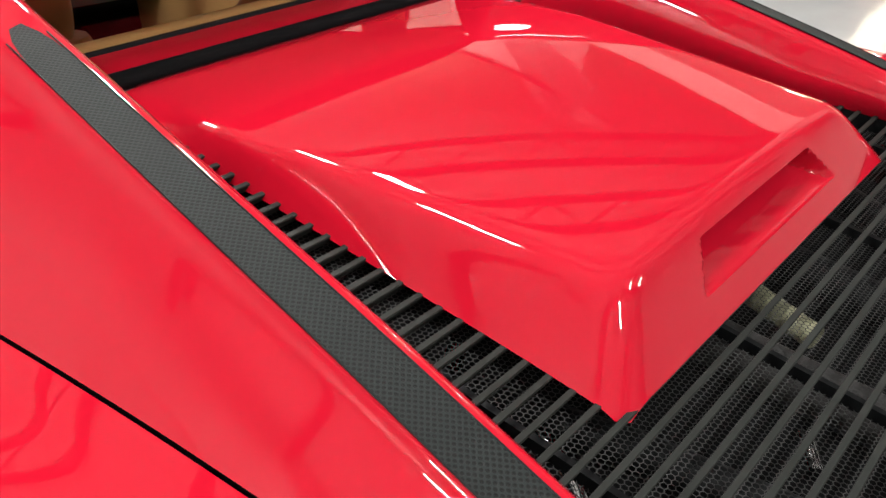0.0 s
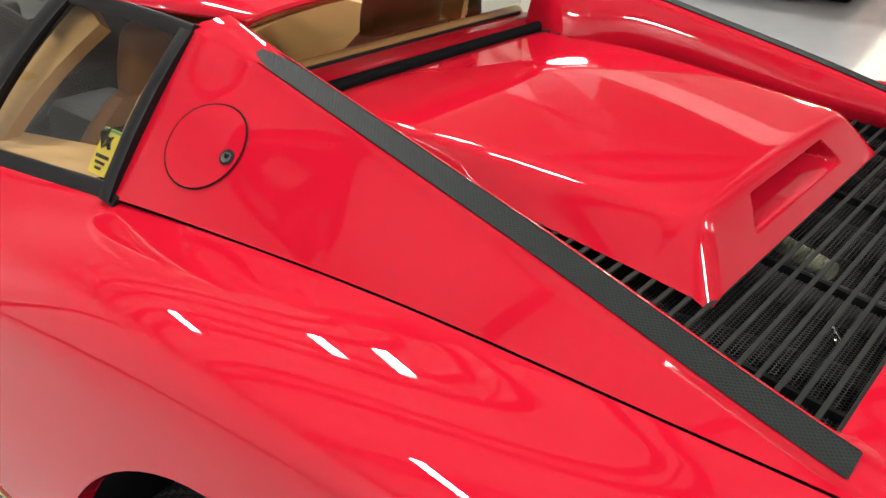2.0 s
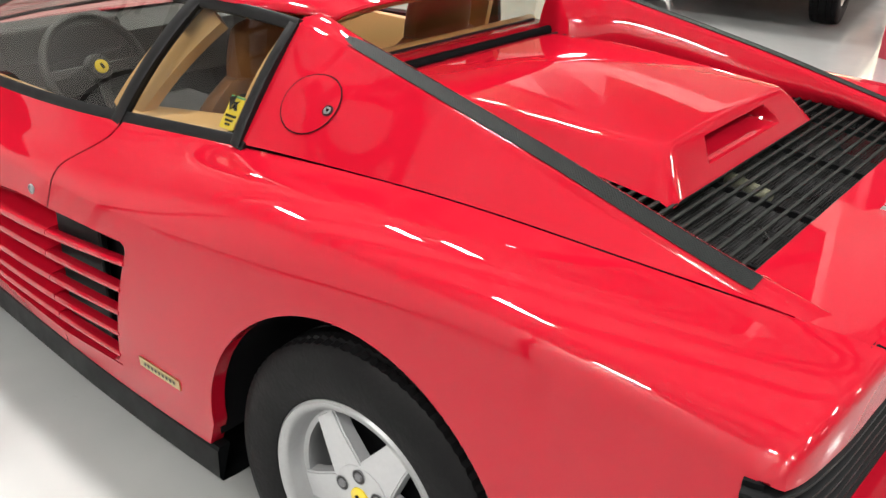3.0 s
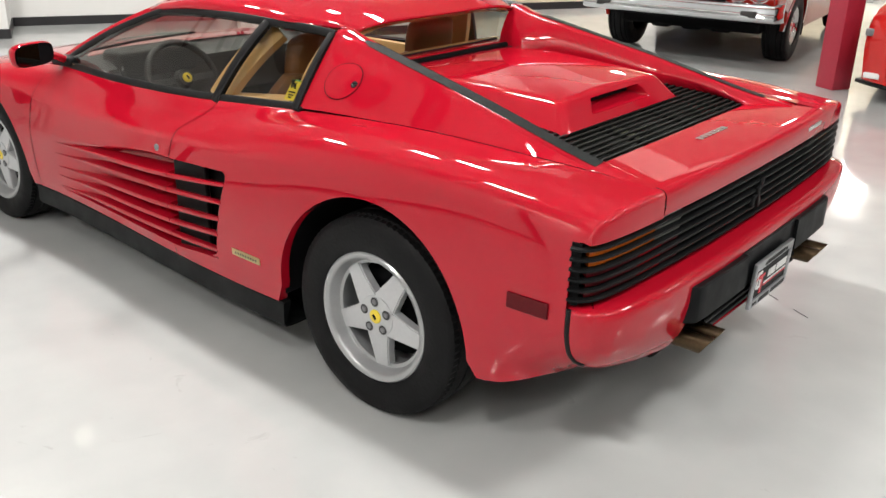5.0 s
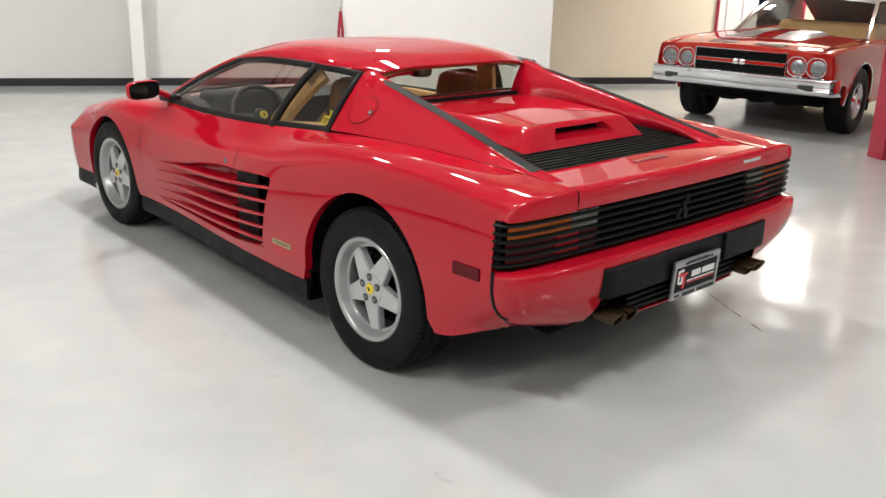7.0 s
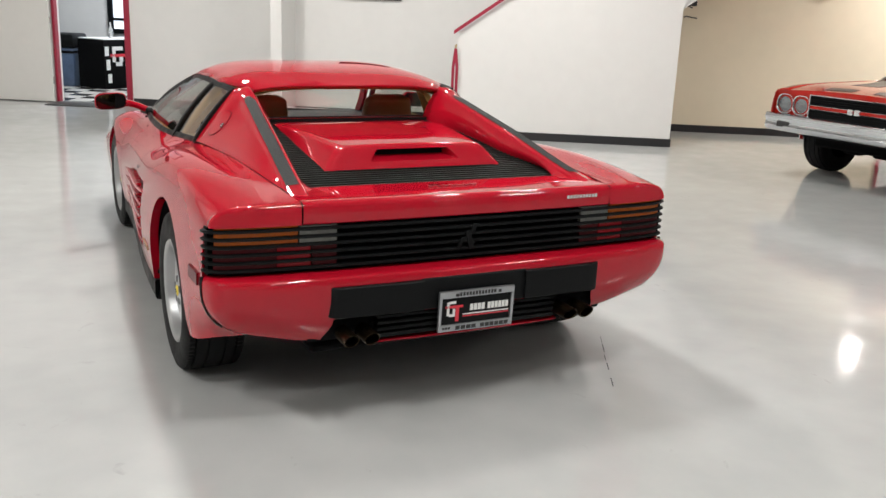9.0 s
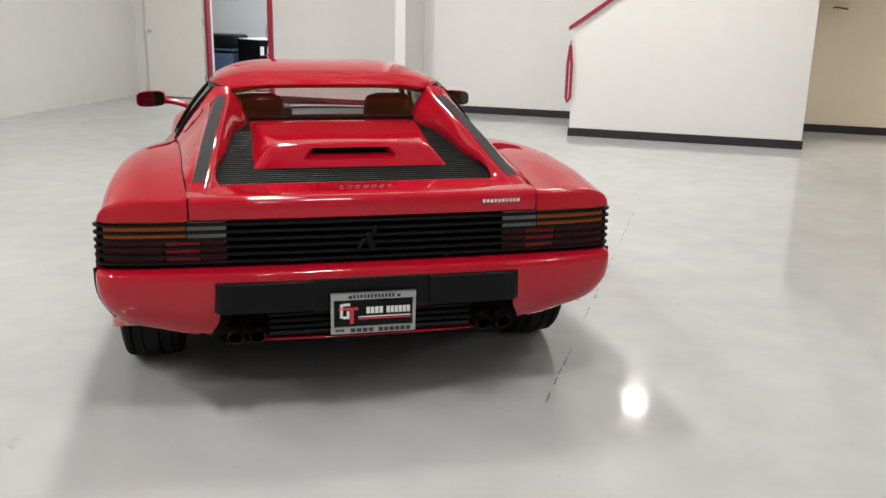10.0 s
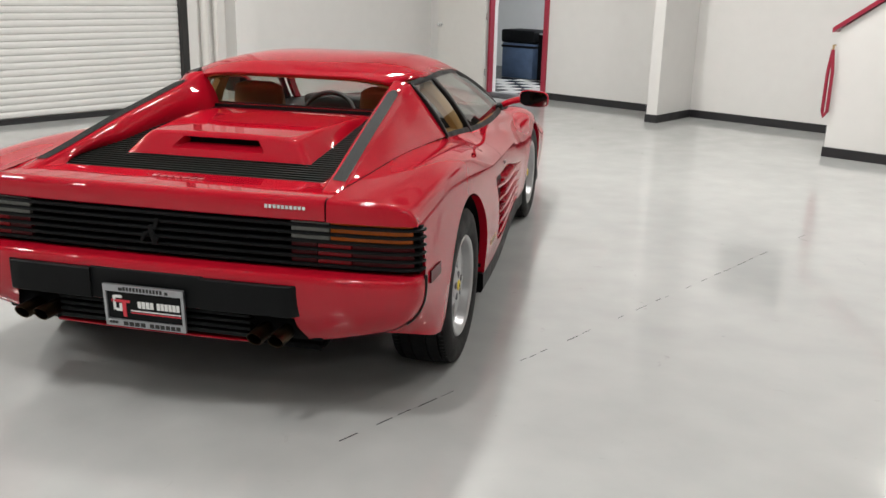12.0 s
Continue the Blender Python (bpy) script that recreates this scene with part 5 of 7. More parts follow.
# ---- rear details ----
# black impact blocks either side of the plate, recess between them
part("plate_recess", box_bm((-0.22, -0.8645, 0.449), (0.22, -0.82, 0.567), 0.004, 1), BLACK, car)
for sgn in (1, -1):
    rows = []
    for s, inset in [(0.20, 0.0)] + [(lerp(0.205, 0.512, j / 8), 0.0) for j in range(9)] + [(0.525, 0.007), (0.545, 0.030)]:
        p, o = bump_path(sgn * (s - 0.001), sgn * s, 1)[1]
        rows.append([p + o * (d - inset) + Vector((0, 0, z)) for d, z in ((-0.03, 0.452), (0.016, 0.452), (0.020, 0.456), (0.020, 0.560), (0.016, 0.564), (-0.03, 0.564))])
    bm = grid_bm(rows, closed=True)
    bmesh.ops.holes_fill(bm, edges=bm.edges, sides=0)
    bmesh.ops.recalc_face_normals(bm, faces=bm.faces)
    part("impact_block", bm, BLACK, car, "black rubber impact block")
    # exhaust shroud and twin pipes
    part("exhaust_shroud", box_bm((sgn * 0.365, -0.79, 0.345), (sgn * 0.625, -0.68, 0.440), 0.012, 2), BLACK_MATT, car)
    for x in (0.404, 0.481):
        prof = [(0.0, -0.80), (0.024, -0.80), (0.0245, -0.872), (0.026, -0.878), (0.0275, -0.879), (0.0285, -0.875), (0.0285, -0.70)]
        bm = lathe_bm(prof, 28, "y")
        for v in bm.verts:
            if v.co.y < -0.86:
                v.co.y -= 0.012 + v.co.z * 0.62
        bmesh.ops.transform(bm, matrix=Matrix.Translation((sgn * (x + 0.012), 0, 0.372)), verts=bm.verts)
        part("exhaust_pipe", bm, STEEL, car, "bronze-tinted steel exhaust pipe")
        dk = lathe_bm([(0.0, -0.83), (0.0238, -0.83)], 24, "y")
        bmesh.ops.transform(dk, matrix=Matrix.Translation((sgn * (x + 0.012), 0, 0.372)), verts=dk.verts)
        part("pipe_bore", dk, BLACK_MATT, car)
part("valance_back", box_bm((-0.62, -0.78, 0.345), (0.62, -0.70, 0.45)), BLACK_MATT, car, smooth=False)
rows = [[Vector((x, -0.812 - 0.022 * (1 - (x / 0.56) ** 2) + dy, z)) for x in [lerp(-0.40, 0.40, k / 16) for k in range(17)]] for dy, z in ((0.05, 0.334), (0.012, 0.335), (0.008, 0.332), (0.010, 0.327), (0.05, 0.324))]
part("valance_lip", grid_bm(rows, (0, 0.5)), RED, car, "thin red lip below the rear valance")
for k in range(4):
    z = 0.357 + 0.024 * k
    part("valance_slat", box_bm((-0.375, -0.832, z - 0.007), (0.375, -0.78, z + 0.007), 0.003, 1), BLACK, car)

# dealer plate: chrome frame, black panel, bars in place of lettering
WHITE_INK = mat("white_ink", (0.75, 0.75, 0.74), 0.4, noise_scale=60, vary=0.04)
RED_INK = mat("red_ink", (0.62, 0.03, 0.05), 0.4, noise_scale=60, vary=0.04)
GREY_FRAME = mat("plate_frame_metal", (0.40, 0.41, 0.43), 0.3, metal=0.8, noise_scale=30, vary=0.06)
plate = thing("plate_holder", "", "")
plate.parent = car
plate["label"] = "black dealer plate in a silver frame"
PM = Matrix.Translation((0.0, -0.878, 0.438)) @ Matrix.Rotation(radians(3), 4, "X")
part("plate_panel", box_bm((-0.150, -0.001, -0.073), (0.150, 0.004, 0.073), 0.002, 1, m=PM), BLACK, plate)
fr = None
for lo, hi in (((-0.156, -0.008, -0.079), (0.156, 0.006, -0.052)), ((-0.156, -0.008, 0.052), (0.156, 0.006, 0.079)), ((-0.156, -0.008, -0.053), (-0.144, 0.006, 0.053)), ((0.144, -0.008, -0.053), (0.156, 0.006, 0.053))):
    fr = box_bm(lo, hi, 0.0025, 2, bm=fr, m=PM)
part("plate_frame", fr, GREY_FRAME, plate, "silver plate frame")


def bars(x0, x1, z, h, n, material, gap=0.35, y=-0.0095):
    w = (x1 - x0) / n
    for k in range(n):
        part("ink_bar", box_bm((x0 + k * w, y, z - h / 2), (x0 + (k + 1 - gap) * w, y + 0.002, z + h / 2), m=PM), material, plate, smooth=False)


bars(-0.075, 0.080, 0.066, 0.014, 12, CHARCOAL)
bars(-0.092, -0.078, 0.064, 0.011, 1, CHARCOAL, 0)
bars(0.086, 0.098, 0.064, 0.011, 1, CHARCOAL, 0)
bars(-0.085, 0.004, -0.0655, 0.015, 4, CHARCOAL, 0.2)
bars(0.018, 0.140, -0.0655, 0.015, 6, CHARCOAL, 0.2)
bars(-0.140, -0.105, -0.064, 0.009, 3, CHARCOAL, 0.2)
bars(-0.026, 0.038, 0.008, 0.025, 4, WHITE_INK, 0.22, -0.003)
bars(0.048, 0.138, 0.008, 0.025, 6, WHITE_INK, 0.22, -0.003)
bars(-0.055, 0.138, -0.0165, 0.004, 1, WHITE_INK, 0, -0.003)
bars(-0.055, 0.138, -0.0245, 0.004, 1, RED_INK, 0, -0.003)
for x0, x1, z0, z1, m_ in ((-0.122, -0.112, -0.018, 0.036, WHITE_INK), (-0.112, -0.086, 0.028, 0.038, WHITE_INK), (-0.112, -0.088, -0.022, -0.012, WHITE_INK), (-0.098, -0.088, -0.012, 0.008, WHITE_INK), (-0.128, -0.056, 0.012, 0.021, RED_INK), (-0.086, -0.072, -0.042, 0.012, RED_INK)):
    part("logo_bar", box_bm((x0, -0.0035, z0), (x1, -0.001, z1), m=PM), m_, plate, smooth=False)

# small chrome bars in place of lettering on the lid and the tail panel
for k in range(7):
    x = -0.092 + k * 0.0305
    part("lid_letter_bar", box_bm((x, -0.626, 0.8505), (x + 0.020, -0.603, 0.8560), 0.0012, 1), CHROME, car, "small chrome letter bar")
for k in range(10):
    x = 0.424 + k * 0.0148
    yy = tail_y(x + 0.006)
    part("tail_letter_bar", box_bm((x, yy - 0.0065, 0.812), (x + 0.0115, yy + 0.003, 0.826), 0.001, 1), CHROME, car, "small chrome letter bar")
# dark plain emblem at the middle of the grille
bm = None
for lo, hi, a in (((-0.012, -0.012, -0.045), (0.010, 0.0, 0.030), -0.25), ((-0.006, -0.012, 0.015), (0.012, 0.0, 0.058), 0.35), ((-0.030, -0.012, -0.052), (-0.016, 0.0, -0.010), 0.5), ((0.008, -0.012, -0.020), (0.030, 0.0, -0.006), 0.4), ((-0.034, -0.012, 0.004), (-0.010, 0.0, 0.016), -0.6)):
    bm = box_bm(lo, hi, 0.005, 2, bm=bm, m=Matrix.Translation((0.0, -0.792, 0.690)) @ Matrix.Rotation(a, 4, "Y"))
part("grille_emblem", bm, BLACK, car, "black plain cast emblem")

# ---- door mirrors ----
for sgn in (1, -1):
    mr = thing("door_mirror", "", "")
    mr.parent = car
    mr["label"] = "red door mirror on a slim arm"
    rows = []
    for k in range(9):
        t = k / 8
        y = lerp(1.868, 1.968, t)
        sc = (0.93, 1.0, 1.0, 0.98, 0.94, 0.87, 0.76, 0.58, 0.20)[k]
        ring = []
        for j in range(28):
            a = 2 * math.pi * j / 28
            c, s = math.cos(a), math.sin(a)
            px = 0.088 * sc * math.copysign(abs(c) ** 0.55, c)
            pz = 0.048 * sc * math.copysign(abs(s) ** 0.60, s) - 0.012 * (px / 0.088) * 0.4
            ring.append(Vector((sgn * (0.962 + px), y, 0.902 + pz)))
        rows.append(ring)
    bm = grid_bm(rows, closed=True)
    bmesh.ops.holes_fill(bm, edges=[e for e in bm.edges if e.is_boundary and e.verts[0].co.y > 1.9], sides=0)
    bmesh.ops.recalc_face_normals(bm, faces=bm.faces)
    part("mirror_shell", bm, RED, mr)
    ring = [Vector((sgn * (0.962 + (p.x * sgn - 0.962) * 0.97), 1.874, 0.902 + (p.z - 0.902) * 0.97)) for p in rows[1]]
    own = bmesh.new()
    own.faces.new([own.verts.new(p) for p in ring])
    part("mirror_surround", own, BLACK_MATT, mr)
    ring = [Vector((sgn * (0.962 + (p.x * sgn - 0.962) * 0.88), 1.871 + 0.010 * (p.x * sgn - 0.962) / 0.088 * -1, 0.902 + (p.z - 0.902) * 0.86)) for p in rows[1]]
    own = bmesh.new()
    own.faces.new([own.verts.new(p) for p in ring])
    part("mirror_pane", own, MIRROR, mr, "dark mirror glass")
    rows = []
    for t in [k / 8 for k in range(9)]:
        c = Vector((lerp(0.735, 0.905, t), lerp(2.055, 1.925, t) + 0.012 * math.sin(math.pi * t), lerp(0.830, 0.890, t) + 0.010 * math.sin(math.pi * t)))
        hw, hh = lerp(0.032, 0.030, t), lerp(0.020, 0.022, abs(2 * t - 1))
        rows.append([Vector((sgn * c.x, c.y + hw * math.cos(2 * math.pi * j / 12), c.z + hh * math.sin(2 * math.pi * j / 12))) for j in range(12)])
    bm = grid_bm(rows, closed=True)
    bmesh.ops.recalc_face_normals(bm, faces=bm.faces)
    part("mirror_arm", bm, RED, mr)
    bm = box_bm((-0.035, -0.06, -0.022), (0.035, 0.06, 0.022), 0.016, 3, m=Matrix.Translation((sgn * 0.728, 2.06, 0.825)) @ Matrix.Rotation(radians(-14 * sgn), 4, "Z"))
    part("mirror_foot", bm, TRIM, mr, "black mirror foot")

# yellow sticker inside the left quarter glass
def sticker(name, at, w, h, label):
    st = thing(name, "", "")
    st.parent = car
    st["label"] = label
    m_ = Matrix.Translation(at) @ Matrix.Rotation(radians(35), 4, "Y")
    part("sheet", box_bm((-0.001, -w / 2, -h / 2), (0.0, w / 2, h / 2), m=m_), YELLOW, st, smooth=False)
    part("emblem", poly_bm([Vector((-0.0014, a, c)) for a, c in ((-0.012, 0.006), (-0.004, 0.004), (0.002, 0.010), (0.010, 0.004), (0.006, 0.016), (0.010, 0.026), (0.002, 0.024), (-0.008, 0.028), (-0.005, 0.018))], Vector((-0.0008, 0, 0))), BLACK_MATT, st, smooth=False).matrix_basis = m_
    for y0, y1, z0, z1 in ((-0.017, 0.017, -0.012, -0.006), (-0.013, 0.013, -0.022, -0.017), (-0.008, 0.008, -0.031, -0.026)):
        part("bar", box_bm((-0.0022, y0, z0), (-0.0012, y1, z1), m=m_), BLACK_MATT, st, smooth=False)
    part("band", box_bm((-0.0022, -w / 2, h / 2 - 0.006), (-0.0012, w / 2, h / 2 - 0.001), m=m_), GREEN_INK, st, smooth=False)


GREEN_INK = mat("green_ink", (0.05, 0.25, 0.10), 0.4, noise_scale=50, vary=0.05)
sticker("window_sticker", (-0.700, 0.606, 0.914), 0.046, 0.078, "small yellow sticker on the quarter glass")

# ---- cabin ----
part("cabin_floor", box_bm((-0.72, 0.62, 0.235), (0.72, 2.10, 0.26)), CHARCOAL, car, smooth=False)
bm = grid_bm([[Vector((q * 0.70, y, z)) for q in (-1, -0.5, 0, 0.5, 1)] for y, z in ((0.66, 0.26), (0.65, 0.70), (0.63, 0.86), (0.612, 0.948))], (0, 0.3))
part("bulkhead", bm, CHARCOAL, car)
rows = [[Vector((q * w, y, z)) for q in (-1, -0.6, -0.2, 0.2, 0.6, 1)] for y, z, w in ((0.608, 0.950, 0.50), (0.64, 0.956, 0.54), (0.672, 0.956, 0.56), (0.686, 0.945, 0.58), (0.69, 0.80, 0.66))]
part("parcel_shelf", grid_bm(rows, (0, 0.2)), TAN, car, "tan leather parcel shelf")
rows = [[Vector((q * roof_w(y) * 0.93, y, roof_e(y) + (roof_c(y) - roof_e(y)) * (1 - abs(q) ** 5.0) - 0.032)) for q in [lerp(-1, 1, j / 10) for j in range(11)]] for y in (0.53, 0.7, 0.9, 1.1, 1.3, 1.5, 1.64)]
part("headliner", grid_bm(rows, (0, 0.8)), TAN, car, "tan headliner")
for sgn in (1, -1):
    rows = [[Vector((sgn * x, y, z)) for y in (0.66, 1.0, 1.4, 1.8, 2.08)] for x, z in ((0.742, 0.820), (0.725, 0.815), (0.70, 0.70), (0.71, 0.5), (0.73, 0.27))]
    part("door_card", grid_bm(rows), TAN, car, "tan leather door card")
    # inner trim of the middle post and the triangular shelf behind it
    bm = pillar(path3(Vector((0.715, 1.02, 0.82)), Vector((0.545, 0.86, 1.085)), 6, Vector((0.01, 0, 0.012))), 0.115, 0.03, TAN, "t")
    part("post_trim", bm if sgn == 1 else mirrored(bm), TAN, car)
    rows = [[Vector((sgn * 0.725, 0.62, 0.868)), Vector((sgn * 0.735, 0.98, 0.838))], [Vector((sgn * 0.60, 0.62, 0.875)), Vector((sgn * 0.66, 0.98, 0.842))]]
    part("quarter_shelf", grid_bm(rows), TAN, car)
    bm = pillar(path3(Vector((0.700, 0.60, 0.872)), Vector((0.545, 0.575, 1.085)), 6, Vector((0.01, 0, 0.012))), 0.030, 0.02, TAN, "t")
    part("quarter_trim", bm if sgn == 1 else mirrored(bm), TAN, car)


def seat(x):
    st = thing("seat", "", "")
    st.parent = car
    st["label"] = "tan leather sports seat"
    def pad(w, knots, d, name):
        rows = []
        for k in range(15):
            t = k / 14
            y, z, ww, dd = [f(t) for f in knots]
            ring = []
            for j in range(20):
                a = 2 * math.pi * j / 20
                ring.append(Vector((x + ww * math.copysign(abs(math.cos(a)) ** 0.6, math.cos(a)), y + dd * math.copysign(abs(math.sin(a)) ** 0.7, math.sin(a)), z)))
            rows.append(ring)
        bm = grid_bm(rows, closed=True)
        bmesh.ops.holes_fill(bm, edges=bm.edges, sides=0)
        bmesh.ops.recalc_face_normals(bm, faces=bm.faces)
        part(name, bm, TAN_DARK, st)
    T = [0, 0.25, 0.6, 0.85, 1]
    pad(0.2, (curve_of(T, [1.12, 1.05, 0.97, 0.90, 0.87]), curve_of(T, [0.36, 0.50, 0.70, 0.84, 0.90]), curve_of(T, [0.22, 0.24, 0.23, 0.20, 0.16]), curve_of(T, [0.07, 0.07, 0.06, 0.05, 0.04])), 0.06, "backrest")
    pad(0.14, (curve_of(T, [0.885, 0.880, 0.872, 0.866, 0.866]), curve_of(T, [0.885, 0.92, 0.985, 1.025, 1.042]), curve_of(T, [0.135, 0.138, 0.132, 0.118, 0.075]), curve_of(T, [0.045, 0.05, 0.05, 0.042, 0.02])), 0.05, "headrest")
    bm = box_bm((x - 0.24, 1.08, 0.27), (x + 0.24, 1.58, 0.42), 0.05, 3)
    part("seat_cushion", bm, TAN_DARK, st)


seat(-0.345)
seat(0.345)
rows = [[Vector((q * 0.70, y - 0.06 * q * q, z)) for q in [lerp(-1, 1, j / 10) for j in range(11)]] for y, z in ((2.00, 0.58), (1.98, 0.70), (2.00, 0.775), (2.06, 0.80), (2.18, 0.803), (2.34, 0.795))]
part("dashboard", grid_bm(rows, (0, 0.5)), CHARCOAL, car, "charcoal dashboard")
bm = box_bm((-0.54, 1.95, 0.72), (-0.10, 2.10, 0.850), 0.03, 3)
part("instrument_hood", bm, CHARCOAL, car)
part("centre_console", box_bm((-0.12, 1.15, 0.26), (0.12, 1.90, 0.56), 0.03, 2), CHARCOAL, car)
sw = thing("steering_wheel", "", "")
sw.parent = car
sw["label"] = "black three-spoke steering wheel"
SM = Matrix.Translation((-0.315, 1.79, 0.720)) @ Matrix.Rotation(radians(62), 4, "X")
pts = [(0.178 * math.cos(2 * math.pi * k / 40), 0.178 * math.sin(2 * math.pi * k / 40), 0) for k in range(41)]
bm = tube_bm(pts, 0.015, 10, closed_ends=False)
bmesh.ops.transform(bm, matrix=SM, verts=bm.verts)
part("wheel_rim", bm, CHARCOAL, sw)
for a in (0, 180, 270):
    bm = box_bm((0.0, -0.018, -0.006), (0.17, 0.018, 0.006), 0.004, 1, m=SM @ Matrix.Rotation(radians(a), 4, "Z"))
    part("wheel_spoke", bm, CHARCOAL, sw)
bm = lathe_bm([(0.0, 0.03), (0.04, 0.028), (0.05, 0.0)], 24, "z")
bmesh.ops.transform(bm, matrix=SM, verts=bm.verts)
part("wheel_boss", bm, CHARCOAL, sw)
bm = lathe_bm([(0.0, 0.036), (0.018, 0.0355), (0.023, 0.033), (0.024, 0.026)], 28, "z")
bmesh.ops.transform(bm, matrix=SM, verts=bm.verts)
part("horn_button", bm, YELLOW, sw, "round yellow horn button")
part("button_emblem", box_bm((-0.005, -0.010, 0.0358), (0.005, 0.010, 0.0372), 0.0005, 1, m=SM @ Matrix.Rotation(0.35, 4, "Z")), BLACK_MATT, sw)
im = thing("inner_mirror", "", "")
im.parent = car
im["label"] = "black interior rear-view mirror"
part("mirror_case", box_bm((-0.12, 1.58, 1.02), (0.12, 1.61, 1.075), 0.012, 2), CHARCOAL, im)
part("mirror_stem", tube_bm([(0, 1.60, 1.06), (0, 1.64, 1.12)], 0.008), CHARCOAL, im)
for sgn in (1, -1):
    bm = lathe_bm([(0.0, 0.0), (0.024, 0.0), (0.030, -0.006), (0.034, 0.0), (0.034, 0.01)], 24, "y")
    bmesh.ops.transform(bm, matrix=Matrix.Translation((sgn * 0.62, 1.955, 0.745)), verts=bm.verts)
    part("air_vent", bm, SILVER_DARK, car, "round dashboard air vent")
# wiper at the screen's foot
part("wiper", tube_bm([(-0.55, 2.24, 0.815), (-0.2, 2.30, 0.825), (0.15, 2.33, 0.826)], 0.007, 8), BLACK, car, "black windscreen wiper")

# ---- things in the hall ----
post = thing("steel_post", "dark red painted square steel column on the floor", "column", kind="structure")
PMX = Matrix.Translation((5.46, 0.585, 0)) @ TURNED
part("post_shaft", box_bm((-0.10, -0.10, 0.0), (0.10, 0.10, 2.85), 0.008, 2, m=PMX), POST_RED, post)

# roller shutter of separate slats in black guides
sh = thing("roller_shutter", "closed white roller shutter with ribbed slats", "roller door", kind="structure")
z = 0.06
prof = [(0.0, 0.0), (0.012, 0.010), (0.016, 0.030), (0.014, 0.052), (0.004, 0.068), (0.0, 0.072)]
rows = [[Vector((d, n, c)) for d, c in prof] for n in (RN0, RN1)]
base_bm = grid_bm(rows)
bmesh.ops.transform(base_bm, matrix=TURNED, verts=base_bm.verts)
me = bpy.data.meshes.new("shutter_slat")
base_bm.to_mesh(me)
base_bm.free()
me.materials.append(SHUTTER)
while z < RH:
    ob = new("shutter_slat", me)
    ob.parent = sh
    ob.location = hall(UL - 0.05, 0, z)
    z += 0.0725
part("bottom_bar", box_bm((UL - 0.06, RN0, 0.0), (UL - 0.015, RN1, 0.06), 0.006, 1, m=TURNED), BASE, sh)
for n in (RN0, RN1):
    part("guide_rail", box_bm((UL - 0.07, n - 0.045, 0.0), (UL + 0.035, n + 0.045, RH), 0.006, 1, m=TURNED), CHARCOAL, sh)
part("shutter_back", box_bm((UL - 0.16, RN0, 0.0), (UL - 0.10, RN1, RH), m=TURNED), SHUTTER, sh, smooth=False)
# pipes and boxed pilaster beside the shutter
for n, r in ((4.20, 0.045), (4.36, 0.03)):
    d = thing("wall_pipe", "white painted pipe running up the wall", "pipe", "white wall pipes", kind="structure")
    part("pipe", tube_bm([hall(UL + 0.06, n, 0.0), hall(UL + 0.06, n, CEIL)], r, 16), DOORPAINT, d)
tagged(hall_box("wall_pilaster", UL, UL + 0.22, 4.55, 4.85, 0, CEIL, WALL), "boxed white pilaster on the wall", "pilaster", kind="structure")

# velvet rope hanging from the parapet's end, with brass hook
rope = thing("velvet_rope", "dark red velvet barrier rope hanging from a brass hook", "rope")
pts = []
for k in range(25):
    t = k / 24
    s = 1 if t < 0.5 else -1
    q = t if t < 0.5 else 1 - t
    zz = 1.03 - 1.28 * q
    pts.append(hall(0.07 + 0.022 * s * min(1, q * 6) * (1 if q < 0.47 else 0.5), 6.765, zz))
part("rope_loop", tube_bm(pts, 0.017, 12), FRAME_RED, rope)
part("hook", tube_bm([hall(0.075, 6.80, 1.07), hall(0.07, 6.765, 1.07), hall(0.07, 6.765, 1.02)], 0.010, 10), GOLD, rope, "brass hook")

# dark picture frame high on the wall, small switch box
pic = thing("wall_sign", "dark flat board hung on the white wall", "sign")
part("board", box_bm((-1.52, NF - 0.04, 1.54), (-0.72, NF, 2.2), 0.006, 1, m=TURNED), BLACK, pic)
bx = thing("wall_box", "small grey box fixed to the cream wall", "switch box")
part("case", box_bm((4.72, NF - 0.06, 1.80), (4.84, NF, 1.98), 0.006, 1, m=TURNED), DOORPAINT, bx)

# room behind the first doorway: chequered floor, black counter, stacked chairs
BACK = NF + 0.18
tagged(hall_box("back_room_wall", -8.6, -2.0, BACK + 3.6, BACK + 3.75, 0, 3.2, WALL), "pale wall of the room behind the doorway", "wall", kind="structure")
tagged(hall_box("back_room_side", -8.75, -8.6, BACK, BACK + 3.75, 0, 3.2, WALL), "pale side wall of the back room", "wall", kind="structure")
tagged(hall_box("back_room_end", -2.0, -1.85, BACK, BACK + 3.75, 0, 3.2, WALL), "pale end wall of the back room", "wall", kind="structure")
tagged(hall_box("back_room_ceiling", -8.75, -1.85, BACK, BACK + 3.75, 3.2, 3.3, CEILING), "plain ceiling of the back room", "ceiling", kind="structure")
TILE_W = mat("white_floor_tile", (0.62, 0.61, 0.58), 0.25, noise_scale=6, vary=0.06)
TILE_B = mat("black_floor_tile", (0.02, 0.02, 0.022), 0.25, noise_scale=6, vary=0.15)
cf = hall_box("back_room_floor", -8.6, -2.0, NF + 0.2, BACK + 3.6, -0.1, -0.002, TILE_B)
tagged(cf, "black and white chequered tile floor", "floor", kind="structure")
me = bpy.data.meshes.new("floor_tile")
tb = box_bm((0.003, 0.003, 0.0), (0.302, 0.302, 0.006), 0.002, 1)
bmesh.ops.transform(tb, matrix=TURNED, verts=tb.verts)
tb.to_mesh(me)
tb.free()
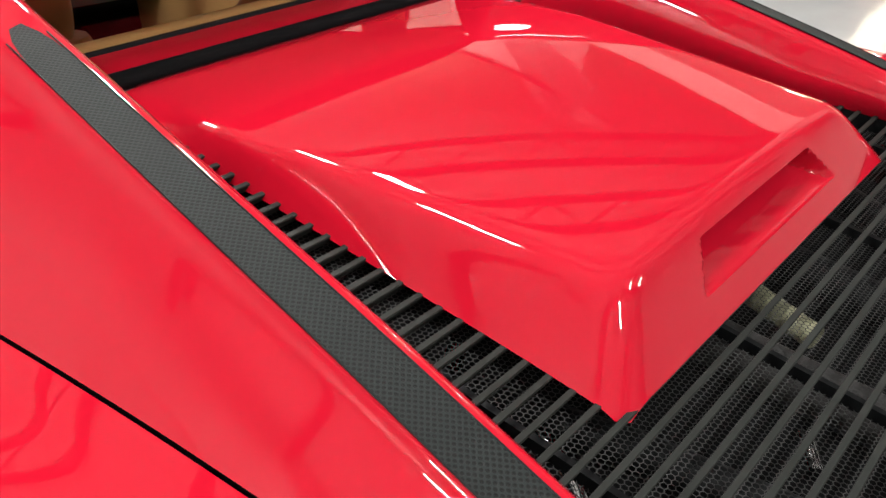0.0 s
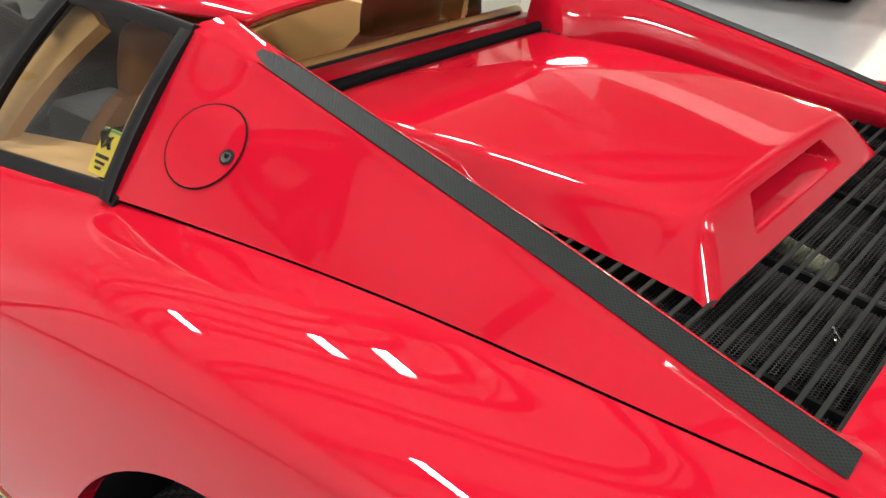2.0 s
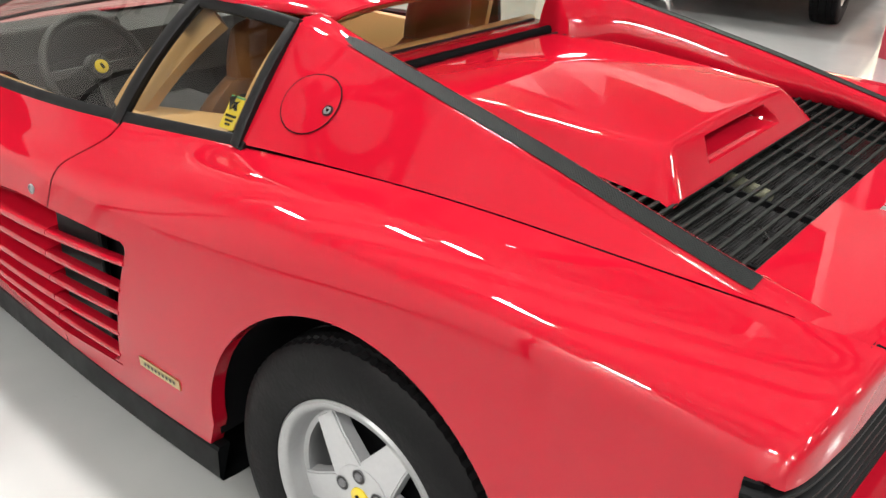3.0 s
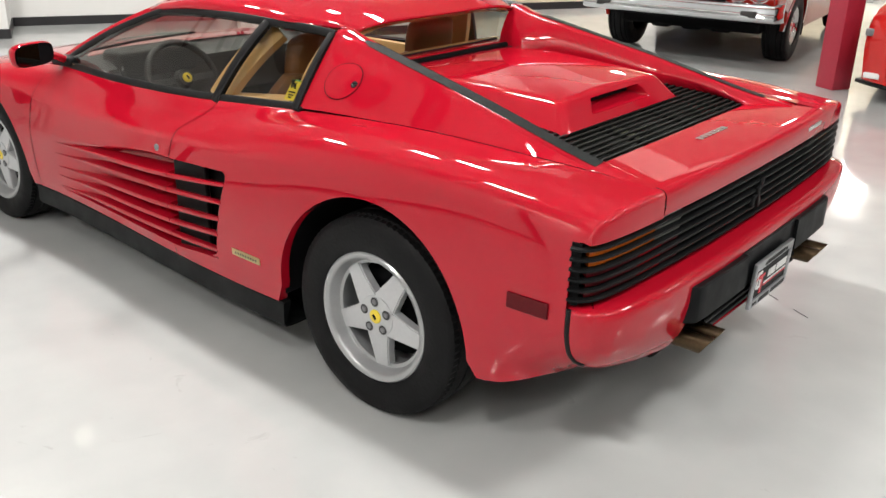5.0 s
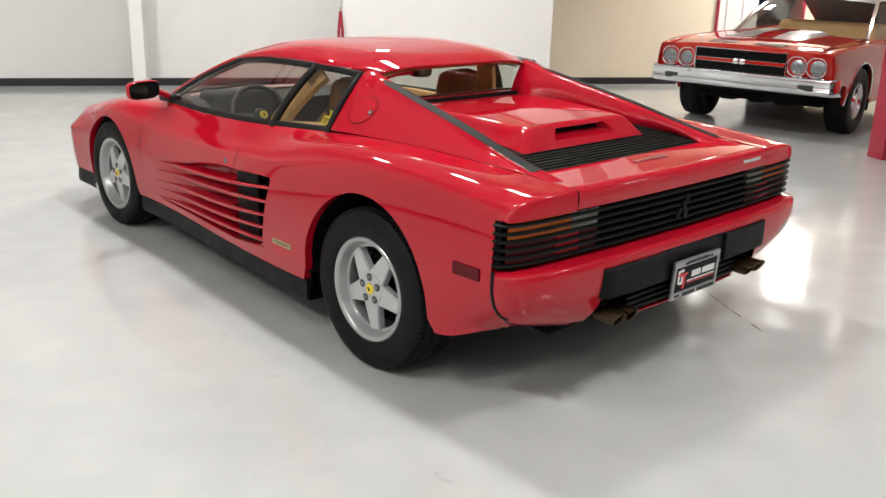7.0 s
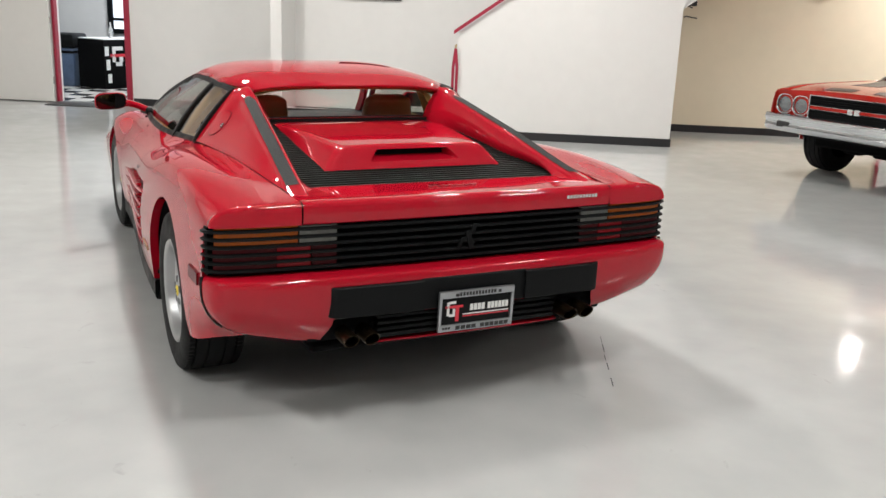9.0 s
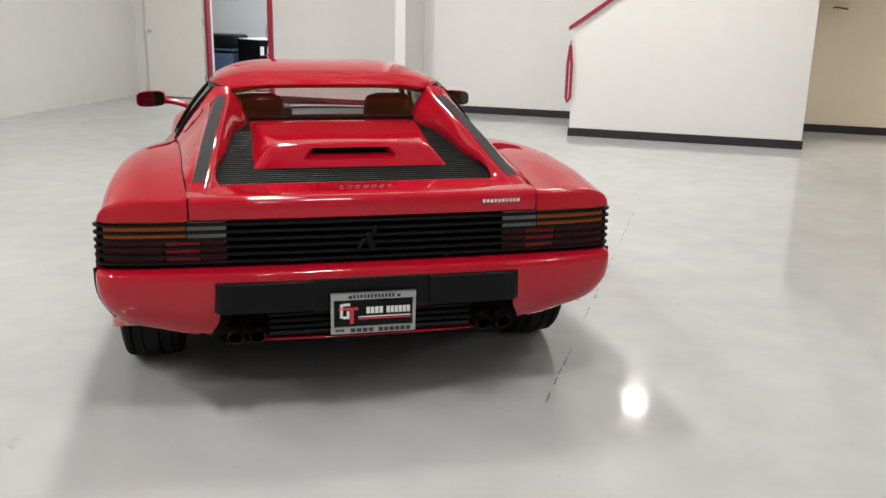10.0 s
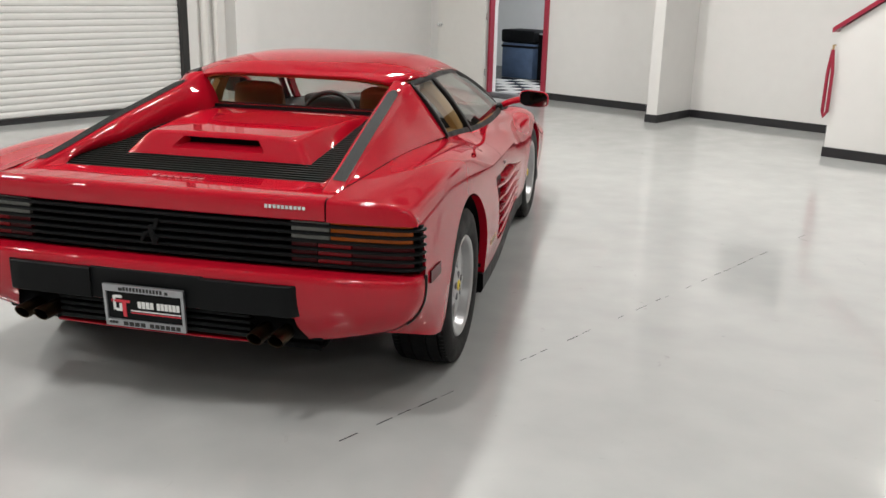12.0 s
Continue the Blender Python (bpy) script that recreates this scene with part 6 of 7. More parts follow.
me.materials.append(TILE_W)
for i in range(10):
    for j in range(11):
        if (i + j) % 2 == 0:
            ob = new("floor_tile", me)
            ob.parent = cf
            ob.location = hall(-6.6 + 0.305 * i, NF + 0.21 + 0.305 * j, -0.003)
tagged(hall_box("door_mat", DU0 + 0.02, DU1, NF - 0.45, NF - 0.04, 0.0, 0.012, CHARCOAL, 0.004), "dark grey doormat lying before the doorway", "mat")
ct = thing("cloth_table", "table under a black cloth with white and red printed blocks", "table")
CT = Matrix.Translation(hall(-5.49, 10.12)) @ TURNED @ Matrix.Rotation(radians(61), 4, "Z")
part("table_cloth", box_bm((0.0, 0.0, 0.005), (1.5, 0.62, 0.76), 0.012, 2, m=CT), BLACK_MATT, ct, "black table cloth")
part("table_top", box_bm((0.01, 0.01, 0.761), (1.49, 0.61, 0.775), 0.004, 1, m=CT), SHUTTER, ct)
for a0, a1, z0, z1, m_ in ((0.16, 0.22, 0.42, 0.66, WHITE_INK), (0.22, 0.36, 0.60, 0.66, WHITE_INK), (0.22, 0.34, 0.36, 0.42, WHITE_INK), (0.29, 0.36, 0.42, 0.50, WHITE_INK), (0.12, 0.56, 0.50, 0.545, RED_INK), (0.42, 0.49, 0.20, 0.50, RED_INK),
                           (0.02, 0.09, 0.52, 0.66, WHITE_INK), (0.04, 0.11, 0.30, 0.46, WHITE_INK), (0.06, 0.13, 0.10, 0.24, WHITE_INK), (0.62, 0.72, 0.44, 0.56, WHITE_INK), (0.75, 0.85, 0.44, 0.56, WHITE_INK), (0.88, 0.98, 0.44, 0.56, WHITE_INK), (0.40, 1.10, 0.36, 0.375, WHITE_INK)):
    part("print_block", box_bm((a0, -0.006, z0), (a1, -0.001, z1), m=CT), m_, ct, smooth=False)
bn = thing("storage_bin", "blue plastic bin with a dark lid standing on the tiles", "bin")
BIN_AND_GLOOM = mat("navy_plastic_and_gloom", (0.07, 0.11, 0.19), 0.3, noise_scale=8, vary=0.25)
part("bin_body", box_bm((-6.75, 10.35, 0.003), (-6.08, 10.85, 0.60), 0.03, 2, m=TURNED), BIN_AND_GLOOM, bn)
part("bin_band", box_bm((-6.76, 10.34, 0.52), (-6.07, 10.86, 0.56), 0.008, 1, m=TURNED), BLACK_MATT, bn)
part("bin_lid", box_bm((-6.77, 10.33, 0.60), (-6.06, 10.87, 0.82), 0.04, 2, m=TURNED), BLACK, bn)
sp = thing("spray_bottle", "slim metal bottle standing on the table", "bottle")
bm = lathe_bm([(0.0, 0.0), (0.035, 0.0), (0.035, 0.14), (0.012, 0.19), (0.012, 0.25), (0.0, 0.25)], 20, "z")
bmesh.ops.translate(bm, vec=CT @ Vector((0.35, 0.25, 0.775)), verts=bm.verts)
part("bottle_body", bm, CHROME, sp)
# window in the back room's far wall, with daylight beyond
DAY = mat("pale_daylight", (0.80, 0.88, 1.0), 0.5, emit=1.3)
wd = thing("window_1", "black-framed window with pale daylight outside", "window", kind="structure")
WN = BACK + 3.6
for lo, hi in (((-6.20, WN - 0.06, 0.78), (-6.11, WN - 0.002, 2.6)), ((-5.09, WN - 0.06, 0.78), (-5.0, WN - 0.002, 2.6)), ((-6.11, WN - 0.06, 0.78), (-5.09, WN - 0.002, 0.86)), ((-6.11, WN - 0.06, 2.52), (-5.09, WN - 0.002, 2.6)), ((-6.11, WN - 0.05, 1.0), (-5.09, WN - 0.002, 1.05))):
    part("window_frame", box_bm(lo, hi, 0.004, 1, m=TURNED), BLACK, wd)
part("window_backdrop", box_bm((-6.11, WN - 0.02, 0.86), (-5.09, WN - 0.004, 2.52), m=TURNED), DAY, wd, smooth=False)
# two short dark cable ends on the cream wall
for z0, l in ((1.49, 0.14), (1.62, 0.07)):
    cb = thing("cable_end", "short dark cable end sticking out of the cream wall", "cable", "loose cable ends")
    part("cable", tube_bm([hall(2.98, NF, z0), hall(3.0, NF - 0.03, z0 + 0.01), hall(3.0 + l, NF - 0.035, z0 - 0.01)], 0.008, 8), JOIST, cb)

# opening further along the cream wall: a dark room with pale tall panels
# walls reuse the bin's navy: the room's gloom is put into their colour
for nm, args, lab in (("side_room_wall", (EU0 - 1.2, EU1 + 1.2, BACK + 2.4, BACK + 2.5, 0, 3.0), "side room wall, its gloom given by navy colour"), ("side_room_left", (EU0 - 1.3, EU0 - 1.2, BACK, BACK + 2.5, 0, 3.0), "side wall of the side room, its gloom given by navy colour"), ("side_room_right", (EU1 + 1.2, EU1 + 1.3, BACK, BACK + 2.5, 0, 3.0), "end wall of the side room, its gloom given by navy colour")):
    tagged(hall_box(nm, *args, BIN_AND_GLOOM), lab, "wall", kind="structure")
tagged(hall_box("side_room_ceiling", EU0 - 1.3, EU1 + 1.3, BACK, BACK + 2.5, 3.0, 3.1, CEILING), "plain ceiling of the side room", "ceiling", kind="structure")
tagged(hall_box("side_room_floor", EU0 - 1.3, EU1 + 1.3, NF + 0.2, BACK + 2.5, -0.1, -0.002, FLOOR), "grey floor of the side room", "floor", kind="structure")
lk = thing("metal_locker", "pale grey metal lockers standing in the side room", "locker")
for k in range(3):
    part("locker_door", box_bm((EU0 + 0.35 + 0.28 * k, BACK + 0.6, 0.02), (EU0 + 0.35 + 0.28 * k + 0.27, BACK + 1.0, 2.1), 0.01, 1, m=TURNED), SHUTTER, lk)
bk = thing("workshop_shelf", "dark shelf with stored boxes in the side room", "shelf")
for k in range(4):
    part("shelf_board", box_bm((EU0 + 0.02, BACK + 0.7, 0.45 + 0.4 * k), (EU0 + 0.32, BACK + 1.1, 0.48 + 0.4 * k), m=TURNED), CHARCOAL, bk, smooth=False)
for k in (0, 1):
    part("shelf_post", box_bm((EU0 + 0.02 + 0.27 * k, BACK + 0.7, 0.0), (EU0 + 0.05 + 0.27 * k, BACK + 1.1, 1.7), m=TURNED), CHARCOAL, bk, smooth=False)

# thin broken joint line across the floor
JOINT = mat("joint_filler", (0.035, 0.035, 0.038), 0.6, noise_scale=30, vary=0.3)
jt = thing("floor_joint", "thin broken dark joint line in the epoxy floor", "joint", kind="structure")
random.seed(5)
d = -0.42
while d < 3.7:
    l = random.uniform(0.015, 0.11)
    w = random.uniform(0.0008, 0.0024)
    if random.random() < 0.62:
        part("joint_piece", box_bm((d, -w, 0.0002), (d + l, w, 0.0012), m=Matrix.Translation((0.825 + random.uniform(-0.004, 0.004), -0.62, 0)) @ Matrix.Rotation(math.atan2(2.09, 1.20), 4, "Z")), JOINT, jt, smooth=False)
    d += l + random.uniform(0.01, 0.10)

# open-web joists under the ceiling
for n in (-9.4, -7.6, -5.8, -4.0, -2.2, -0.4, 1.4, 3.2, 5.0, 6.5):
    jo = thing("ceiling_joist", "grey open-web steel joist under the ceiling", "joist", "open-web joists", kind="structure")
    zt_, zb_ = CEIL - 0.03, CEIL - 0.50
    part("top_chord", box_bm((UL, n - 0.05, zt_ - 0.05), (UR, n + 0.05, zt_ + 0.029), m=TURNED), JOIST, jo, smooth=False)
    part("bottom_chord", box_bm((UL, n - 0.05, zb_ - 0.03), (UR, n + 0.05, zb_ + 0.03), m=TURNED), JOIST, jo, smooth=False)
    bm = None
    u = UL
    up = True
    while u < UR - 0.4:
        a, c = (zb_, zt_ - 0.03) if up else (zt_ - 0.03, zb_)
        bm = tube_bm([hall(u, n, a), hall(u + 0.45, n, c)], 0.02, 6, bm=bm)
        u += 0.45
        up = not up
    part("web", bm, JOIST, jo)

# ---- the red muscle coupe under the gallery: built nose towards +y, then turned ----
COUPE_RED = mat("coupe_red_paint", (0.36, 0.014, 0.009), 0.4, spec=0.0, coat=1.0, noise_scale=3, vary=0.04, coat_rough=0.02)
LENS = mat("headlamp_glass", (0.22, 0.23, 0.24), 0.18, metal=0.8, coat=1.0, noise_scale=60, vary=0.1, bump=0.3, bump_scale=120)
BRIGHT = mat("worn_chrome", (0.72, 0.74, 0.76), 0.07, metal=1.0, noise_scale=5, vary=0.06, rough_vary=0.05)
STRIPE = mat("black_stripe_paint", (0.014, 0.014, 0.015), 0.4, spec=0.3, coat=0.25, noise_scale=5, vary=0.1)
coupe = thing("muscle_coupe", "red muscle coupe with black hood stripes and a chrome bumper", "car")
coupe.matrix_basis = Matrix.Translation((6.40, 2.26, 0)) @ Matrix.Rotation(radians(96.6), 4, "Z") @ Matrix.Scale(0.99, 4)
QY = [0.92, 0.70, 0.30, 0.0, -0.60, -1.60, -2.40, -2.85, -3.50, -4.05]
qw = curve_of(QY, [0.935, 0.950, 0.958, 0.958, 0.955, 0.955, 0.960, 0.965, 0.945, 0.890])
qs = curve_of(QY, [0.862, 0.895, 0.918, 0.925, 0.935, 0.935, 0.955, 0.965, 0.945, 0.900])


def coupe_low(y):
    z = 0.285 + 0.26 * smooth01((y - 0.40) / 0.05)
    for yc, r in ((0.0, 0.405), (-2.845, 0.40)):
        k = 1 - ((y - yc) / r) ** 2
        if k > 0:
            z = max(z, 0.335 + r * math.sqrt(k))
        elif abs(y - yc) <= r + 1e-6:
            z = max(z, 0.335)
    return z


def coupe_x(y, z):
    t = (z - 0.28) / (qs(y) - 0.28)
    return qw(y) - 0.05 * (1 - t) ** 2 * 0.9 - 0.05 * max(0, t - 0.55) ** 2 * 4


ys = sorted(set([round(v, 4) for c, r in ((0.0, 0.405), (-2.845, 0.40)) for v in [c + r * math.cos(math.pi * k / 24) for k in range(25)]] + [round(0.92 - 0.08 * k, 4) for k in range(63)]))
ys = [y for y in ys if -4.05 <= y <= 0.92]
rows = []
for y in ys:
    zb, top = coupe_low(y), qs(y)
    row = [Vector((coupe_x(y, zb) - 0.04, y, zb))]
    for z in [0.285, 0.36, 0.44, 0.52, 0.58, 0.585, 0.66, 0.74, 0.80]:
        zz = min(max(z, zb), top - 0.05)
        row.append(Vector((coupe_x(y, zz), y, zz)))
    row += [Vector((coupe_x(y, top - 0.03), y, top - 0.025)), Vector((qw(y) - 0.055, y, top - 0.004)), Vector((qw(y) - 0.09, y, top)), Vector((qw(y) - 0.20, y, top + 0.004))]
    rows.append(row)
half = grid_bm(rows, (0.4, 0.5))
for sgn in (1, -1):
    ob = part("wing", half.copy() if sgn == 1 else mirrored(half), COUPE_RED, coupe)
    ob.modifiers.new("thickness", "SOLIDIFY").thickness = 0.008
half.free()


def hood_z(x, y):
    w = qw(y) - 0.20
    return qs(y) + 0.004 + 0.03 * (1 - (x / w) ** 2) + 0.035 * smooth01((0.42 - abs(x)) / 0.12) * smooth01((0.45 - y) / 0.5)


rows = [[Vector((q * (qw(y) - 0.20), y, hood_z(q * (qw(y) - 0.20), y))) for q in [lerp(-1, 1, j / 28) for j in range(29)]] for y in [lerp(0.92, -0.50, k / 24) for k in range(25)]]
rows.insert(0, [p + Vector((0, 0.004, -0.05)) for p in rows[0]])
part("hood", grid_bm(rows, (0, 0.5)), COUPE_RED, coupe, "red hood with a raised centre")
for sgn in (1, -1):
    for y0, y1 in ((0.86, 0.74), (0.46, -0.48)):
        rows = [[Vector((sgn * x, y, hood_z(x, y) + 0.003)) for x in [lerp(0.10, 0.40, j / 8) for j in range(9)]] for y in [lerp(y0, y1, k / 14) for k in range(15)]]
        part("hood_stripe", grid_bm(rows, (0, 0.5)), STRIPE, coupe, "broad black hood stripe")
rows = [[Vector((q * (qw(y) - 0.20), y, qs(y) + 0.006 + 0.015 * (1 - q * q))) for q in [lerp(-1, 1, j / 10) for j in range(11)]] for y in (-2.75, -3.2, -3.7, -4.05)]
part("boot_lid", grid_bm(rows, (0, 0.5)), COUPE_RED, coupe)
part("coupe_cowl", box_bm((-0.74, -0.62, 0.90), (0.74, -0.49, 0.945), 0.01, 1), BLACK, coupe)
# nose panel, grille, lamps
rows = [[Vector((q * 0.905, 0.925 - 0.03 * abs(q) ** 3 - d, z)) for q in [lerp(-1, 1, j / 16) for j in range(17)]] for d, z in ((0.0, 0.858), (0.0, 0.835), (0.012, 0.615), (0.03, 0.555))]
part("nose_panel", grid_bm(rows, (0, 0.3)), COUPE_RED, coupe)
grl = thing("front_grille", "", "")
grl.parent = coupe
grl["label"] = "black grille in a chrome frame with a red bar"
part("grille_panel", box_bm((-0.475, 0.915, 0.6200), (0.475, 0.935, 0.8400), 0.004, 1), BLACK_MATT, grl)
for k in range(10):
    z = 0.635 + 0.021 * k
    if abs(z - 0.730) > 0.02:
        part("grille_bar", box_bm((-0.465, 0.932, z - 0.003), (0.465, 0.943, z + 0.003)), BLACK, grl, smooth=False)
for lo, hi in (((-0.485, 0.92, 0.8380), (0.485, 0.946, 0.8480)), ((-0.485, 0.92, 0.6110), (0.485, 0.946, 0.6210)), ((-0.487, 0.92, 0.6110), (-0.477, 0.946, 0.8480)), ((0.477, 0.92, 0.6110), (0.487, 0.946, 0.8480)), ((-0.47, 0.93, 0.7450), (0.47, 0.950, 0.7500)), ((-0.47, 0.93, 0.7090), (0.47, 0.950, 0.7140))):
    part("grille_trim", box_bm(lo, hi, 0.002, 1), CHROME, grl)
part("grille_centre_bar", box_bm((-0.47, 0.93, 0.7150), (0.47, 0.947, 0.7440), 0.003, 1), COUPE_RED, grl)
for x in (-0.065, 0.005):
    part("emblem_bar", box_bm((x, 0.946, 0.7030), (x + 0.058, 0.956, 0.7570), 0.008, 2), CHROME, grl, "plain chrome emblem bar")
for x in (-0.775, -0.585, 0.585, 0.775):
    hl = thing("headlamp", "", "")
    hl.parent = coupe
    hl["label"] = "round headlamp in a chrome bezel"
    bz = lathe_bm([(0.093, -0.005), (0.096, 0.012), (0.093, 0.020), (0.087, 0.018), (0.083, 0.008), (0.081, -0.01)], 36, "y")
    for v in bz.verts:
        k = 1.0 + 0.10 * abs(math.sin(2 * math.atan2(v.co.z, v.co.x)))
        v.co.x, v.co.z = v.co.x * k, v.co.z * k
    bmesh.ops.translate(bz, vec=(x, 0.922 - 0.02 * (abs(x) / 0.8) ** 2, 0.730), verts=bz.verts)
    part("bezel", bz, CHROME, hl)
    ln = lathe_bm([(0.0, 0.014), (0.03, 0.012), (0.055, 0.006), (0.074, -0.002), (0.082, -0.006)], 36, "y")
    bmesh.ops.translate(ln, vec=(x, 0.922 - 0.02 * (abs(x) / 0.8) ** 2, 0.730), verts=ln.verts)
    part("lens", ln, LENS, hl)
# chrome bumper
rows = []
for k in range(41):
    q = lerp(-1, 1, k / 40)
    wrap = max(0.0, abs(q) - 0.93) / 0.07
    x = math.copysign(min(abs(q) / 0.93, 1.0) * 0.975 + 0.014 * min(1, wrap), q)
    y = 1.005 - 0.05 * abs(q) ** 3 - 0.17 * wrap
    v = 0.018 * max(0, 1 - abs(q) / 0.3)
    rows.append([Vector((x, y + d, z)) for d, z in ((-0.06, 0.634), (-0.014, 0.633), (0.003, 0.622), (0.010, 0.600), (0.004, 0.575), (-0.006, 0.556), (-0.004, 0.535), (0.004, 0.515), (-0.002, 0.490), (-0.022, 0.470), (-0.05, 0.460), (-0.09, 0.458))])
part("front_bumper", grid_bm(rows, (0, 0.45)), BRIGHT, coupe, "chrome front bumper")
for sgn in (1, -1):
    part("parking_lamp", box_bm((sgn * 0.64, 0.965, 0.505), (sgn * 0.79, 0.993, 0.565), 0.008, 2), CHARCOAL, coupe, "rectangular parking lamp")
part("bumper_slot", box_bm((-0.10, 0.992, 0.5750), (0.10, 1.010, 0.5910), 0.004, 1), BLACK_MATT, coupe)
part("chin", box_bm((-0.62, 0.45, 0.43), (0.62, 0.86, 0.56), 0.03, 2), BLACK_MATT, coupe)
for x in (-0.3, 0.0, 0.32):
    part("crossmember", box_bm((x - 0.10, 0.05, 0.26), (x + 0.10, 0.40, 0.36), 0.03, 2), BLACK_MATT, coupe)
part("chassis", box_bm((-0.72, -3.9, 0.29), (0.72, 0.45, 0.40), 0.02, 1), BLACK_MATT, coupe)
# cabin: screen, pillars, black roof
base = [Vector((q * 0.74, -0.60 + 0.10 * (1 - q * q), 0.935)) for q in [lerp(-1, 1, j / 12) for j in range(13)]]
head = [Vector((q * 0.60, -1.22 + 0.06 * (1 - q * q), 1.305 + 0.02 * (1 - q * q))) for q in [lerp(-1, 1, j / 12) for j in range(13)]]
g = part("coupe_windscreen", grid_bm([[a.lerp(c, t) + Vector((0, 0.03 * math.sin(math.pi * t), 0.0)) for a, c in zip(base, head)] for t in [k / 8 for k in range(9)]], (0, 0.6)), GLASS_CLEAR, coupe, "raked windscreen")
g.visible_shadow = False
for sgn in (1, -1):
    part("screen_pillar", tube_bm([(sgn * 0.755, -0.60, 0.925), (sgn * 0.69, -0.90, 1.13), (sgn * 0.615, -1.23, 1.31)], 0.022, 10), CHROME, coupe)
    rows = [[Vector((sgn * lerp(0.80, 0.64, t), y, lerp(0.94, 1.30, t))) for y in (lerp(-0.62, -1.25, t), -1.6, lerp(-2.3, -2.05, t))] for t in (0, 0.5, 1)]
    g = part("coupe_side_glass", grid_bm(rows), GLASS, coupe)
    g.visible_shadow = False
    rows = [[Vector((sgn * lerp(0.82, 0.62, t), y, lerp(0.94, 1.31, t))) for y in (lerp(-2.3, -2.05, t), lerp(-3.0, -2.3, t))] for t in (0, 0.33, 0.66, 1)]
    part("rear_quarter", grid_bm(rows), STRIPE, coupe)
    # chrome arch trim
    for yc, r in ((0.0, 0.405), (-2.845, 0.40)):
        pts = []
        for k in range(25):
            a = math.pi * k / 24
            yy, zz = yc + r * math.cos(a), 0.335 + r * math.sin(a)
            pts.append((sgn * (coupe_x(yy, zz) + 0.003), yy, zz))
        part("arch_trim", tube_bm(pts, 0.008, 8), CHROME, coupe)
        rows = []
        for k in range(17):
            a = math.pi * (0.2 + 0.9 * k / 16)
            rows.append([Vector((sgn * x, yc + (r + 0.01) * math.cos(a), 0.335 + r * math.sin(a))) for x in (0.93, 0.55)])
        part("coupe_well", grid_bm(rows), BLACK_MATT, coupe)
        cw = thing("wheel", "", "")
        cw.parent = coupe
        cw.matrix_basis = Matrix.Translation((sgn * 0.815, yc, 0.345)) @ (Matrix.Identity(4) if sgn > 0 else Matrix.Rotation(math.pi, 4, "Z"))
        cw["label"] = "chrome spoked wheel with a wide black tyre"
        part("tyre", tyre_bm(0.345, 0.250, 0.19), RUBBER, cw)
        part("rim", lathe_bm([(0.192, 0.06), (0.195, 0.098), (0.188, 0.104), (0.178, 0.09), (0.165, 0.05), (0.16, 0.02)], 48, "x"), CHROME, cw)
        for k in range(5):
            bm = box_bm((0.045, -0.026, 0.05), (0.075, 0.026, 0.168), 0.008, 2, m=Matrix.Rotation(2 * math.pi * k / 5, 4, "X"))
            part("spoke", bm, CHROME, cw)
        part("hub", lathe_bm([(0.0, 0.095), (0.03, 0.09), (0.055, 0.07), (0.062, 0.04)], 28, "x"), CHROME, cw)
        part("wheel_back", lathe_bm([(0.0, 0.0), (0.17, 0.0)], 28, "x"), BLACK_MATT, cw)
rows = [[Vector((q * w, y, z + 0.03 * (1 - q * q))) for q in [lerp(-1, 1, j / 12) for j in range(13)]] for y, z, w in ((-1.20, 1.300, 0.615), (-1.35, 1.325, 0.63), (-1.7, 1.335, 0.63), (-2.05, 1.32, 0.62), (-2.3, 1.27, 0.60), (-2.95, 0.965, 0.62))]
part("coupe_roof", grid_bm(rows, (0, 0.9)), STRIPE, coupe, "black roof")
part("coupe_bench", box_bm((-0.62, -1.85, 0.45), (0.62, -1.55, 1.06), 0.07, 3), TAN, coupe, "tan bench seat")
part("coupe_cabin", box_bm((-0.74, -2.6, 0.36), (0.74, -0.62, 0.60)), CHARCOAL, coupe, smooth=False)
part("coupe_dash", box_bm((-0.70, -0.92, 0.66), (0.70, -0.62, 0.90), 0.04, 2), CHARCOAL, coupe)

# ---- third car, of which a front corner shows beyond the post ----
roadster = thing("red_coupe", "bright red sports coupe with a black front splitter", "car")
roadster.matrix_basis = Matrix.Translation((4.93, -0.53, 0)) @ Matrix.Rotation(radians(86), 4, "Z")
SCARLET = mat("scarlet_paint", (0.48, 0.010, 0.008), 0.4, spec=0.0, coat=1.0, noise_scale=3, vary=0.04, coat_rough=0.02)
RYS = [0.0, -0.10, -0.30, -0.55, -0.9, -1.3, -1.8, -2.6, -3.4, -4.2]
rw_ = curve_of(RYS, [0.60, 0.80, 0.88, 0.91, 0.925, 0.92, 0.91, 0.93, 0.93, 0.85])
rt_ = curve_of(RYS, [0.60, 0.66, 0.72, 0.78, 0.83, 0.86, 0.89, 0.92, 0.93, 0.88])
rows = []
for y in [lerp(0.0, -4.2, k / 60) for k in range(61)]:
    w, t = rw_(y), rt_(y)
    zb = 0.17
    k = 1 - ((y + 0.92) / 0.37) ** 2
    if k > 0:
        zb = 0.33 + 0.37 * math.sqrt(k)
    row = []
    for z in (0.17, 0.25, 0.32, 0.40, 0.50, 0.60):
        zz = max(z, zb) if z < t - 0.08 else t - 0.08
        row.append(Vector((w - 0.03 * abs(zz - 0.45) / 0.3, y, min(zz, t - 0.05))))
    row += [Vector((w - 0.03, y, t - 0.04)), Vector((w - 0.10, y, t - 0.005)), Vector((w * 0.6, y, t + 0.01)), Vector((0, y, t + 0.02))]
    rows.append(row)
rh = grid_bm(rows, (0, 0.4))
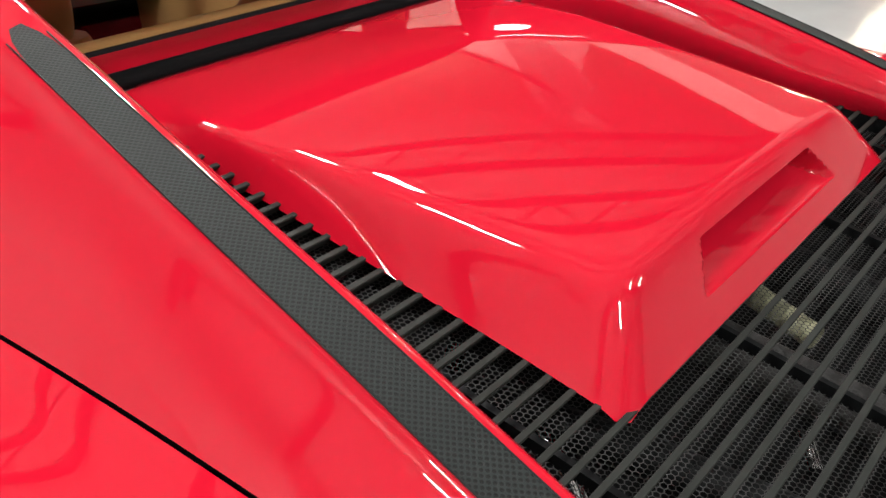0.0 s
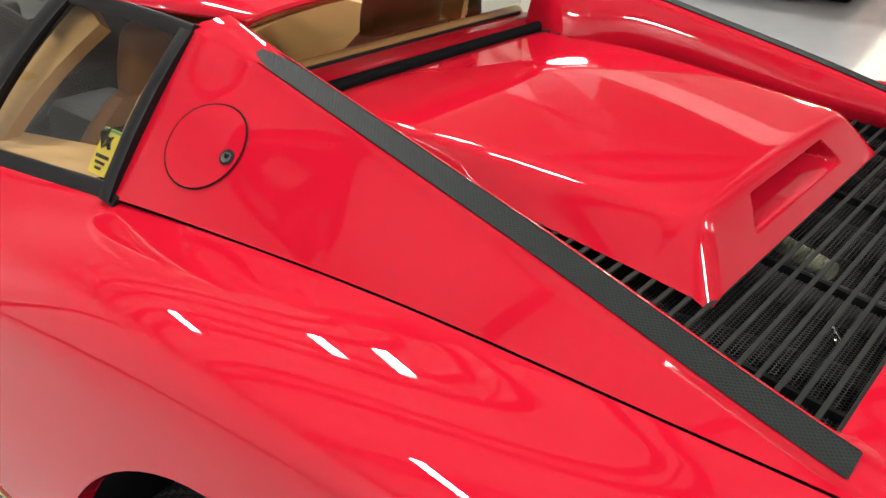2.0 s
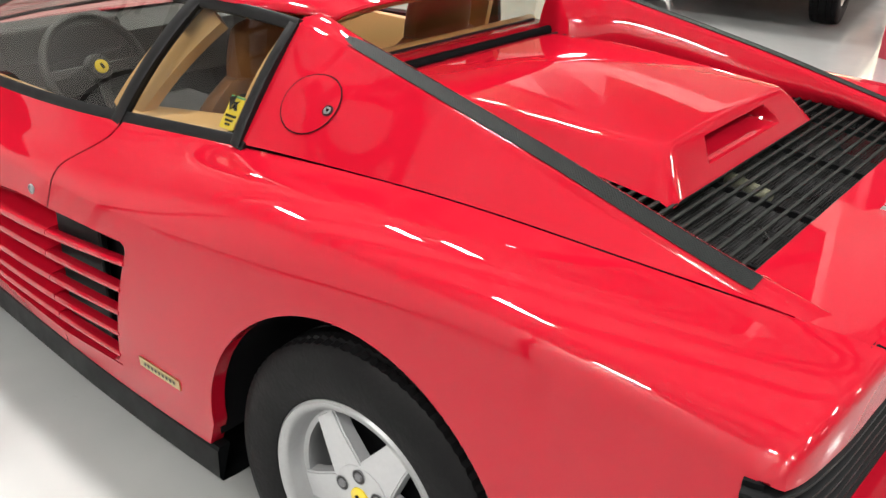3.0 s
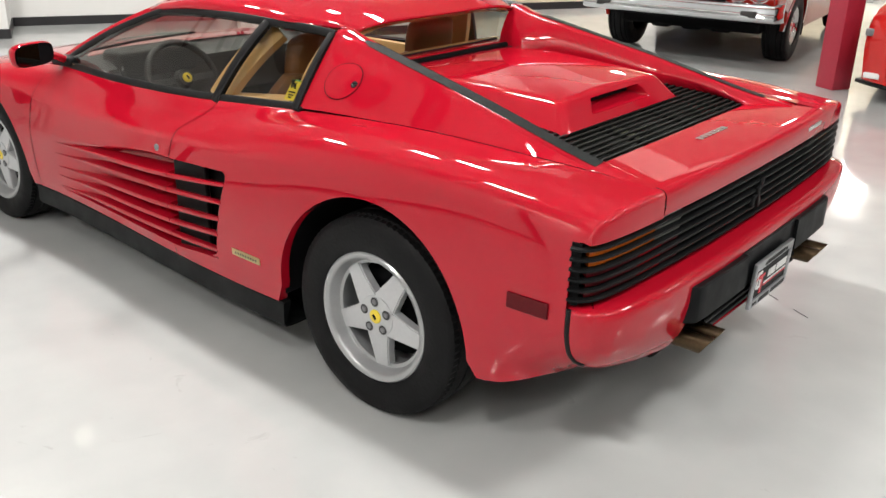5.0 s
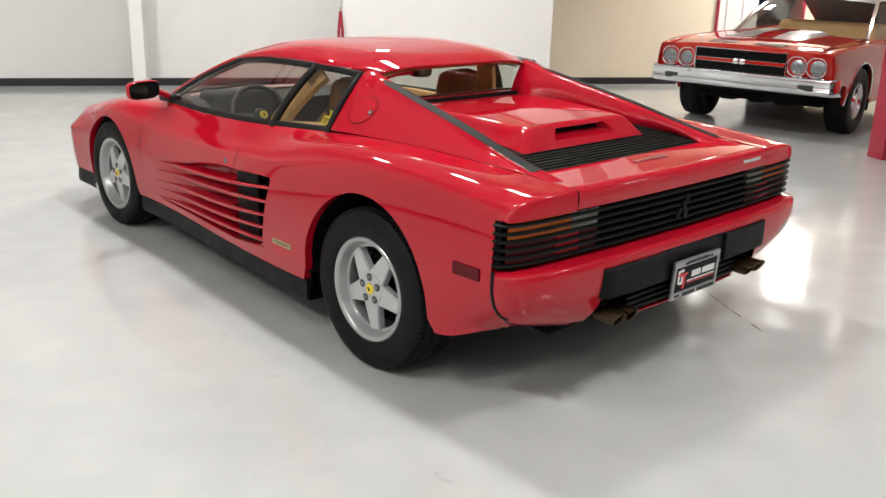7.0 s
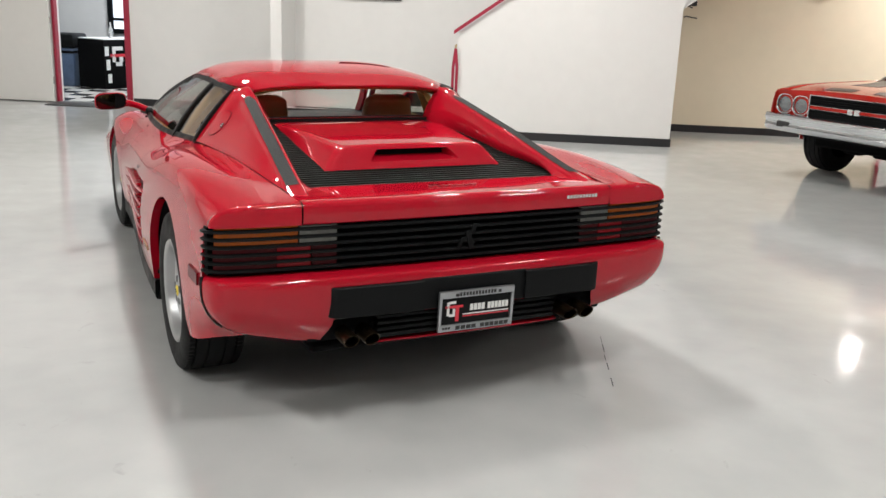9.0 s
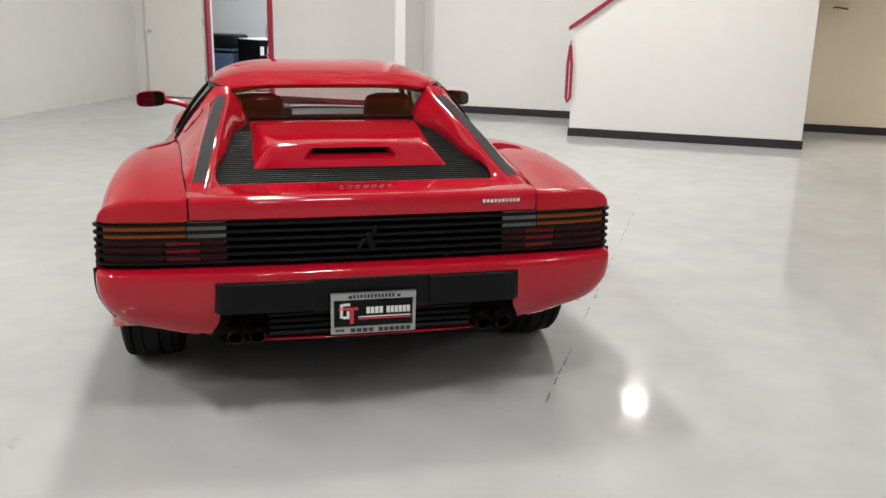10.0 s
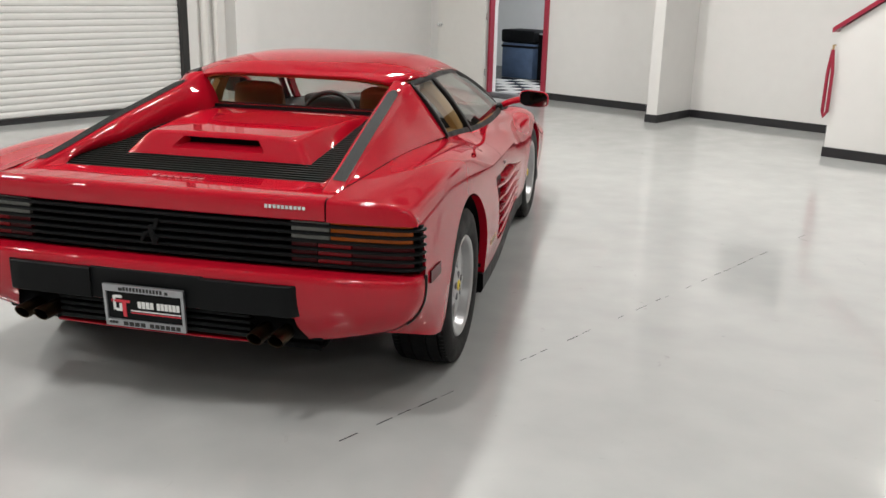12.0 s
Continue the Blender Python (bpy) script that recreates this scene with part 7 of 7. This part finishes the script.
for sgn in (1, -1):
    part("body_side", rh.copy() if sgn == 1 else mirrored(rh), SCARLET, roadster)
    sw_ = thing("wheel", "", "")
    sw_.parent = roadster
    sw_.matrix_basis = Matrix.Translation((sgn * 0.79, -0.92, 0.33)) @ (Matrix.Identity(4) if sgn > 0 else Matrix.Rotation(math.pi, 4, "Z"))
    part("tyre", tyre_bm(0.33, 0.23, 0.22), RUBBER, sw_)
    part("rim", lathe_bm([(0.0, 0.07), (0.06, 0.07), (0.12, 0.06), (0.20, 0.07), (0.222, 0.10)], 40, "x"), SILVER, sw_)
    part("corner_lamp", box_bm((sgn * 0.70, -0.13, 0.52), (sgn * 0.845, -0.10, 0.58), 0.01, 2), SILVER_DARK, roadster)
    part("lower_slot", box_bm((sgn * 0.52, -0.07, 0.20), (sgn * 0.78, -0.035, 0.245), 0.008, 2), WHITE_INK, roadster, "pale slotted lower intake")
rh.free()
rows = [[Vector((q * 0.60, 0.0 + 0.03 * (1 - q * q), z)) for q in (-1, -0.5, 0, 0.5, 1)] for z in (0.17, 0.4, 0.62)]
part("front_panel", grid_bm(rows), SCARLET, roadster)
rows = []
for k in range(25):
    q = lerp(-1, 1, k / 24)
    y = 0.06 - 0.24 * abs(q) ** 3
    rows.append([Vector((q * 0.88, y, z)) for z in (0.135, 0.16)] + [Vector((q * 0.84, y - 0.2, 0.165)), Vector((q * 0.84, y - 0.2, 0.13))])
bm = grid_bm(rows, closed=True)
bmesh.ops.holes_fill(bm, edges=bm.edges, sides=0)
bmesh.ops.recalc_face_normals(bm, faces=bm.faces)
part("splitter", bm, BLACK, roadster, "black front splitter")
rows = [[Vector((q * w, y, z)) for q in (-1, -0.5, 0, 0.5, 1)] for y, z, w in ((-1.35, 0.87, 0.72), (-1.9, 1.18, 0.58), (-2.6, 1.22, 0.56), (-3.5, 0.95, 0.60))]
part("canopy", grid_bm(rows, (0, 0.5)), STRIPE, roadster, "dark cabin roof")
part("floorpan", box_bm((-0.75, -4.0, 0.14), (0.75, -0.2, 0.2)), BLACK_MATT, roadster, smooth=False)
for sgn in (1, -1):
    sw_ = thing("wheel", "", "")
    sw_.parent = roadster
    sw_.matrix_basis = Matrix.Translation((sgn * 0.80, -3.45, 0.33)) @ (Matrix.Identity(4) if sgn > 0 else Matrix.Rotation(math.pi, 4, "Z"))
    part("tyre", tyre_bm(0.33, 0.23, 0.22), RUBBER, sw_)
    part("rim", lathe_bm([(0.0, 0.07), (0.06, 0.07), (0.12, 0.06), (0.20, 0.07), (0.222, 0.10)], 40, "x"), SILVER, sw_)
